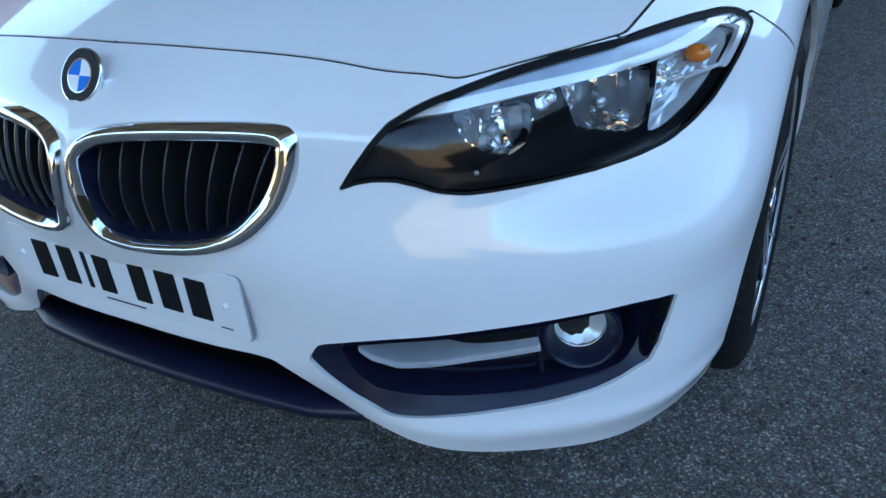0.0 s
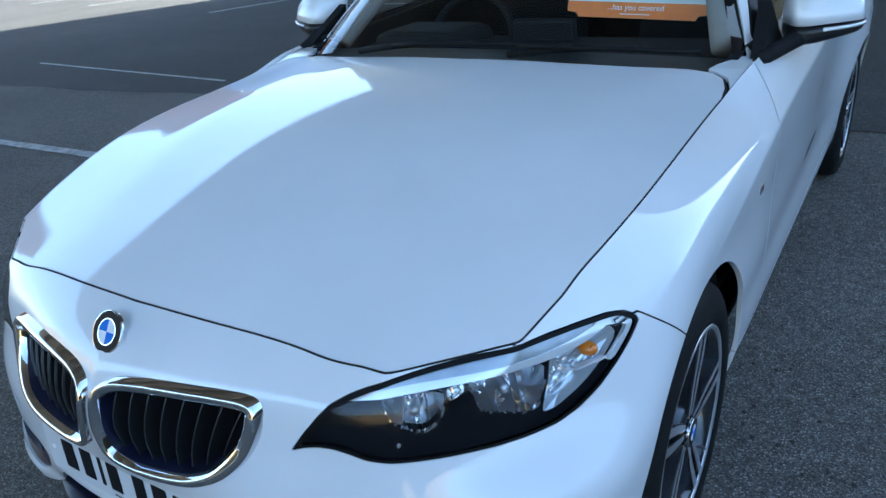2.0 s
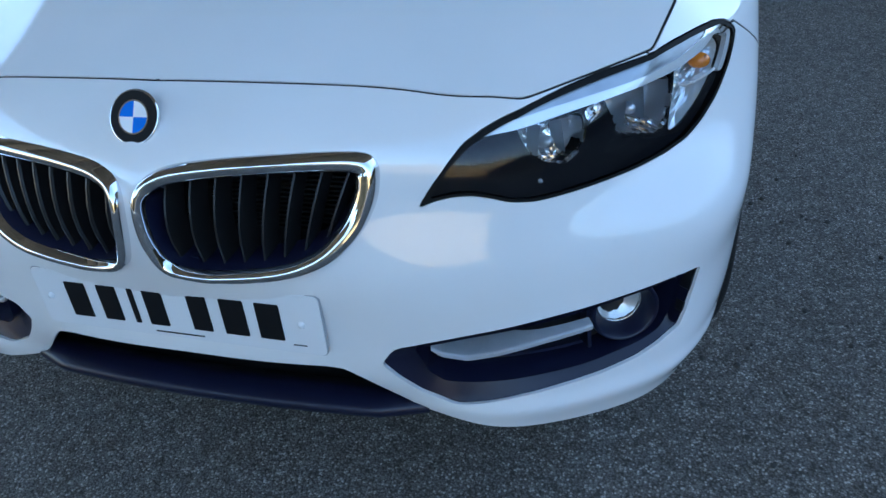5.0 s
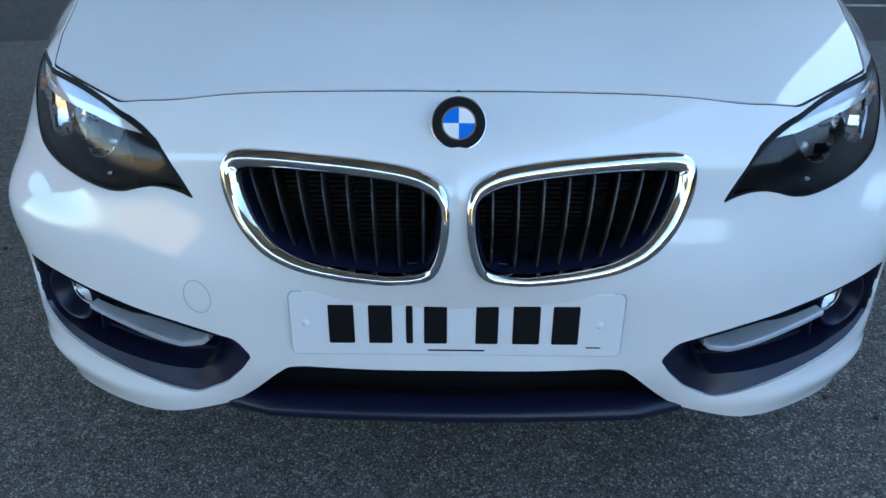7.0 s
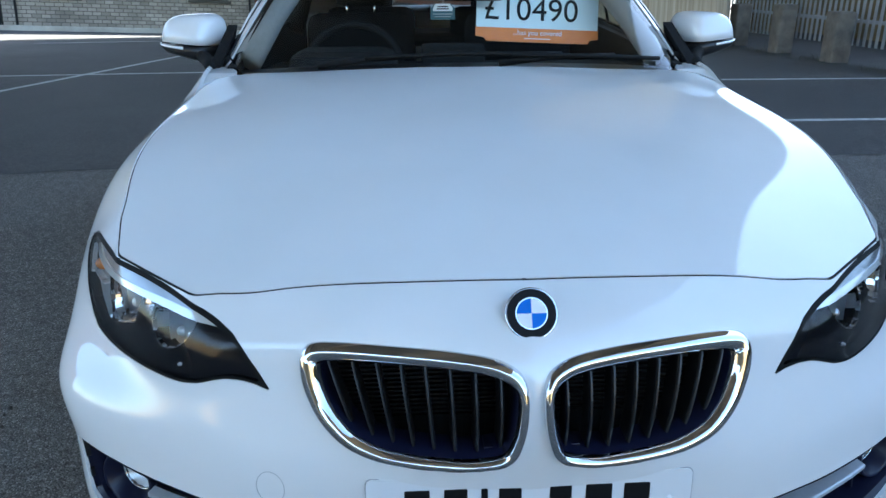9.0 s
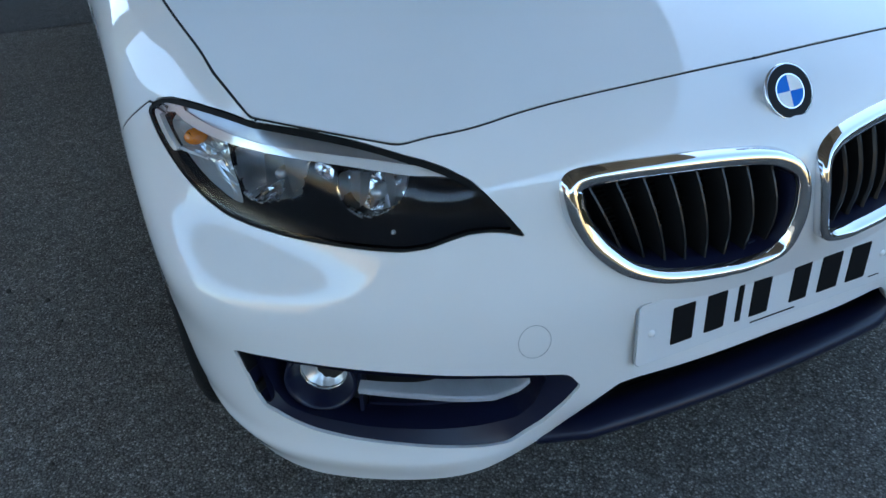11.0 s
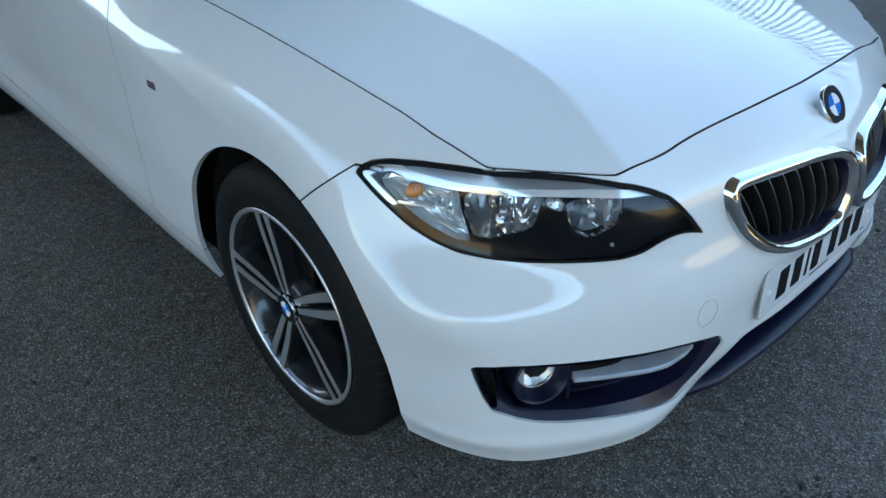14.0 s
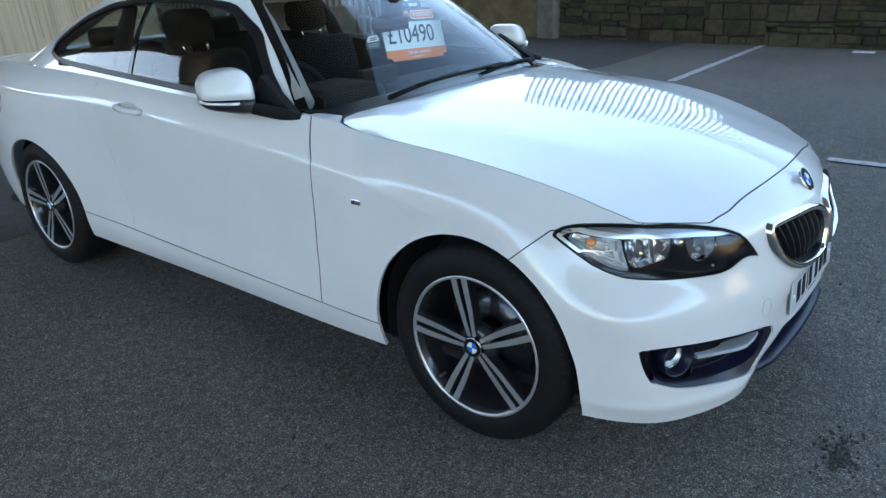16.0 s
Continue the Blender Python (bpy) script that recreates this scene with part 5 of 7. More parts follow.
for arm_, blade_ in (([(-0.45, 1.40, 0.968), (-0.30, 1.40, 0.985), (0.00, 1.415, 1.004)], [(-0.30, 0.992), (0.0, 1.003), (0.32, 1.0)]), ([(0.12, 1.39, 0.972), (0.25, 1.40, 0.985), (0.50, 1.43, 0.992)], [(0.16, 0.998), (0.40, 0.992), (0.66, 0.975)])):
    w = new("wiper")
    w.parent = car
    w["label"] = "black windscreen wiper at rest"
    part("wiper_arm", tube(arm_, [0.011, 0.009, 0.006], 8), TRIM, w, "", True)
    bl = [(x, screen_at(x, z) - 0.016, z) for x, z in blade_]
    bl = [tuple(Vector(bl[0]).lerp(Vector(bl[1]), k / 4)) for k in range(4)] + [tuple(Vector(bl[1]).lerp(Vector(bl[2]), k / 4)) for k in range(5)]
    part("wiper_blade", tube(bl, 0.0075, 6), RUBBER, w, "", True)

# ---- cabin ----
part("dashboard", boxed((-0.70, 1.46, 0.70), (0.70, 1.98, 0.925), 0.05), TRIM, car, "dark grey dashboard")
part("instrument_hood", boxed((-0.58, 1.62, 0.86), (-0.20, 1.92, 0.985), 0.05), TRIM, car, "dark instrument hood")
part("centre_screen", boxed((-0.11, 1.86, 0.90), (0.13, 1.90, 0.995), 0.012), TRIM, car, "dark display on the dashboard")
part("cabin_floor", boxed((-0.76, 1.4, 0.26), (0.76, 3.6, 0.33), 0.02), TRIM, car)
part("parcel_shelf", boxed((-0.66, 3.30, 0.86), (0.66, 3.86, 0.93), 0.03), TRIM, car)
part("bulkhead", boxed((-0.72, 1.33, 0.3), (0.72, 1.37, 0.935), 0.01), GAP, car)
for sx in (-1, 1):
    inner = [(1.5, 0.35), (1.5, 0.955), (1.62, 0.970), (2.12, 0.996), (2.58, 1.020), (3.24, 1.054), (3.45, 1.05), (3.5, 0.35)]
    part("door_lining", prism(inner, 0.03, 0, Matrix.Translation((0.752 if sx > 0 else -0.722, 0, 0)) @ Matrix.Rotation(radians(90), 4, "Z")), TRIM, car)
    part("door_capping", tube([(sx * 0.768, 1.58, 0.958), (sx * 0.772, 2.12, 0.980), (sx * 0.772, 2.58, 1.003), (sx * 0.762, 3.22, 1.036)], 0.024, 8), TRIM, car, "dark padded top of the door lining", True)
    part("seat_belt_pillar", tube([(sx * 0.700, 2.80, 0.98), (sx * 0.650, 2.84, 1.14), (sx * 0.555, 2.88, 1.285)], [0.045, 0.040, 0.030], 10), TRIM, car, "dark inner pillar behind the front seat", True)
for sx in (-1, 1):
    part("pillar_trim", tube([(sx * 0.70, 1.60, 0.965), (sx * 0.63, 1.76, 1.10), (sx * 0.55, 1.93, 1.22), (sx * 0.48, 2.08, 1.30)], [0.046, 0.042, 0.038, 0.032], 12), LINING, car, "grey inner pillar trim", True)
head_ = roof.moved(-0.03)
head_.plus(head_.mirrored()).flipped().lay("headlining", LINING, car, "pale grey headlining")


def seat(x, y, rear=False):
    s = new("rear_seat" if rear else "front_seat")
    s.parent = car
    s["label"] = "dark cloth seat with a headrest"
    w_ = 0.25
    part("cushion", boxed((x - w_, y - 0.28, 0.42), (x + w_, y + 0.25, 0.58), 0.06), CLOTH, s, "", True)
    back = boxed((-w_, -0.06, 0.0), (w_, 0.07, 0.60), 0.055)
    bmesh.ops.transform(back, matrix=pose(x, y + 0.24, 0.50, -18, 0, 0), verts=back.verts)
    part("backrest", back, CLOTH, s, "", True)
    hr = boxed((-0.125, -0.045, 0.0), (0.125, 0.05, 0.17), 0.045)
    bmesh.ops.transform(hr, matrix=pose(x, y + 0.455, 1.10 if not rear else 1.0, -14, 0, 0), verts=hr.verts)
    part("headrest", hr, CLOTH, s, "", True)
    for dx in (-0.065, 0.065):
        part("headrest_post", tube([(x + dx, y + 0.43, 1.05 if not rear else 0.95), (x + dx, y + 0.455, 1.14 if not rear else 1.02)], 0.006, 8), CHROME, s, "bright headrest post", True)


seat(-0.37, 2.25), seat(0.37, 2.25), seat(-0.35, 3.0, True), seat(0.35, 3.0, True)
sw = new("steering_wheel")
sw.parent = car
sw["label"] = "dark three-spoke steering wheel"
sw.matrix_basis = pose(-0.37, 2.00, 0.885, 66, 0, 0)
part("wheel_rim", tube([(0.185 * math.cos(2 * math.pi * k / 36), 0.185 * math.sin(2 * math.pi * k / 36), 0) for k in range(36)], 0.015, 10, True), TRIM, sw, "", True)
part("wheel_hub", lathe([(-0.03, 0.05), (0.01, 0.075), (0.025, 0.06), (0.03, 0.0)], 24, "z"), TRIM, sw, "", True)
for a in (0, 180, 270):
    part("wheel_spoke", boxed((0.05, -0.018, -0.008), (0.18, 0.018, 0.008), 0.005, Matrix.Rotation(radians(a), 4, "Z")), TRIM, sw)
rv = new("rear_view_mirror")
rv.parent = car
rv["label"] = "black interior mirror on its stalk"
part("mirror_body", boxed((-0.035, 1.83, 1.145), (0.195, 1.865, 1.215), 0.016), GLOSS_BLACK, rv, "", True)
part("mirror_stalk", boxed((0.045, 1.79, 1.20), (0.115, 1.88, 1.325), 0.02), TRIM, rv)
for x in (-0.40, 0.40):
    v = boxed((x * 0.75 - 0.15, 2.06, 1.296), (x * 0.75 + 0.15, 2.18, 1.314), 0.008, None)
    part("sun_visor", v, LINING, car, "pale grey sun visor")


# ---- lettering ----
def lettering(text, size, mat, parent, m, name="lettering", align="CENTER"):
    """Raised flat letters in the x-z plane, facing -y."""
    cu = bpy.data.curves.new(name, "FONT")
    cu.body, cu.size, cu.align_x, cu.align_y, cu.extrude = text, size, align, "CENTER", 0.0006
    tmp = bpy.data.objects.new(name, cu)
    scene.collection.objects.link(tmp)
    dg = bpy.context.evaluated_depsgraph_get()
    me = bpy.data.meshes.new_from_object(tmp.evaluated_get(dg))
    bpy.data.objects.remove(tmp)
    me.transform(m @ Matrix.Rotation(radians(90), 4, "X"))
    me.materials.clear()
    me.materials.append(mat)
    ob = new(name, me)
    ob.parent = parent
    return ob


ORANGE = mottled(material("sign_orange", (0.75, 0.20, 0.02), 0.4), 20, (0.70, 0.18, 0.02), (0.80, 0.22, 0.025))
SIGN_DARK = material("sign_dark", (0.015, 0.02, 0.03), 0.4)
SIGN_PALE = mottled(material("sign_pale_blue", (0.70, 0.82, 0.84), 0.4), 12, (0.67, 0.79, 0.82), (0.73, 0.84, 0.86))
SIGN_GREY = material("sign_grey", (0.30, 0.33, 0.34), 0.5)
SIGN_BLUE = material("sign_blue", (0.03, 0.25, 0.75), 0.4)
SIGN_WHITE = material("sign_white", (0.8, 0.82, 0.82), 0.4)
price_sign = root("price_sign", SLOPE @ pose(0.331, 1.900, 0.998, -14, 2.6, 2.5), label="printed price board hung inside the windscreen", category="sign")
part("board", prism([(-0.235, 0.05), (-0.225, 0.305), (0.165, 0.305), (0.20, 0.27), (0.228, 0.21), (0.235, 0.05), (0.235, 0.035), (-0.235, 0.035)], 0.004), SIGN_DARK, price_sign, "dark printed board")
part("price_panel", boxed((-0.235, -0.002, 0.045), (0.235, 0.002, 0.172)), SIGN_PALE, price_sign, "pale blue price panel")
part("foot_strip", prism([(-0.237, 0.045), (0.237, 0.045), (0.237, 0.012), (0.205, 0.008), (0.198, -0.006), (-0.195, -0.006), (-0.205, 0.008), (-0.237, 0.012)], 0.004, 0, Matrix.Translation((0, -0.003, 0))), ORANGE, price_sign, "orange strip")
part("side_tab", boxed((-0.185, -0.003, 0.236), (-0.09, 0.001, 0.300), 0.001), SIGN_GREY, price_sign)
part("side_tab", boxed((0.095, -0.003, 0.236), (0.165, 0.001, 0.295), 0.001), SIGN_GREY, price_sign)
for x, r in ((-0.150, 0.0085), (-0.113, 0.0105), (-0.075, 0.0135), (-0.032, 0.0185)):
    for rr, mt, d in ((r, SIGN_WHITE, 0.0022), (r * 0.78, ORANGE, 0.003)):
        dsk = disc_sector(0, rr, 0, 2 * math.pi, d, 24)
        bmesh.ops.translate(dsk, vec=(x, 0, 0.205), verts=dsk.verts)
        part("dot", dsk, mt, price_sign)
part("pill_edge", prism(rounded(0.192, 0.042, 0.0205, 8), 0.003, 0, Matrix.Translation((0.092, -0.0025, 0.2035))), SIGN_WHITE, price_sign)
part("pill", prism(rounded(0.184, 0.034, 0.0165, 8), 0.003, 0, Matrix.Translation((0.092, -0.0035, 0.2035))), ORANGE, price_sign)
lettering("WARRANTY", 0.030, SIGN_WHITE, price_sign, Matrix.Translation((0.092, -0.0045, 0.2035)))
lettering("£10490", 0.118, INK, price_sign, Matrix.Translation((-0.026, -0.0030, 0.110)) @ Matrix.Diagonal((1.03, 1, 1, 1)))
lettering("...has you covered", 0.026, SIGN_WHITE, price_sign, Matrix.Translation((0.0, -0.0045, 0.028)))
part("small_print", boxed((-0.05, -0.0040, 0.006), (0.05, -0.001, 0.0085)), SIGN_WHITE, price_sign)
# the maker's mark as plain shapes
for x, mt, a0 in ((-0.012, SIGN_WHITE, 0.0), (0.014, SIGN_BLUE, 0.9)):
    rg = disc_sector(0.013, 0.022, a0, a0 + (2 * math.pi if not a0 else 4.6), 0.003, 24)
    bmesh.ops.translate(rg, vec=(x, 0, 0.286), verts=rg.verts)
    part("mark_ring", rg, mt, price_sign)
part("mark_bar", boxed((-0.070, -0.0025, 0.243), (-0.004, 0.001, 0.258), 0.002), SIGN_BLUE, price_sign)
part("mark_bar", boxed((0.002, -0.0025, 0.243), (0.068, 0.001, 0.258), 0.002), SIGN_WHITE, price_sign)

tag = root("hanging_tag", SLOPE @ pose(-0.03, 1.86, 1.10, 0, 0, 0), label="small teal and white card tag on a cord", category="tag")
TEAL = material("tag_teal", (0.03, 0.10, 0.12), 0.5)
part("card", prism([(-0.045, -0.02), (-0.045, 0.02), (-0.03, 0.035), (0.03, 0.035), (0.045, 0.02), (0.045, -0.02)], 0.002), TEAL, tag)
part("card_head", prism([(-0.036, 0.010), (-0.036, 0.022), (-0.026, 0.036), (0.026, 0.036), (0.036, 0.022), (0.036, 0.010)], 0.002, 0, Matrix.Translation((0, -0.002, 0))), SIGN_WHITE, tag)
for z, w_ in ((0.026, 0.02), (0.018, 0.022), (0.0, 0.036), (-0.009, 0.03)):
    part("print_bar", boxed((-w_, -0.0028, z - 0.002), (w_, -0.0019, z + 0.002)), INK if z > 0.01 else SIGN_GREY, tag)
part("cord", tube([(0, 0.001, 0.035), (0.004, 0.0, 0.08), (0.0, 0.0, 0.115)], 0.0012, 5), SIGN_WHITE, tag)


# ---- the place: ground, lines, flyover, buildings ----
def ground_z(x, y):
    """Height of the ground over the car's own plane: level by the car, falling a little towards the far street and behind."""
    far = np.clip((x + 20) / 15, 0, 1) * 0.028 * np.clip(y - 18, 0, 30)
    return -0.0125 - 0.018 * np.clip(-2 - x, 0, 8) - 0.011 * np.clip(y - 8, 0, 12) - 0.045 * np.clip(y - 20, 0, 30) - far


ASPHALT = asphalt("asphalt_worn", (0.14, 0.132, 0.12), (0.225, 0.214, 0.198), (0.46, 0.44, 0.41))
TARMAC = asphalt("tarmac_newer", (0.066, 0.066, 0.068), (0.112, 0.112, 0.113), (0.22, 0.21, 0.20))
PAINT_LINE = mottled(material("road_paint", (0.55, 0.55, 0.54), 0.8), 14, (0.22, 0.22, 0.22), (0.60, 0.60, 0.58), bump=0.3, bump_scale=120)
CONCRETE = mottled(material("concrete", (0.42, 0.40, 0.36), 0.9), 1.2, (0.30, 0.285, 0.255), (0.46, 0.44, 0.40), bump=0.25, bump_scale=30)
axis = np.r_[-400, -120, np.linspace(-60, 60, 121), 120, 400]
gx, gy = np.meshgrid(axis, axis)
gs = Sheet.grid(np.stack([gx, gy, ground_z(gx, gy)], -1))
ground = new("ground", mesh_of("ground", gs.v, gs.f, ASPHALT, gs.n))
ground.matrix_basis = SLOPE
tagged(ground, "worn grey asphalt car park with pale stone chips", "ground", kind="structure")
gx, gy = np.meshgrid(np.linspace(-48, 14, 125), np.linspace(0, 1, 60))
edge = 4.12 + 0.02 * np.minimum(gx, 1) + 0.03 * np.sin(gx * 2.3) + 0.02 * np.sin(gx * 7.1)
gy = edge + gy**1.5 * 48
ts = Sheet.grid(np.stack([gx, gy, ground_z(gx, gy) + 0.005], -1))
tarmac = new("road", mesh_of("road", ts.v, ts.f, TARMAC, ts.n))
tarmac.matrix_basis = SLOPE
tagged(tarmac, "darker smooth tarmac of the car park behind the car", "road", kind="structure")


def spot(x, y):
    """The place in the world of a point on the ground, given in the car's plane."""
    return SLOPE @ Vector((x, y, float(ground_z(np.array(float(x)), np.array(float(y))))))


def upright(x, y, turn=0.0, lift=0.0):
    p = spot(x, y)
    return pose(p.x, p.y, p.z + lift, 0, 0, turn)


def bay_line(x0, y0, x1, y1, w=0.10):
    n = max(2, int(math.hypot(x1 - x0, y1 - y0) / 0.12))
    d = Vector((x1 - x0, y1 - y0)).normalized()
    s = Vector((-d.y, d.x)) * w / 2
    rng = random.Random(int(abs(x0 * 31 + y0 * 17)))
    bm, prev = bmesh.new(), None
    for k in range(n + 1):
        x, y = x0 + (x1 - x0) * k / n, y0 + (y1 - y0) * k / n
        wob = 1 + rng.uniform(-0.12, 0.08)
        row = [bm.verts.new((x + q * s.x * wob, y + q * s.y * wob, float(ground_z(np.array(x), np.array(y))) + 0.009)) for q in (-1, 1)]
        if prev:
            bm.faces.new((prev[0], row[0], row[1], prev[1]))
        prev = row
    bmesh.ops.recalc_face_normals(bm, faces=bm.faces)
    ob = part("bay_line", bm, PAINT_LINE, None)
    ob.matrix_basis = SLOPE
    return tagged(ob, "worn white painted parking bay line on the asphalt", "road marking", "bay lines", "structure")


for seg in ((6.1, 2.86, 11.0, 2.92), (3.31, -4.0, 3.29, 0.56), (-3.62, 2.34, -9.43, 2.41), (-16.95, 11.06, -15.03, 17.69), (-10.99, 9.76, -9.82, 14.72), (-5.14, 8.07, -4.06, 13.34), (-8.66, 10.48, -2.97, 9.95), (-20.64, 11.68, -18.86, 17.12), (-25.61, 12.84, -23.93, 18.28), (-30.58, 14.0, -28.89, 19.45), (-22.92, 18.35, -32.53, 15.66), (2.56, 19.92, 2.51, 22.93), (3.9, 8.36, 6.3, 8.31), (3.2, 5.53, 6.3, 5.50), (-8.92, 17.79, -5.43, 17.38)):
    bay_line(*seg)
bay_line(-4.85, 4.56, -9.24, 5.15, 0.05)

# loose grit and a worn hollow in the asphalt before the car
GRIT = material("loose_grit", (0.05, 0.047, 0.042), 0.9)
rng = random.Random(11)
grit = bmesh.new()
for _ in range(170):
    a, r = rng.uniform(0, 2 * math.pi), abs(rng.gauss(0, 0.5))
    x, y, s = -0.30 + 0.16 * r * math.cos(a), -0.24 + 0.07 * r * math.sin(a), rng.uniform(0.003, 0.009)
    bmesh.ops.create_icosphere(grit, subdivisions=1, radius=s, matrix=Matrix.Translation((x, y, s * 0.3)) @ Matrix.Diagonal((1, rng.uniform(0.6, 1), 0.6, 1)))
for _ in range(60):
    x, y, s = rng.choice((1.05, 0.96, -1.3, 1.3)) + rng.gauss(0, 0.12), rng.choice((1.3, 1.2, 0.3, 0.9)) + rng.gauss(0, 0.2), rng.uniform(0.003, 0.008)
    bmesh.ops.create_icosphere(grit, subdivisions=1, radius=s, matrix=Matrix.Translation((x, y, s * 0.3)))
g_ = part("loose_grit", grit, GRIT, None)
g_.matrix_basis = SLOPE @ pose(0, 0, -0.0125)
tagged(g_, "dark loose grit lying on the asphalt", "grit", kind="stuff")
litter = part("litter", boxed((9.55, 1.30, 0.0), (9.72, 1.58, 0.012), 0.004), SIGN_WHITE, None)
litter.matrix_basis = SLOPE @ pose(0, 0, -0.0125)
tagged(litter, "flat white scrap of litter by the wall foot", "litter")

# ---- flyover ----
BOARDED = mottled(material("boarded_concrete", (0.42, 0.40, 0.36), 0.9), 1.0, (0.30, 0.28, 0.25), (0.44, 0.42, 0.38))
nt_b = BOARDED.node_tree.nodes["Principled BSDF"]
at_b = coords(BOARDED, (7.0, 7.0, 0.12))
streak = node(BOARDED, "ShaderNodeTexNoise", Scale=3.0, Detail=5.0)
wire(BOARDED, at_b, streak.inputs["Vector"])
wire(BOARDED, ramp(BOARDED, streak.outputs["Fac"], (0.3, (0.33, 0.25, 0.165)), (0.5, (0.47, 0.375, 0.265)), (0.72, (0.55, 0.455, 0.34))), nt_b.inputs["Base Color"])
LIME = mottled(material("lime_wash", (0.8, 0.76, 0.66), 0.9), 1.5, (0.72, 0.68, 0.59), (0.84, 0.80, 0.70))
flyover = root("flyover", label="grey concrete road flyover on board-marked piers", category="flyover", kind="structure")
over = pose(-5.2, 6.0, 0, 0, 0, -16)
part("deck", boxed((-12.6, -30, 11.0), (12.6, 55, 12.2), 0.1, over), CONCRETE, flyover, "plain concrete bridge deck")
for sx in (-1, 1):
    part("parapet", boxed((sx * 12.6, -30, 12.2), (sx * 12.25, 55, 13.3), 0.05, over), CONCRETE, flyover)
for k in range(6):
    part("beam", boxed((-10.4 + 3.9 * k, -30, 10.1), (-9.4 + 3.9 * k, 55, 11.05), 0.05, over), CONCRETE, flyover)


def pier(x, y, w, turn, wash):
    m = upright(x, y, turn)
    shaft = boxed((-w / 2, -0.5, -0.8), (w / 2, 1.1, 10.0), 0.32, m)
    p = part("pier", shaft, BOARDED, flyover, "board-marked concrete pier")
    marks = bmesh.new()
    r_ = random.Random(5)
    xx = -w / 2 + 0.35
    while xx < w / 2 - 0.3:
        box(marks, (xx, -0.508 - r_.uniform(0, 0.006), -0.3), (xx + r_.uniform(0.015, 0.03), -0.49, 8.0), 0, m)
        xx += r_.uniform(0.12, 0.26)
    tagged(part("board_mark", marks, BOARDED, p), kind="stuff")
    if wash:
        part("lime_wash", boxed((-w / 2 - 0.012, -0.514, 1.98), (w * 0.34, 0.4, 6.9), 0.02, m), LIME, p, "pale wash on the upper face")


pier(-11.09, 14.77, 2.9, 18, True)
pier(4.56, 14.06, 3.4, -14, False)

# ---- building kit ----
PANE = material("dark_pane", (0.02, 0.025, 0.03), 0.06, coat=0.6)
FRAME_W = mottled(material("white_frame", (0.7, 0.7, 0.68), 0.5), 10, (0.62, 0.62, 0.60), (0.74, 0.74, 0.72))
SILL_STONE = mottled(material("sill_stone", (0.36, 0.31, 0.24), 0.9), 6, (0.30, 0.26, 0.20), (0.42, 0.37, 0.29), bump=0.2)


def masonry(name, lo, hi, joint, bw, bh, rough=0.9):
    m = material(name, hi, rough)
    b = m.node_tree.nodes["Principled BSDF"]
    at = coords(m)
    # the wall runs along x: lay the courses in x and z
    sep, com = node(m, "ShaderNodeSeparateXYZ"), node(m, "ShaderNodeCombineXYZ")
    wire(m, at, sep.inputs[0])
    wire(m, sep.outputs[0], com.inputs[0])
    wire(m, sep.outputs[2], com.inputs[1])
    br = node(m, "ShaderNodeTexBrick", Color1=(*lo, 1), Color2=(*hi, 1), Mortar=(*joint, 1), Scale=1.0)
    br.inputs["Mortar Size"].default_value = bh * 0.10
    br.inputs["Brick Width"].default_value = bw
    br.inputs["Row Height"].default_value = bh
    wire(m, com.outputs[0], br.inputs["Vector"])
    big = node(m, "ShaderNodeTexNoise", Scale=0.7, Detail=6.0)
    wire(m, at, big.inputs["Vector"])
    mul = node(m, "ShaderNodeMix")
    mul.data_type, mul.blend_type = "RGBA", "MULTIPLY"
    mul.inputs["Factor"].default_value = 1.0
    wire(m, br.outputs["Color"], mul.inputs["A"])
    wire(m, ramp(m, big.outputs["Fac"], (0.3, (0.65, 0.65, 0.65)), (0.7, (1.05, 1.05, 1.05))), mul.inputs["B"])
    wire(m, mul.outputs["Result"], b.inputs["Base Color"])
    bp = node(m, "ShaderNodeBump", Strength=0.6, Distance=0.01)
    wire(m, br.outputs["Fac"], bp.inputs["Height"])
    bp.invert = True
    wire(m, bp.outputs[0], b.inputs["Normal"])
    return m


RED = masonry("red_brick", (0.30, 0.068, 0.03), (0.42, 0.11, 0.05), (0.32, 0.20, 0.13), 0.23, 0.075)
DARK_RED = masonry("dark_red_brick", (0.18, 0.045, 0.026), (0.27, 0.07, 0.04), (0.17, 0.11, 0.08), 0.23, 0.075)
STONE = masonry("coursed_stone", (0.22, 0.195, 0.165), (0.38, 0.34, 0.29), (0.12, 0.105, 0.09), 0.42, 0.19)
BLUEWALL = mottled(material("blue_render", (0.34, 0.40, 0.53), 0.85), 2, (0.30, 0.36, 0.48), (0.37, 0.43, 0.56), bump=0.1, bump_scale=40)


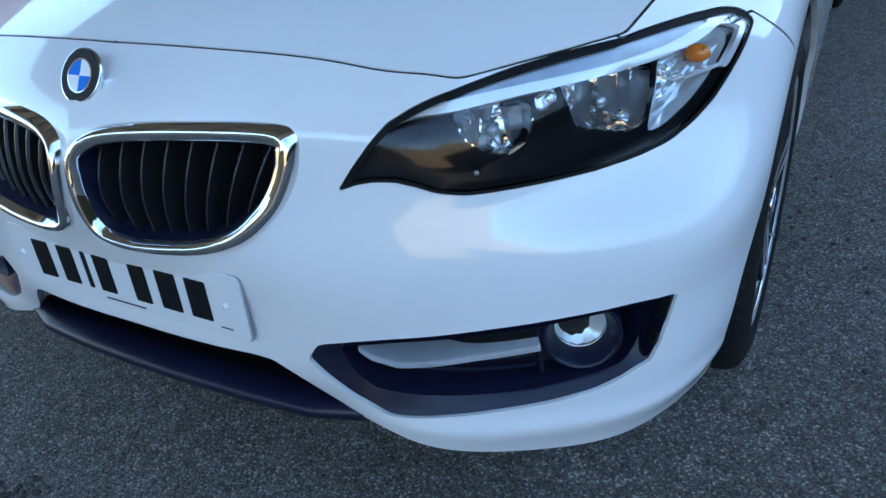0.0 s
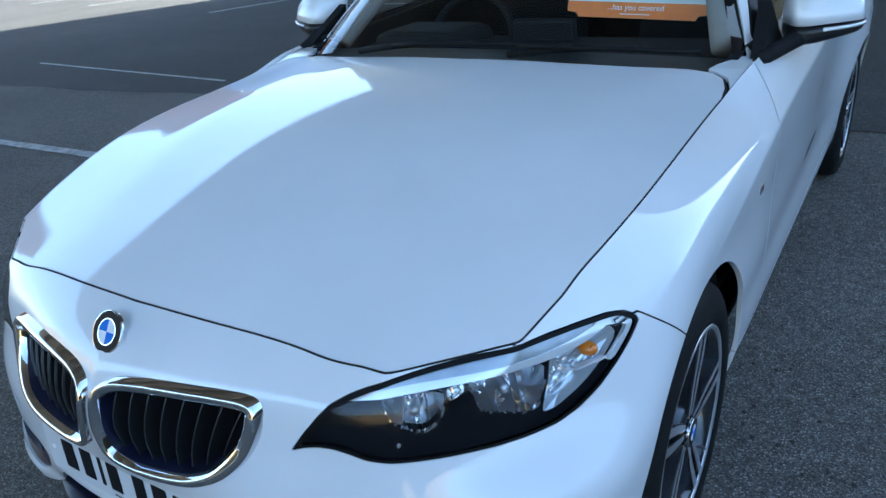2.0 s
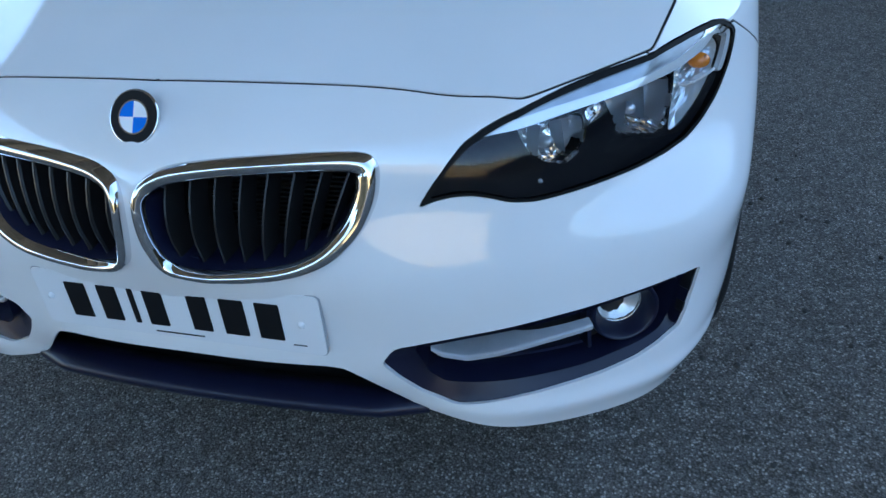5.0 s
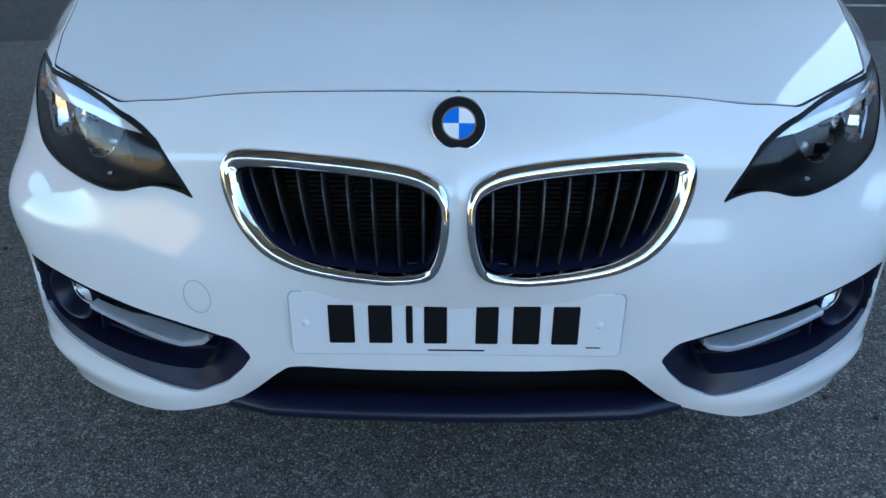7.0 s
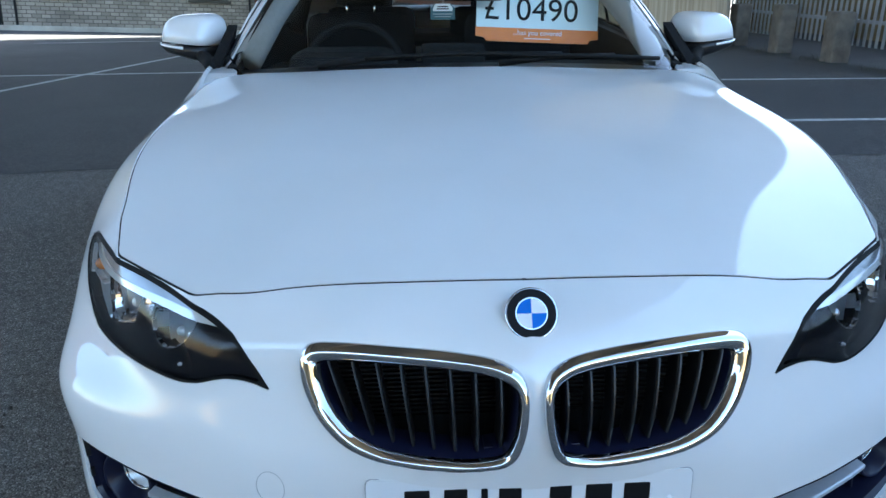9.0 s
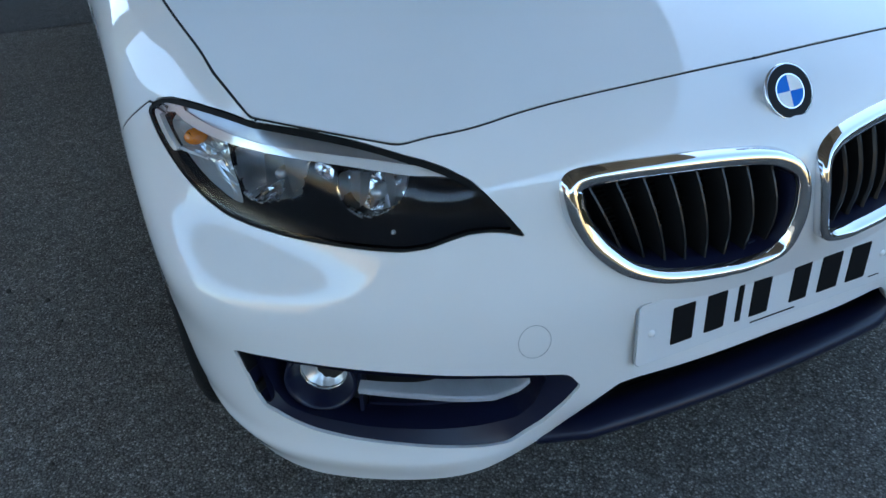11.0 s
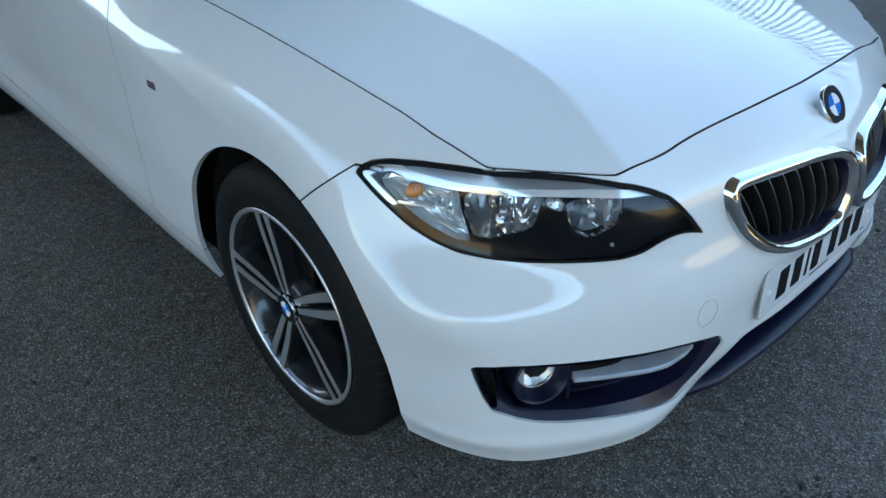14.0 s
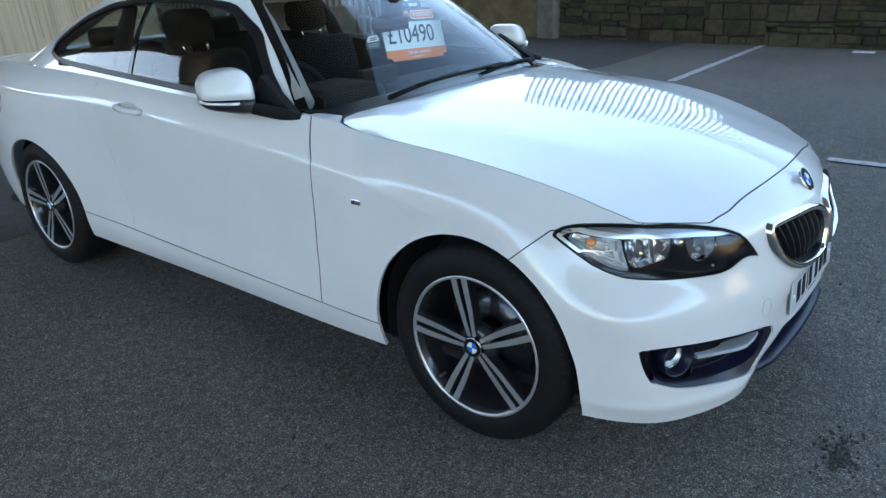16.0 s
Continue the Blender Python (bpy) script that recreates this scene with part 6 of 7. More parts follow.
def facade(name, m, x0, x1, z1, depth, mat, holes, label, roof=True):
    """A front wall with real openings (x0, x1, z0, z1), its body behind, and a roof edge. Returns the thing."""
    b = root(name, m, label=label, category="building")
    xs = sorted({x0, x1, *[h[0] for h in holes], *[h[1] for h in holes]})
    zs = sorted({-1.2, z1, *[h[2] for h in holes], *[h[3] for h in holes]})
    bm = bmesh.new()
    grid = {(i, k, s): bm.verts.new((x, 0.35 * s, z)) for i, x in enumerate(xs) for k, z in enumerate(zs) for s in (0, 1)}

    def solid(i, k):
        if not (0 <= i < len(xs) - 1 and 0 <= k < len(zs) - 1):
            return False
        cx, cz = (xs[i] + xs[i + 1]) / 2, (zs[k] + zs[k + 1]) / 2
        return not any(h[0] < cx < h[1] and h[2] < cz < h[3] for h in holes)

    for i in range(len(xs) - 1):
        for k in range(len(zs) - 1):
            if not solid(i, k):
                continue
            for s in (0, 1):
                bm.faces.new([grid[q] for q in ((i, k, s), (i + 1, k, s), (i + 1, k + 1, s), (i, k + 1, s))])
            for near, a, c in (((i - 1, k), (i, k), (i, k + 1)), ((i + 1, k), (i + 1, k), (i + 1, k + 1)), ((i, k - 1), (i, k), (i + 1, k)), ((i, k + 1), (i, k + 1), (i + 1, k + 1))):
                if not solid(*near):
                    bm.faces.new([grid[q] for q in ((*a, 0), (*c, 0), (*c, 1), (*a, 1))])
    bmesh.ops.delete(bm, geom=[v for v in bm.verts if not v.link_faces], context="VERTS")
    bmesh.ops.recalc_face_normals(bm, faces=bm.faces)
    part("wall", bm, mat, b)
    part("back_wall", boxed((x0, 0.9, -1.2), (x1, depth, z1 - 0.05)), mat, b)
    if roof:
        part("roof_edge", boxed((x0 - 0.2, -0.25, z1), (x1 + 0.2, depth, z1 + 0.25), 0.03), SILL_STONE, b)
    return b


def window(b, x0, x1, z0, z1, bars=(1, 2), sill=True, frame_mat=None, arch=False):
    w = new("window")
    w.parent = b
    w["label"] = "framed window with dark panes"
    fm = frame_mat or FRAME_W
    t = 0.07
    for lo, hi in (((x0, 0.10, z0), (x0 + t, 0.17, z1)), ((x1 - t, 0.10, z0), (x1, 0.17, z1)), ((x0 + t, 0.10, z0), (x1 - t, 0.17, z0 + t)), ((x0 + t, 0.10, z1 - t), (x1 - t, 0.17, z1))):
        part("frame_bar", boxed(lo, hi, 0.008), fm, w)
    nx_, nz_ = bars
    for i in range(1, nx_):
        x = x0 + (x1 - x0) * i / nx_
        part("glazing_bar", boxed((x - 0.025, 0.11, z0 + t), (x + 0.025, 0.16, z1 - t)), fm, w)
    for i in range(1, nz_):
        z = z0 + (z1 - z0) * i / nz_
        part("glazing_bar", boxed((x0 + t, 0.108, z - 0.025), (x1 - t, 0.158, z + 0.025)), fm, w)
    part("pane", boxed((x0 + t * 0.5, 0.135, z0 + t * 0.5), (x1 - t * 0.5, 0.145, z1 - t * 0.5)), PANE, w)
    if sill:
        part("sill", boxed((x0 - 0.12, -0.09, z0 - 0.14), (x1 + 0.12, 0.12, z0), 0.01), SILL_STONE if fm is FRAME_W else fm, w)
    if arch:
        part("lintel", prism([(x0 - 0.05, z1), (x1 + 0.05, z1), (x1 - 0.1, z1 + 0.16), ((x0 + x1) / 2, z1 + 0.2), (x0 + 0.1, z1 + 0.16)], 0.1, 0, Matrix.Translation((0, -0.02, 0))), FRAME_W, w)
    return w


# blue rendered building
BX = [(-2.75, -1.85), (1.35, 2.35), (3.4, 4.55), (5.6, 6.6)]
UX = [(-2.75, -1.75), (-0.65, 0.25), (1.35, 2.35), (3.4, 4.55), (5.6, 6.6)]
holes = [(a, b_, 0.95, 3.05) for a, b_ in BX] + [(a, b_, 4.4, 6.3) for a, b_ in UX] + [(-0.75, 0.35, 0.0, 2.1)]
blue = facade("blue_building", upright(-37.26, 34.41, 43), -4.2, 9.5, 13.0, 9, BLUEWALL, holes, "grey-blue rendered building with white windows and a shop sign")
for a, b_ in BX:
    window(blue, a, b_, 0.95, 3.05, (1, 3), True, None, True)
for a, b_ in UX:
    window(blue, a, b_, 4.4, 6.3, (1, 2))
dr = new("entrance_door")
dr.parent = blue
dr["label"] = "white double entrance door with dark glass"
for x0, x1 in ((-0.75, -0.2), (-0.2, 0.35)):
    part("door_frame", boxed((x0, 0.06, 0.0), (x0 + 0.12, 0.14, 2.1), 0.01), FRAME_W, dr)
    part("door_frame", boxed((x1 - 0.12, 0.06, 0.0), (x1, 0.14, 2.1), 0.01), FRAME_W, dr)
    part("door_frame", boxed((x0 + 0.12, 0.06, 1.95), (x1 - 0.12, 0.14, 2.1)), FRAME_W, dr)
    part("door_frame", boxed((x0 + 0.12, 0.06, 0.0), (x1 - 0.12, 0.14, 0.28)), FRAME_W, dr)
    part("pane", boxed((x0 + 0.1, 0.09, 0.26), (x1 - 0.1, 0.10, 1.97)), PANE, dr)
sg = root("shop_sign", blue.matrix_basis @ pose(-0.2, -0.08, 0), label="dark shop sign with white lettering on the blue wall", category="sign")
part("sign_panel", boxed((-1.25, 0, 2.55), (1.05, 0.07, 4.1), 0.02), SIGN_DARK, sg)
part("sign_foot", boxed((-1.25, -0.01, 2.55), (1.05, 0.0, 2.75)), SIGN_PALE, sg)
lettering("BURNLEY K9", 0.36, SIGN_WHITE, sg, Matrix.Translation((-0.1, -0.012, 3.55)))
part("print_bar", boxed((-0.6, -0.012, 3.18), (0.9, -0.002, 3.26)), SIGN_GREY, sg)
wl = root("welcome_sign", blue.matrix_basis @ pose(-0.2, -0.06, 0), label="narrow dark welcome sign over the door", category="sign")
part("sign_panel", boxed((-0.85, 0, 2.22), (0.75, 0.05, 2.48), 0.01), SIGN_DARK, wl)
lettering("Welcome", 0.24, SIGN_WHITE, wl, Matrix.Translation((-0.15, -0.01, 2.34)))
for x in (-1.15, 1.0):
    nb = root("notice_board", blue.matrix_basis @ pose(x - 0.2, -0.04, 0), label="small dark notice board beside the door", category="notice board")
    part("board", boxed((-0.16, 0, 1.15), (0.16, 0.04, 1.85), 0.01), SIGN_DARK, nb)
    for z in (1.35, 1.5, 1.65):
        part("print_bar", boxed((-0.1, -0.008, z), (0.1, 0.002, z + 0.05)), SIGN_GREY, nb)
hs = root("hanging_sign", blue.matrix_basis @ pose(2.75, -0.55, 0), label="square black sign hung from a bracket", category="sign")
part("sign_panel", boxed((-0.25, -0.02, 2.9), (0.25, 0.02, 3.7), 0.01), SIGN_DARK, hs)
part("bracket", tube([(-0.25, 0.0, 3.78), (0.45, 0.25, 3.78), (0.45, 0.55, 3.78)], 0.025, 8), BLACK, hs, "", True)
part("print_bar", boxed((-0.15, -0.03, 3.2), (0.15, -0.018, 3.4)), SIGN_WHITE, hs)
dp = root("downpipe", blue.matrix_basis @ pose(3.05, -0.10, 0), label="black rainwater pipe down the blue wall", category="downpipe")
part("pipe", tube([(0, 0, -0.2), (0, 0, 4.2), (-0.05, 0, 4.6), (-0.05, 0, 8.0)], 0.06, 8), BLACK, dp, "", True)

# red brick building beside it, with stone bands
RXS = [(-10.6, -9.6), (-8.6, -7.6), (-5.55, -4.55), (-3.6, -2.6), (-1.65, -0.65)]
holes = [(a, b_, 2.4, 3.9) for a, b_ in RXS] + [(a, b_, 5.5, 7.0) for a, b_ in RXS]
red = facade("red_brick_building", upright(-40.87, 31.24, 47), -30.0, 0.62, 15.0, 9, RED, holes, "orange-red brick building with buff stone bands")
for a, b_ in RXS:
    window(red, a, b_, 2.4, 3.9, (1, 2))
    window(red, a, b_, 5.5, 7.0, (1, 2))
for z0, z1 in ((0.0, 0.5), (0.85, 1.15), (2.05, 2.25), (3.95, 4.2), (5.1, 5.35), (7.05, 7.3)):
    part("stone_band", boxed((-30.0, -0.05, z0), (0.62, 0.0, z1), 0.01), SILL_STONE, red, "buff stone band")
for k in range(30):
    part("quoin", boxed((-6.5 + (0.1 if k % 2 else 0), -0.06, 0.5 * k - 0.6), (-6.1 - (0.1 if k % 2 else 0) + 0.15, 0.0, 0.5 * k - 0.12), 0.02), SILL_STONE, red)

# dark stone workshop
holes = [(-8.2, -4.2, 0.0, 3.3), (-2.3, -0.75, 1.6, 3.5), (4.6, 6.6, 1.7, 3.4), (-7.4, -4.9, 4.5, 6.0)]
shop = facade("stone_workshop", upright(-15.54, 39.16, 24), -8.8, 8.0, 7.6, 9, STONE, holes, "dark coursed-stone workshop with an open cart entrance")
window(shop, -2.3, -0.75, 1.6, 3.5, (4, 2), True, BLACK)
window(shop, 4.6, 6.6, 1.7, 3.4, (5, 2), True, BLACK)
window(shop, -7.4, -4.9, 4.5, 6.0, (3, 2))
part("entrance_shade", boxed((-8.2, 0.86, -0.5), (-4.2, 0.9, 3.3)), GAP, shop)
part("entrance_beam", boxed((-8.6, -0.25, 3.3), (-3.9, 0.02, 3.75), 0.03), BLACK, shop, "dark timber beam")
part("brick_panel", boxed((-8.8, -0.03, 3.9), (-4.0, 0.0, 7.0)), DARK_RED, shop, "brick panel over the entrance")
part("blocked_window", boxed((1.2, -0.03, 2.15), (3.0, 0.02, 3.15), 0.01), SILL_STONE, shop, "blocked window")
GOLD = material("gilt_letters", (0.45, 0.38, 0.26), 0.5)
lettering("BURNLEY GATES & RAILINGS", 0.62, GOLD, shop, Matrix.Translation((1.0, -0.04, 4.35)))
part("number_bar", boxed((-0.2, -0.03, 3.50), (3.6, 0.0, 3.78), 0.01), GOLD, shop, "row of gilt characters")
for x in (-3.6, 7.7):
    part("downpipe", tube([(x, -0.1, -0.3), (x, -0.1, 7.4)], 0.06, 8), BLACK, shop, "", True)
part("wall_lamp", boxed((7.0, -0.5, 3.7), (7.5, -0.05, 3.9), 0.04), SILL_STONE, shop)

# red brick terrace at the right
holes = [(-6.6, -5.2, 2.4, 4.2), (-1.6, 0.75, 1.2, 3.1), (1.7, 3.2, 0.0, 2.1), (3.8, 8.0, 2.1, 4.2), (-1.6, 0.7, 4.6, 6.2)]
ter = facade("brick_terrace", upright(-3.57, 45.76, 8), -7.3, 11.0, 7.8, 9, DARK_RED, holes, "old red brick terrace with boarded shop front and white door")
window(ter, -6.6, -5.2, 2.4, 4.2, (1, 2))
window(ter, -1.6, 0.75, 1.2, 3.1, (2, 2))
window(ter, -1.6, 0.7, 4.6, 6.2, (2, 2))
window(ter, 3.8, 8.0, 2.1, 4.2, (3, 1), False, BLACK)
dd = new("panel_door")
dd.parent = ter
dd["label"] = "white panelled door with a grey fanlight board"
part("door_leaf", boxed((1.75, 0.08, 0.0), (3.15, 0.16, 2.1), 0.01), FRAME_W, dd)
part("fanlight_board", boxed((1.7, -0.03, 2.1), (3.2, 0.05, 3.1), 0.01), SIGN_GREY, dd)
part("rendered_panel", boxed((-2.2, -0.04, -0.6), (1.2, 0.0, 1.0), 0.01), SILL_STONE, ter, "buff rendered panel below the window")
part("downpipe", tube([(-4.0, -0.1, -0.3), (-4.0, -0.1, 7.6)], 0.07, 8), SILL_STONE, ter, "", True)
part("lintel", boxed((-1.9, -0.04, 3.1), (1.05, 0.0, 3.4), 0.01), SILL_STONE, ter)

# pavement in front of the far buildings
for nm, m, x0, x1 in (("pavement_1", upright(-37.26, 34.41, 43), -20, 10), ("pavement_2", upright(-15.54, 39.16, 24), -12, 10), ("pavement_3", upright(-3.57, 45.76, 8), -8, 14)):
    pv = part("pavement", boxed((x0, -2.0, -0.6), (x1, 0.0, 0.10), 0.02), CONCRETE, None)
    pv.name = nm
    pv.matrix_basis = m
    tagged(pv, "grey concrete pavement with a raised kerb", "pavement", kind="structure")


# ---- parked cars far off ----
def far_car(name, m, col, label, length=4.55, estate=True):
    """A parked car with cut wheel arches, a narrower cabin and dark glass; its nose at local -x."""
    v = root(name, m, label=label, category="car")
    paint = mottled(material(name + "_paint", col, 0.3, 0.0, coat=0.5), 3, tuple(c * 0.9 for c in col), tuple(min(c * 1.1, 1) for c in col))
    L, w_ = length / 2, 0.86
    wheels = (-L + 0.86, L - 0.84)
    low = [(-L + 0.06, 0.26), (-L, 0.42), (-L + 0.02, 0.60), (-L + 0.22, 0.74), (-L + 1.15, 0.92), (-L + 1.4, 0.95), (L - 0.35, 0.98), (L - 0.04, 0.90), (L, 0.62), (L - 0.06, 0.28)]
    for wx in wheels[::-1]:
        low += [(wx + 0.36 * math.cos(radians(a)), 0.31 + 0.36 * math.sin(radians(a))) for a in range(-5, 186, 19)]
    bm = prism(low, 2 * w_, 0.0, Matrix.Translation((0, -w_, 0)))
    for vv in bm.verts:
        vv.co.y *= 1 - 0.10 * max(vv.co.z - 0.6, 0) / 0.35 - 0.10 * max(abs(vv.co.x) - L + 0.5, 0) / 0.5
    part("body", bm, paint, v)
    back = L - 0.30 if estate else L - 0.18
    cabin = [(-L + 1.15, 0.91), (-L + 1.92, 1.36), (-L + 2.3, 1.45), (back - 0.75, 1.44), (back - 0.35, 1.38), (back, 0.96)]
    narrow = lambda z: 0.775 - 0.32 * (z - 0.92)
    bm = prism(cabin, 1.56, 0.0, Matrix.Translation((0, -0.78, 0)))
    for vv in bm.verts:
        vv.co.y = math.copysign(narrow(vv.co.z), vv.co.y)
    part("cabin", bm, paint, v)
    posts = [-L + 1.42, -L + 2.32, L - 1.32, back - 0.16]
    for sy in (-1, 1):
        for x0, x1, k in zip(posts[:-1], posts[1:], range(3)):
            lo_, hi_ = 0.97, 1.37
            cut0 = 0.52 if k == 0 else 0.0
            cut1 = -0.30 if k == 2 else 0.0
            tri = bmesh.new()
            tri.faces.new([tri.verts.new((x, sy * (narrow(z) + 0.006), z)) for x, z in ((x0 + 0.03, lo_), (x1 - 0.03, lo_), (x1 - 0.03 + cut1, hi_), (x0 + 0.03 + cut0, hi_))])
            bmesh.ops.recalc_face_normals(tri, faces=tri.faces)
            bmesh.ops.solidify(tri, geom=tri.faces[:], thickness=0.01)
            part("side_window", tri, PANE, v, "dark side glass")
        part("roof_rail", tube([(-L + 2.2, sy * 0.58, 1.45), (-L + 2.4, sy * 0.58, 1.49), (back - 0.9, sy * 0.58, 1.47), (back - 0.7, sy * 0.58, 1.43)], 0.015, 6), BLACK, v)
        part("door_mirror", boxed((-L + 1.42, sy * 0.80, 0.97), (-L + 1.58, sy * 0.98, 1.09), 0.03), paint, v)
        part("headlight", boxed((-L + 0.01, sy * 0.50, 0.58), (-L + 0.28, sy * 0.80, 0.71), 0.03), SILVER, v)
        part("tail_light", boxed((L - 0.14, sy * 0.52, 0.74), (L + 0.005, sy * 0.80, 0.93), 0.03), LAMP_RED, v)
        for wx in wheels:
            ty = lathe([(-0.20, 0.2), (-0.02, 0.21), (0.0, 0.28), (-0.02, 0.315), (-0.20, 0.315)], 24, "y")
            wh = lathe([(-0.03, 0.05), (-0.012, 0.06), (-0.012, 0.16), (-0.004, 0.205), (-0.03, 0.215)], 20, "y")
            for b_, mt, nm in ((wh, SILVER, "wheel_rim"), (ty, RUBBER, "tyre")):
                for vv in b_.verts:
                    vv.co.y *= sy
                bmesh.ops.translate(b_, vec=(wx, sy * 0.85, 0.315), verts=b_.verts)
                bmesh.ops.recalc_face_normals(b_, faces=b_.faces)
                part(nm, b_, mt, v, "", True)
    for x0, x1, z0, z1, nm in ((-L + 1.2, -L + 1.86, 0.945, 1.33, "windscreen"), (back - 0.04, back - 0.32, 1.01, 1.34, "rear_window")):
        tri = bmesh.new()
        push = (-0.02 if x1 > x0 else 0.02)
        tri.faces.new([tri.verts.new(p) for p in ((x0 + push, -0.68, z0), (x0 + push, 0.68, z0), (x1 + push, 0.56, z1), (x1 + push, -0.56, z1))])
        bmesh.ops.solidify(tri, geom=tri.faces[:], thickness=0.008)
        part(nm, tri, PANE, v, "dark glass")
    part("underbody", boxed((-L + 0.25, -0.62, 0.18), (L - 0.25, 0.62, 0.62)), GAP, v)
    part("plate_bar", boxed((L - 0.03, -0.25, 0.55), (L + 0.012, 0.25, 0.66)), SIGN_PALE, v)
    return v


LAMP_RED = material("lamp_red", (0.35, 0.02, 0.02), 0.2)
far_car("estate_car", upright(-0.99, 36.68, 4), (0.012, 0.012, 0.014), "black estate car parked along the brick terrace")
far_car("estate_car", upright(-39.22, 29.50, 45), (0.11, 0.13, 0.16), "grey estate car parked by the blue building", 4.6)
far_car("hatchback", upright(-41.81, 26.76, 225), (0.015, 0.016, 0.022), "dark hatchback parked before the brick building", 4.1, False)

GALV = mottled(material("galvanised_steel", (0.45, 0.46, 0.47), 0.45, 0.7), 6, (0.36, 0.37, 0.39), (0.50, 0.51, 0.52))
lp = root("street_lamp", upright(-36.32, 28.50), label="tall grey steel street lamp column", category="street lamp")
part("pole", tube([(0, 0, -0.5), (0, 0, 1.2), (0, 0, 1.25), (0, 0, 8.0)], [0.11, 0.11, 0.075, 0.06], 12), GALV, lp, "", True)
part("lamp_arm", tube([(0, 0, 8.0), (0.25, -0.25, 8.3), (0.9, -0.9, 8.4)], 0.04, 8), GALV, lp, "", True)
part("lamp_head", boxed((0.7, -1.3, 8.33), (1.2, -0.8, 8.45), 0.04), GALV, lp)
bn = root("grit_bin", upright(-39.74, 27.71, 45), label="small pale blue bin on the pavement", category="bin")
part("bin_body", boxed((-0.28, -0.28, 0), (0.28, 0.28, 0.75), 0.04), SIGN_PALE, bn)
part("bin_lid", boxed((-0.31, -0.31, 0.75), (0.31, 0.31, 0.9), 0.05), SIGN_BLUE, bn)

# ---- palisade fence and its stone posts ----
fence = root("palisade_fence", SLOPE, label="grey steel palisade fence between stone posts", category="fence")
FPOST = mottled(material("post_stone", (0.16, 0.14, 0.12), 0.9), 5, (0.10, 0.09, 0.08), (0.22, 0.19, 0.16), bump=0.4, bump_scale=18)
pale = bmesh.new()
for lo, hi in (((-0.034, -0.004, 0.25), (0.034, 0.004, 2.25)),):
    box(pale, lo, hi)
tip = [pale.verts.new(p) for p in ((-0.034, -0.004, 2.25), (0.034, -0.004, 2.25), (0, -0.004, 2.40), (-0.034, 0.004, 2.25), (0.034, 0.004, 2.25), (0, 0.004, 2.40))]
for f in ((0, 1, 2), (3, 5, 4), (0, 2, 5, 3), (1, 4, 5, 2)):
    pale.faces.new([tip[i] for i in f])
pale_me = bpy.data.meshes.new("pale")
pale.to_mesh(pale_me)
pale.free()
pale_me.materials.append(GALV)
for k in range(95):
    y = 6.95 + 0.155 * k
    ob = new("pale", pale_me)
    ob.parent = fence
    ob.matrix_basis = pose(6.85, y, float(ground_z(6.85, y)), 0, 0, 90)
for k in range(110):
    ob = new("pale", pale_me)
    ob.parent = fence
    ob.matrix_basis = pose(10.28, -10.0 + 0.155 * k, 2.45, 0, 0, 90)
for z in (2.95, 4.3):
    part("rail", boxed((10.30, -10.1, z), (10.35, 6.9, z + 0.05)), GALV, fence, "steel fence rail")
for z in (0.55, 1.95):
    part("rail", boxed((6.87, 6.8, z), (6.92, 21.8, z + 0.05)), GALV, fence, "steel fence rail")
for k in range(9):
    y = 7.0 + 1.75 * k
    part("stone_post", boxed((6.45, y - 0.17, -0.5), (6.75, y + 0.17, 0.72 + 0.05 * (k % 2)), 0.03), FPOST, fence, "dark stone post")
weeds = bmesh.new()
rng = random.Random(4)
for _ in range(700):
    x, y = rng.choice((rng.uniform(6.2, 6.9), rng.uniform(9.6, 9.95))), 0
    y = rng.uniform(6.8, 20) if x < 8 else rng.uniform(-4, 6.6)
    a, h_ = rng.uniform(0, 6.28), rng.uniform(0.03, 0.12)
    z = float(ground_z(x, y))
    p = [weeds.verts.new(q) for q in ((x, y, z), (x + 0.008 * math.cos(a), y + 0.008 * math.sin(a), z), (x + 0.04 * math.cos(a + 1), y + 0.04 * math.sin(a + 1), z + h_))]
    weeds.faces.new(p)
MOSS = mottled(material("weed_green", (0.07, 0.09, 0.03), 0.8), 20, (0.05, 0.07, 0.02), (0.10, 0.11, 0.04))
wd = part("weeds", weeds, MOSS, None)
wd.matrix_basis = SLOPE
tagged(wd, "thin weeds along the foot of wall and fence", "weeds", kind="stuff")

# ---- plain walls that close the place behind the camera ----
EARTH = mottled(material("brown_bank", (0.24, 0.17, 0.09), 0.95), 0.8, (0.14, 0.10, 0.05), (0.34, 0.25, 0.13), bump=0.5, bump_scale=6)
bank = bmesh.new()
gxs = [bank.verts.new((-70 + 3 * i, -17 - 0.02 * abs(-70 + 3 * i) + 1.2 * math.sin(i * 1.7), -1.5)) for i in range(48)]
tops = [bank.verts.new((v.co.x, v.co.y - 8, 5.2 - 0.04 * v.co.x + 1.1 * math.sin(i * 0.9) + 0.6 * math.sin(i * 2.3))) for i, v in enumerate(gxs)]
for i in range(47):
    bank.faces.new((gxs[i], gxs[i + 1], tops[i + 1], tops[i]))
bk = part("bank", bank, EARTH, None, "", True)
bk.name = "backdrop"
tagged(bk, "brown winter bank beyond the car park", "bank", kind="structure")

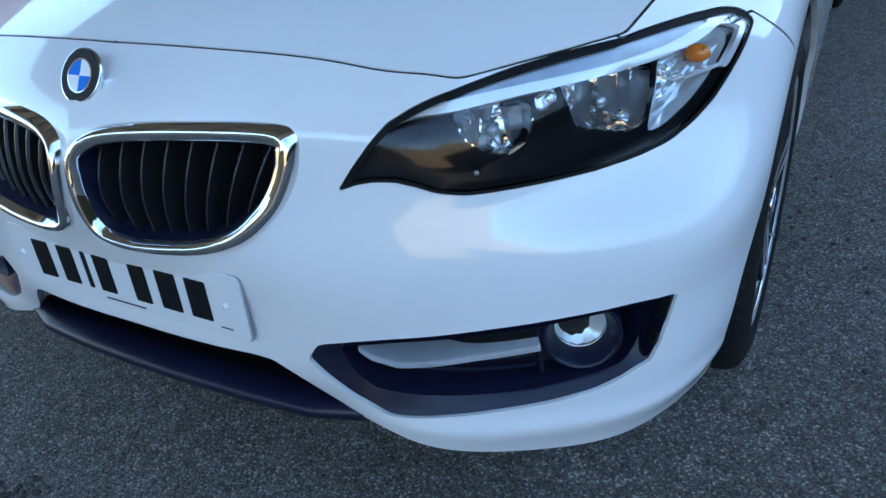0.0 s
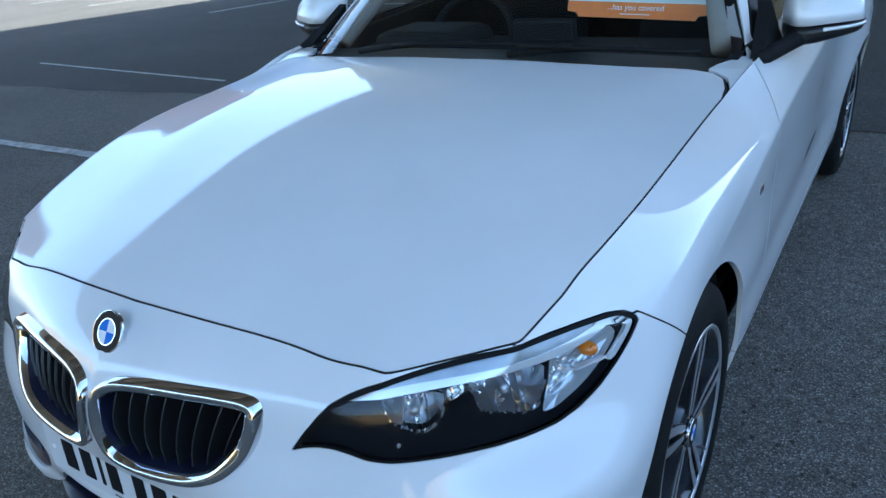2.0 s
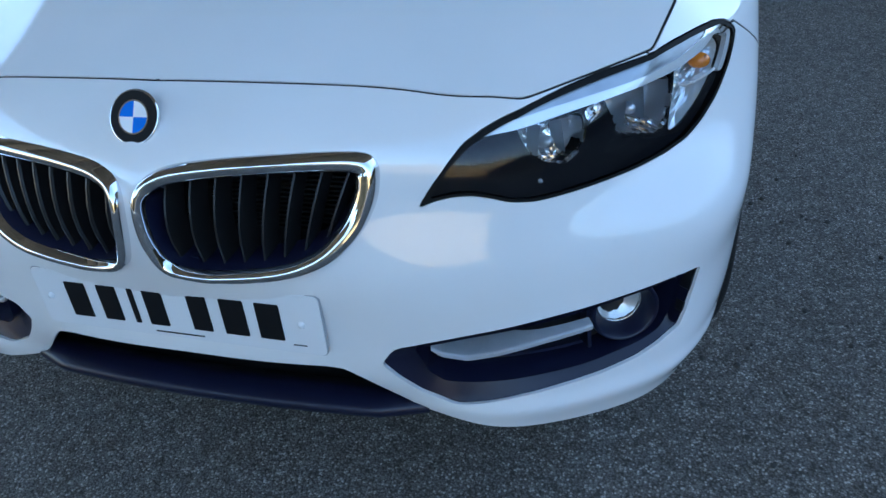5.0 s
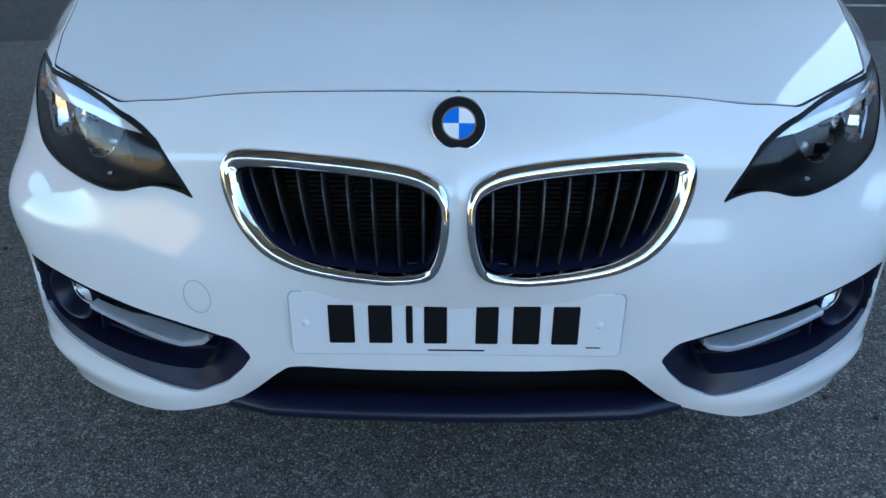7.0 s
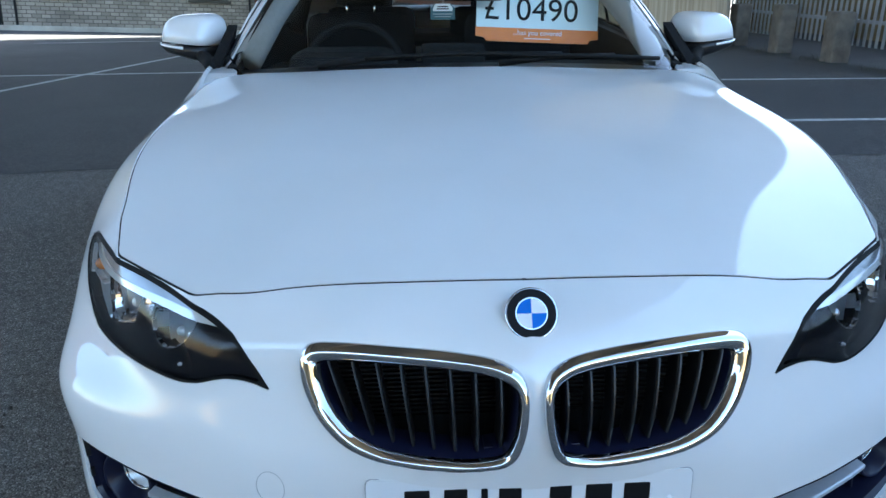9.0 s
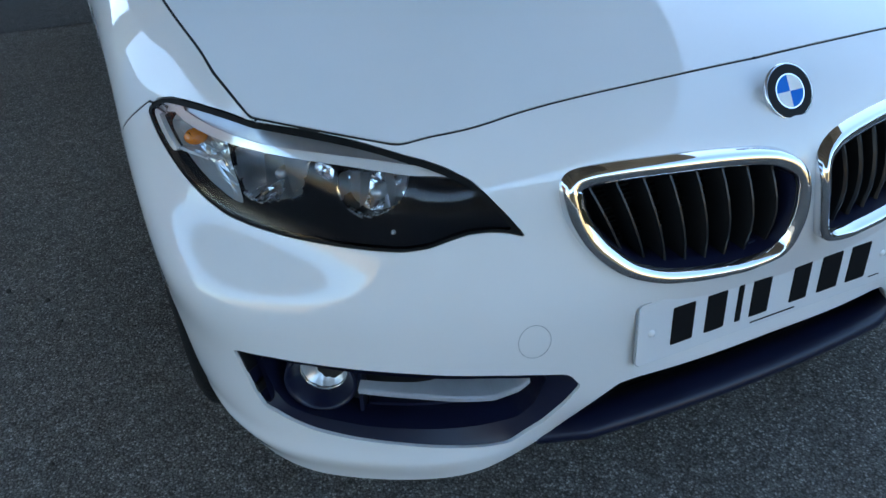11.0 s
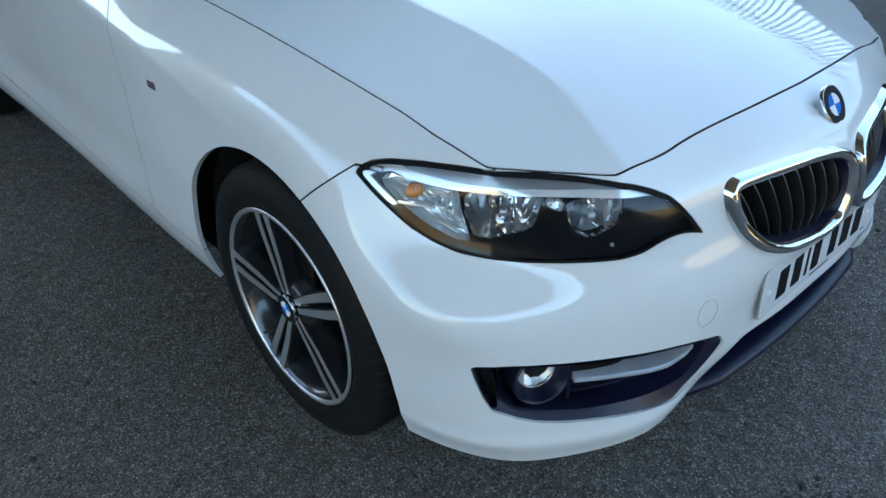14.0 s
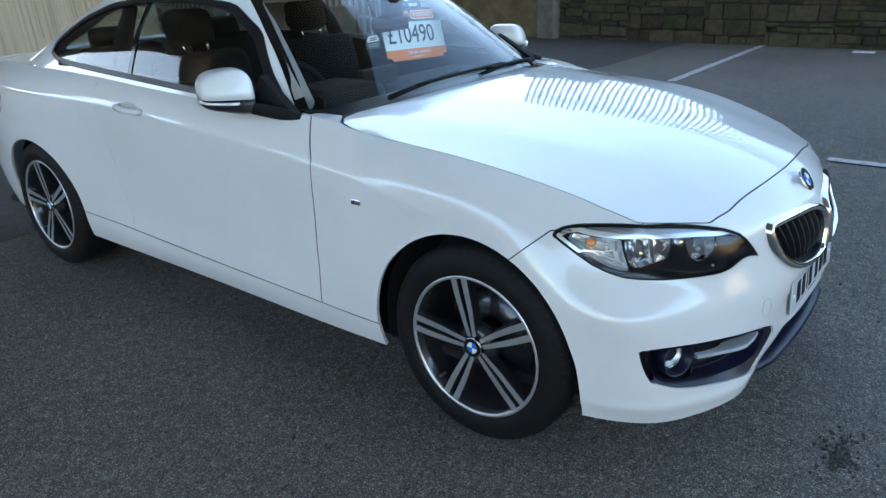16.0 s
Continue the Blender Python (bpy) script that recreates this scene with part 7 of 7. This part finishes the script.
# ---- stone boundary wall, stone by stone ----
wall = root("wall_east", SLOPE, label="old dark coursed-stone boundary wall", category="wall", kind="structure")
STONES = material("wall_stones", (0.2, 0.17, 0.13), 0.92)
sb = STONES.node_tree.nodes["Principled BSDF"]
at_s = coords(STONES)
inf = node(STONES, "ShaderNodeObjectInfo")
tone = ramp(STONES, inf.outputs["Random"], (0.0, (0.032, 0.027, 0.02)), (0.35, (0.062, 0.05, 0.035)), (0.7, (0.095, 0.075, 0.05)), (1.0, (0.045, 0.052, 0.022)))
ns = node(STONES, "ShaderNodeTexNoise", Scale=9.0, Detail=7.0, Roughness=0.7)
wire(STONES, at_s, ns.inputs["Vector"])
mxs = node(STONES, "ShaderNodeMix")
mxs.data_type, mxs.blend_type = "RGBA", "MULTIPLY"
mxs.inputs["Factor"].default_value = 1.0
wire(STONES, tone, mxs.inputs["A"])
wire(STONES, ramp(STONES, ns.outputs["Fac"], (0.3, (0.45, 0.45, 0.45)), (0.7, (1.35, 1.3, 1.2))), mxs.inputs["B"])
wire(STONES, mxs.outputs["Result"], sb.inputs["Base Color"])
bps = node(STONES, "ShaderNodeBump", Strength=0.7, Distance=0.03)
wire(STONES, ns.outputs["Fac"], bps.inputs["Height"])
wire(STONES, bps.outputs[0], sb.inputs["Normal"])
part("wall_core", boxed((10.03, -40, -0.4), (10.5, 6.9, 2.75)), material("wall_mortar", (0.05, 0.042, 0.033), 0.95), wall)


def rough_stone(lo, hi, r_):
    bm = boxed(lo, hi, 0.022)
    cy_, cz_ = (lo[1] + hi[1]) / 2, (lo[2] + hi[2]) / 2
    a, b_ = r_.uniform(-0.16, 0.16), r_.uniform(-0.05, 0.05)
    for v in bm.verts:
        v.co.z += a * (v.co.y - cy_) * 0.35
        v.co.y += b_ * (v.co.z - cz_) * 2 + r_.uniform(-0.008, 0.008)
        v.co.x += r_.uniform(-0.008, 0.006)
    return bm


rng = random.Random(21)
far_stones, run = bmesh.new(), -14.0
while run < 6.5:
    end = min(run + rng.uniform(0.7, 1.5), 6.55)
    z = -0.06
    while z < 2.7:
        h_ = rng.choice((0.08, 0.11, 0.14, 0.18, 0.25))
        y = run
        while y < end - 0.02:
            l_ = rng.uniform(0.14, 0.52)
            stop = end + rng.uniform(-0.05, 0.05) if y + l_ > end - 0.12 else y + l_
            lo, hi = (10.0 - rng.uniform(0.0, 0.06), y + 0.008, z + 0.007), (10.1, stop - 0.008, z + h_ - 0.007)
            if z < 1.25 and y > -1.5:
                part("stone", rough_stone(lo, hi, rng), STONES, wall)
            else:
                c = [far_stones.verts.new((lo[0], yy, zz)) for yy, zz in ((lo[1], lo[2]), (hi[1], lo[2]), (hi[1], hi[2]), (lo[1], hi[2]))]
                d = [far_stones.verts.new((10.06, v.co.y, v.co.z)) for v in c]
                far_stones.faces.new(c[::-1])
                for i in range(4):
                    far_stones.faces.new((c[i], c[(i + 1) % 4], d[(i + 1) % 4], d[i]))
            y = stop
        z += h_
    run = end
bmesh.ops.recalc_face_normals(far_stones, faces=far_stones.faces)
tagged(part("far_stones", far_stones, STONES, wall), kind="stuff")
part("gate_pier", boxed((9.80, 6.55, -0.3), (10.5, 6.95, 2.9), 0.04), FPOST, wall, "tall stone gate pier")
YELLOW = mottled(material("buff_stone", (0.22, 0.17, 0.09), 0.9), 3, (0.10, 0.08, 0.045), (0.26, 0.20, 0.11), bump=0.4, bump_scale=15)
part("buff_wall", boxed((10.0, 6.95, -0.3), (10.4, 22, 2.6), 0.02), YELLOW, wall, "buff stone wall beyond the pier")
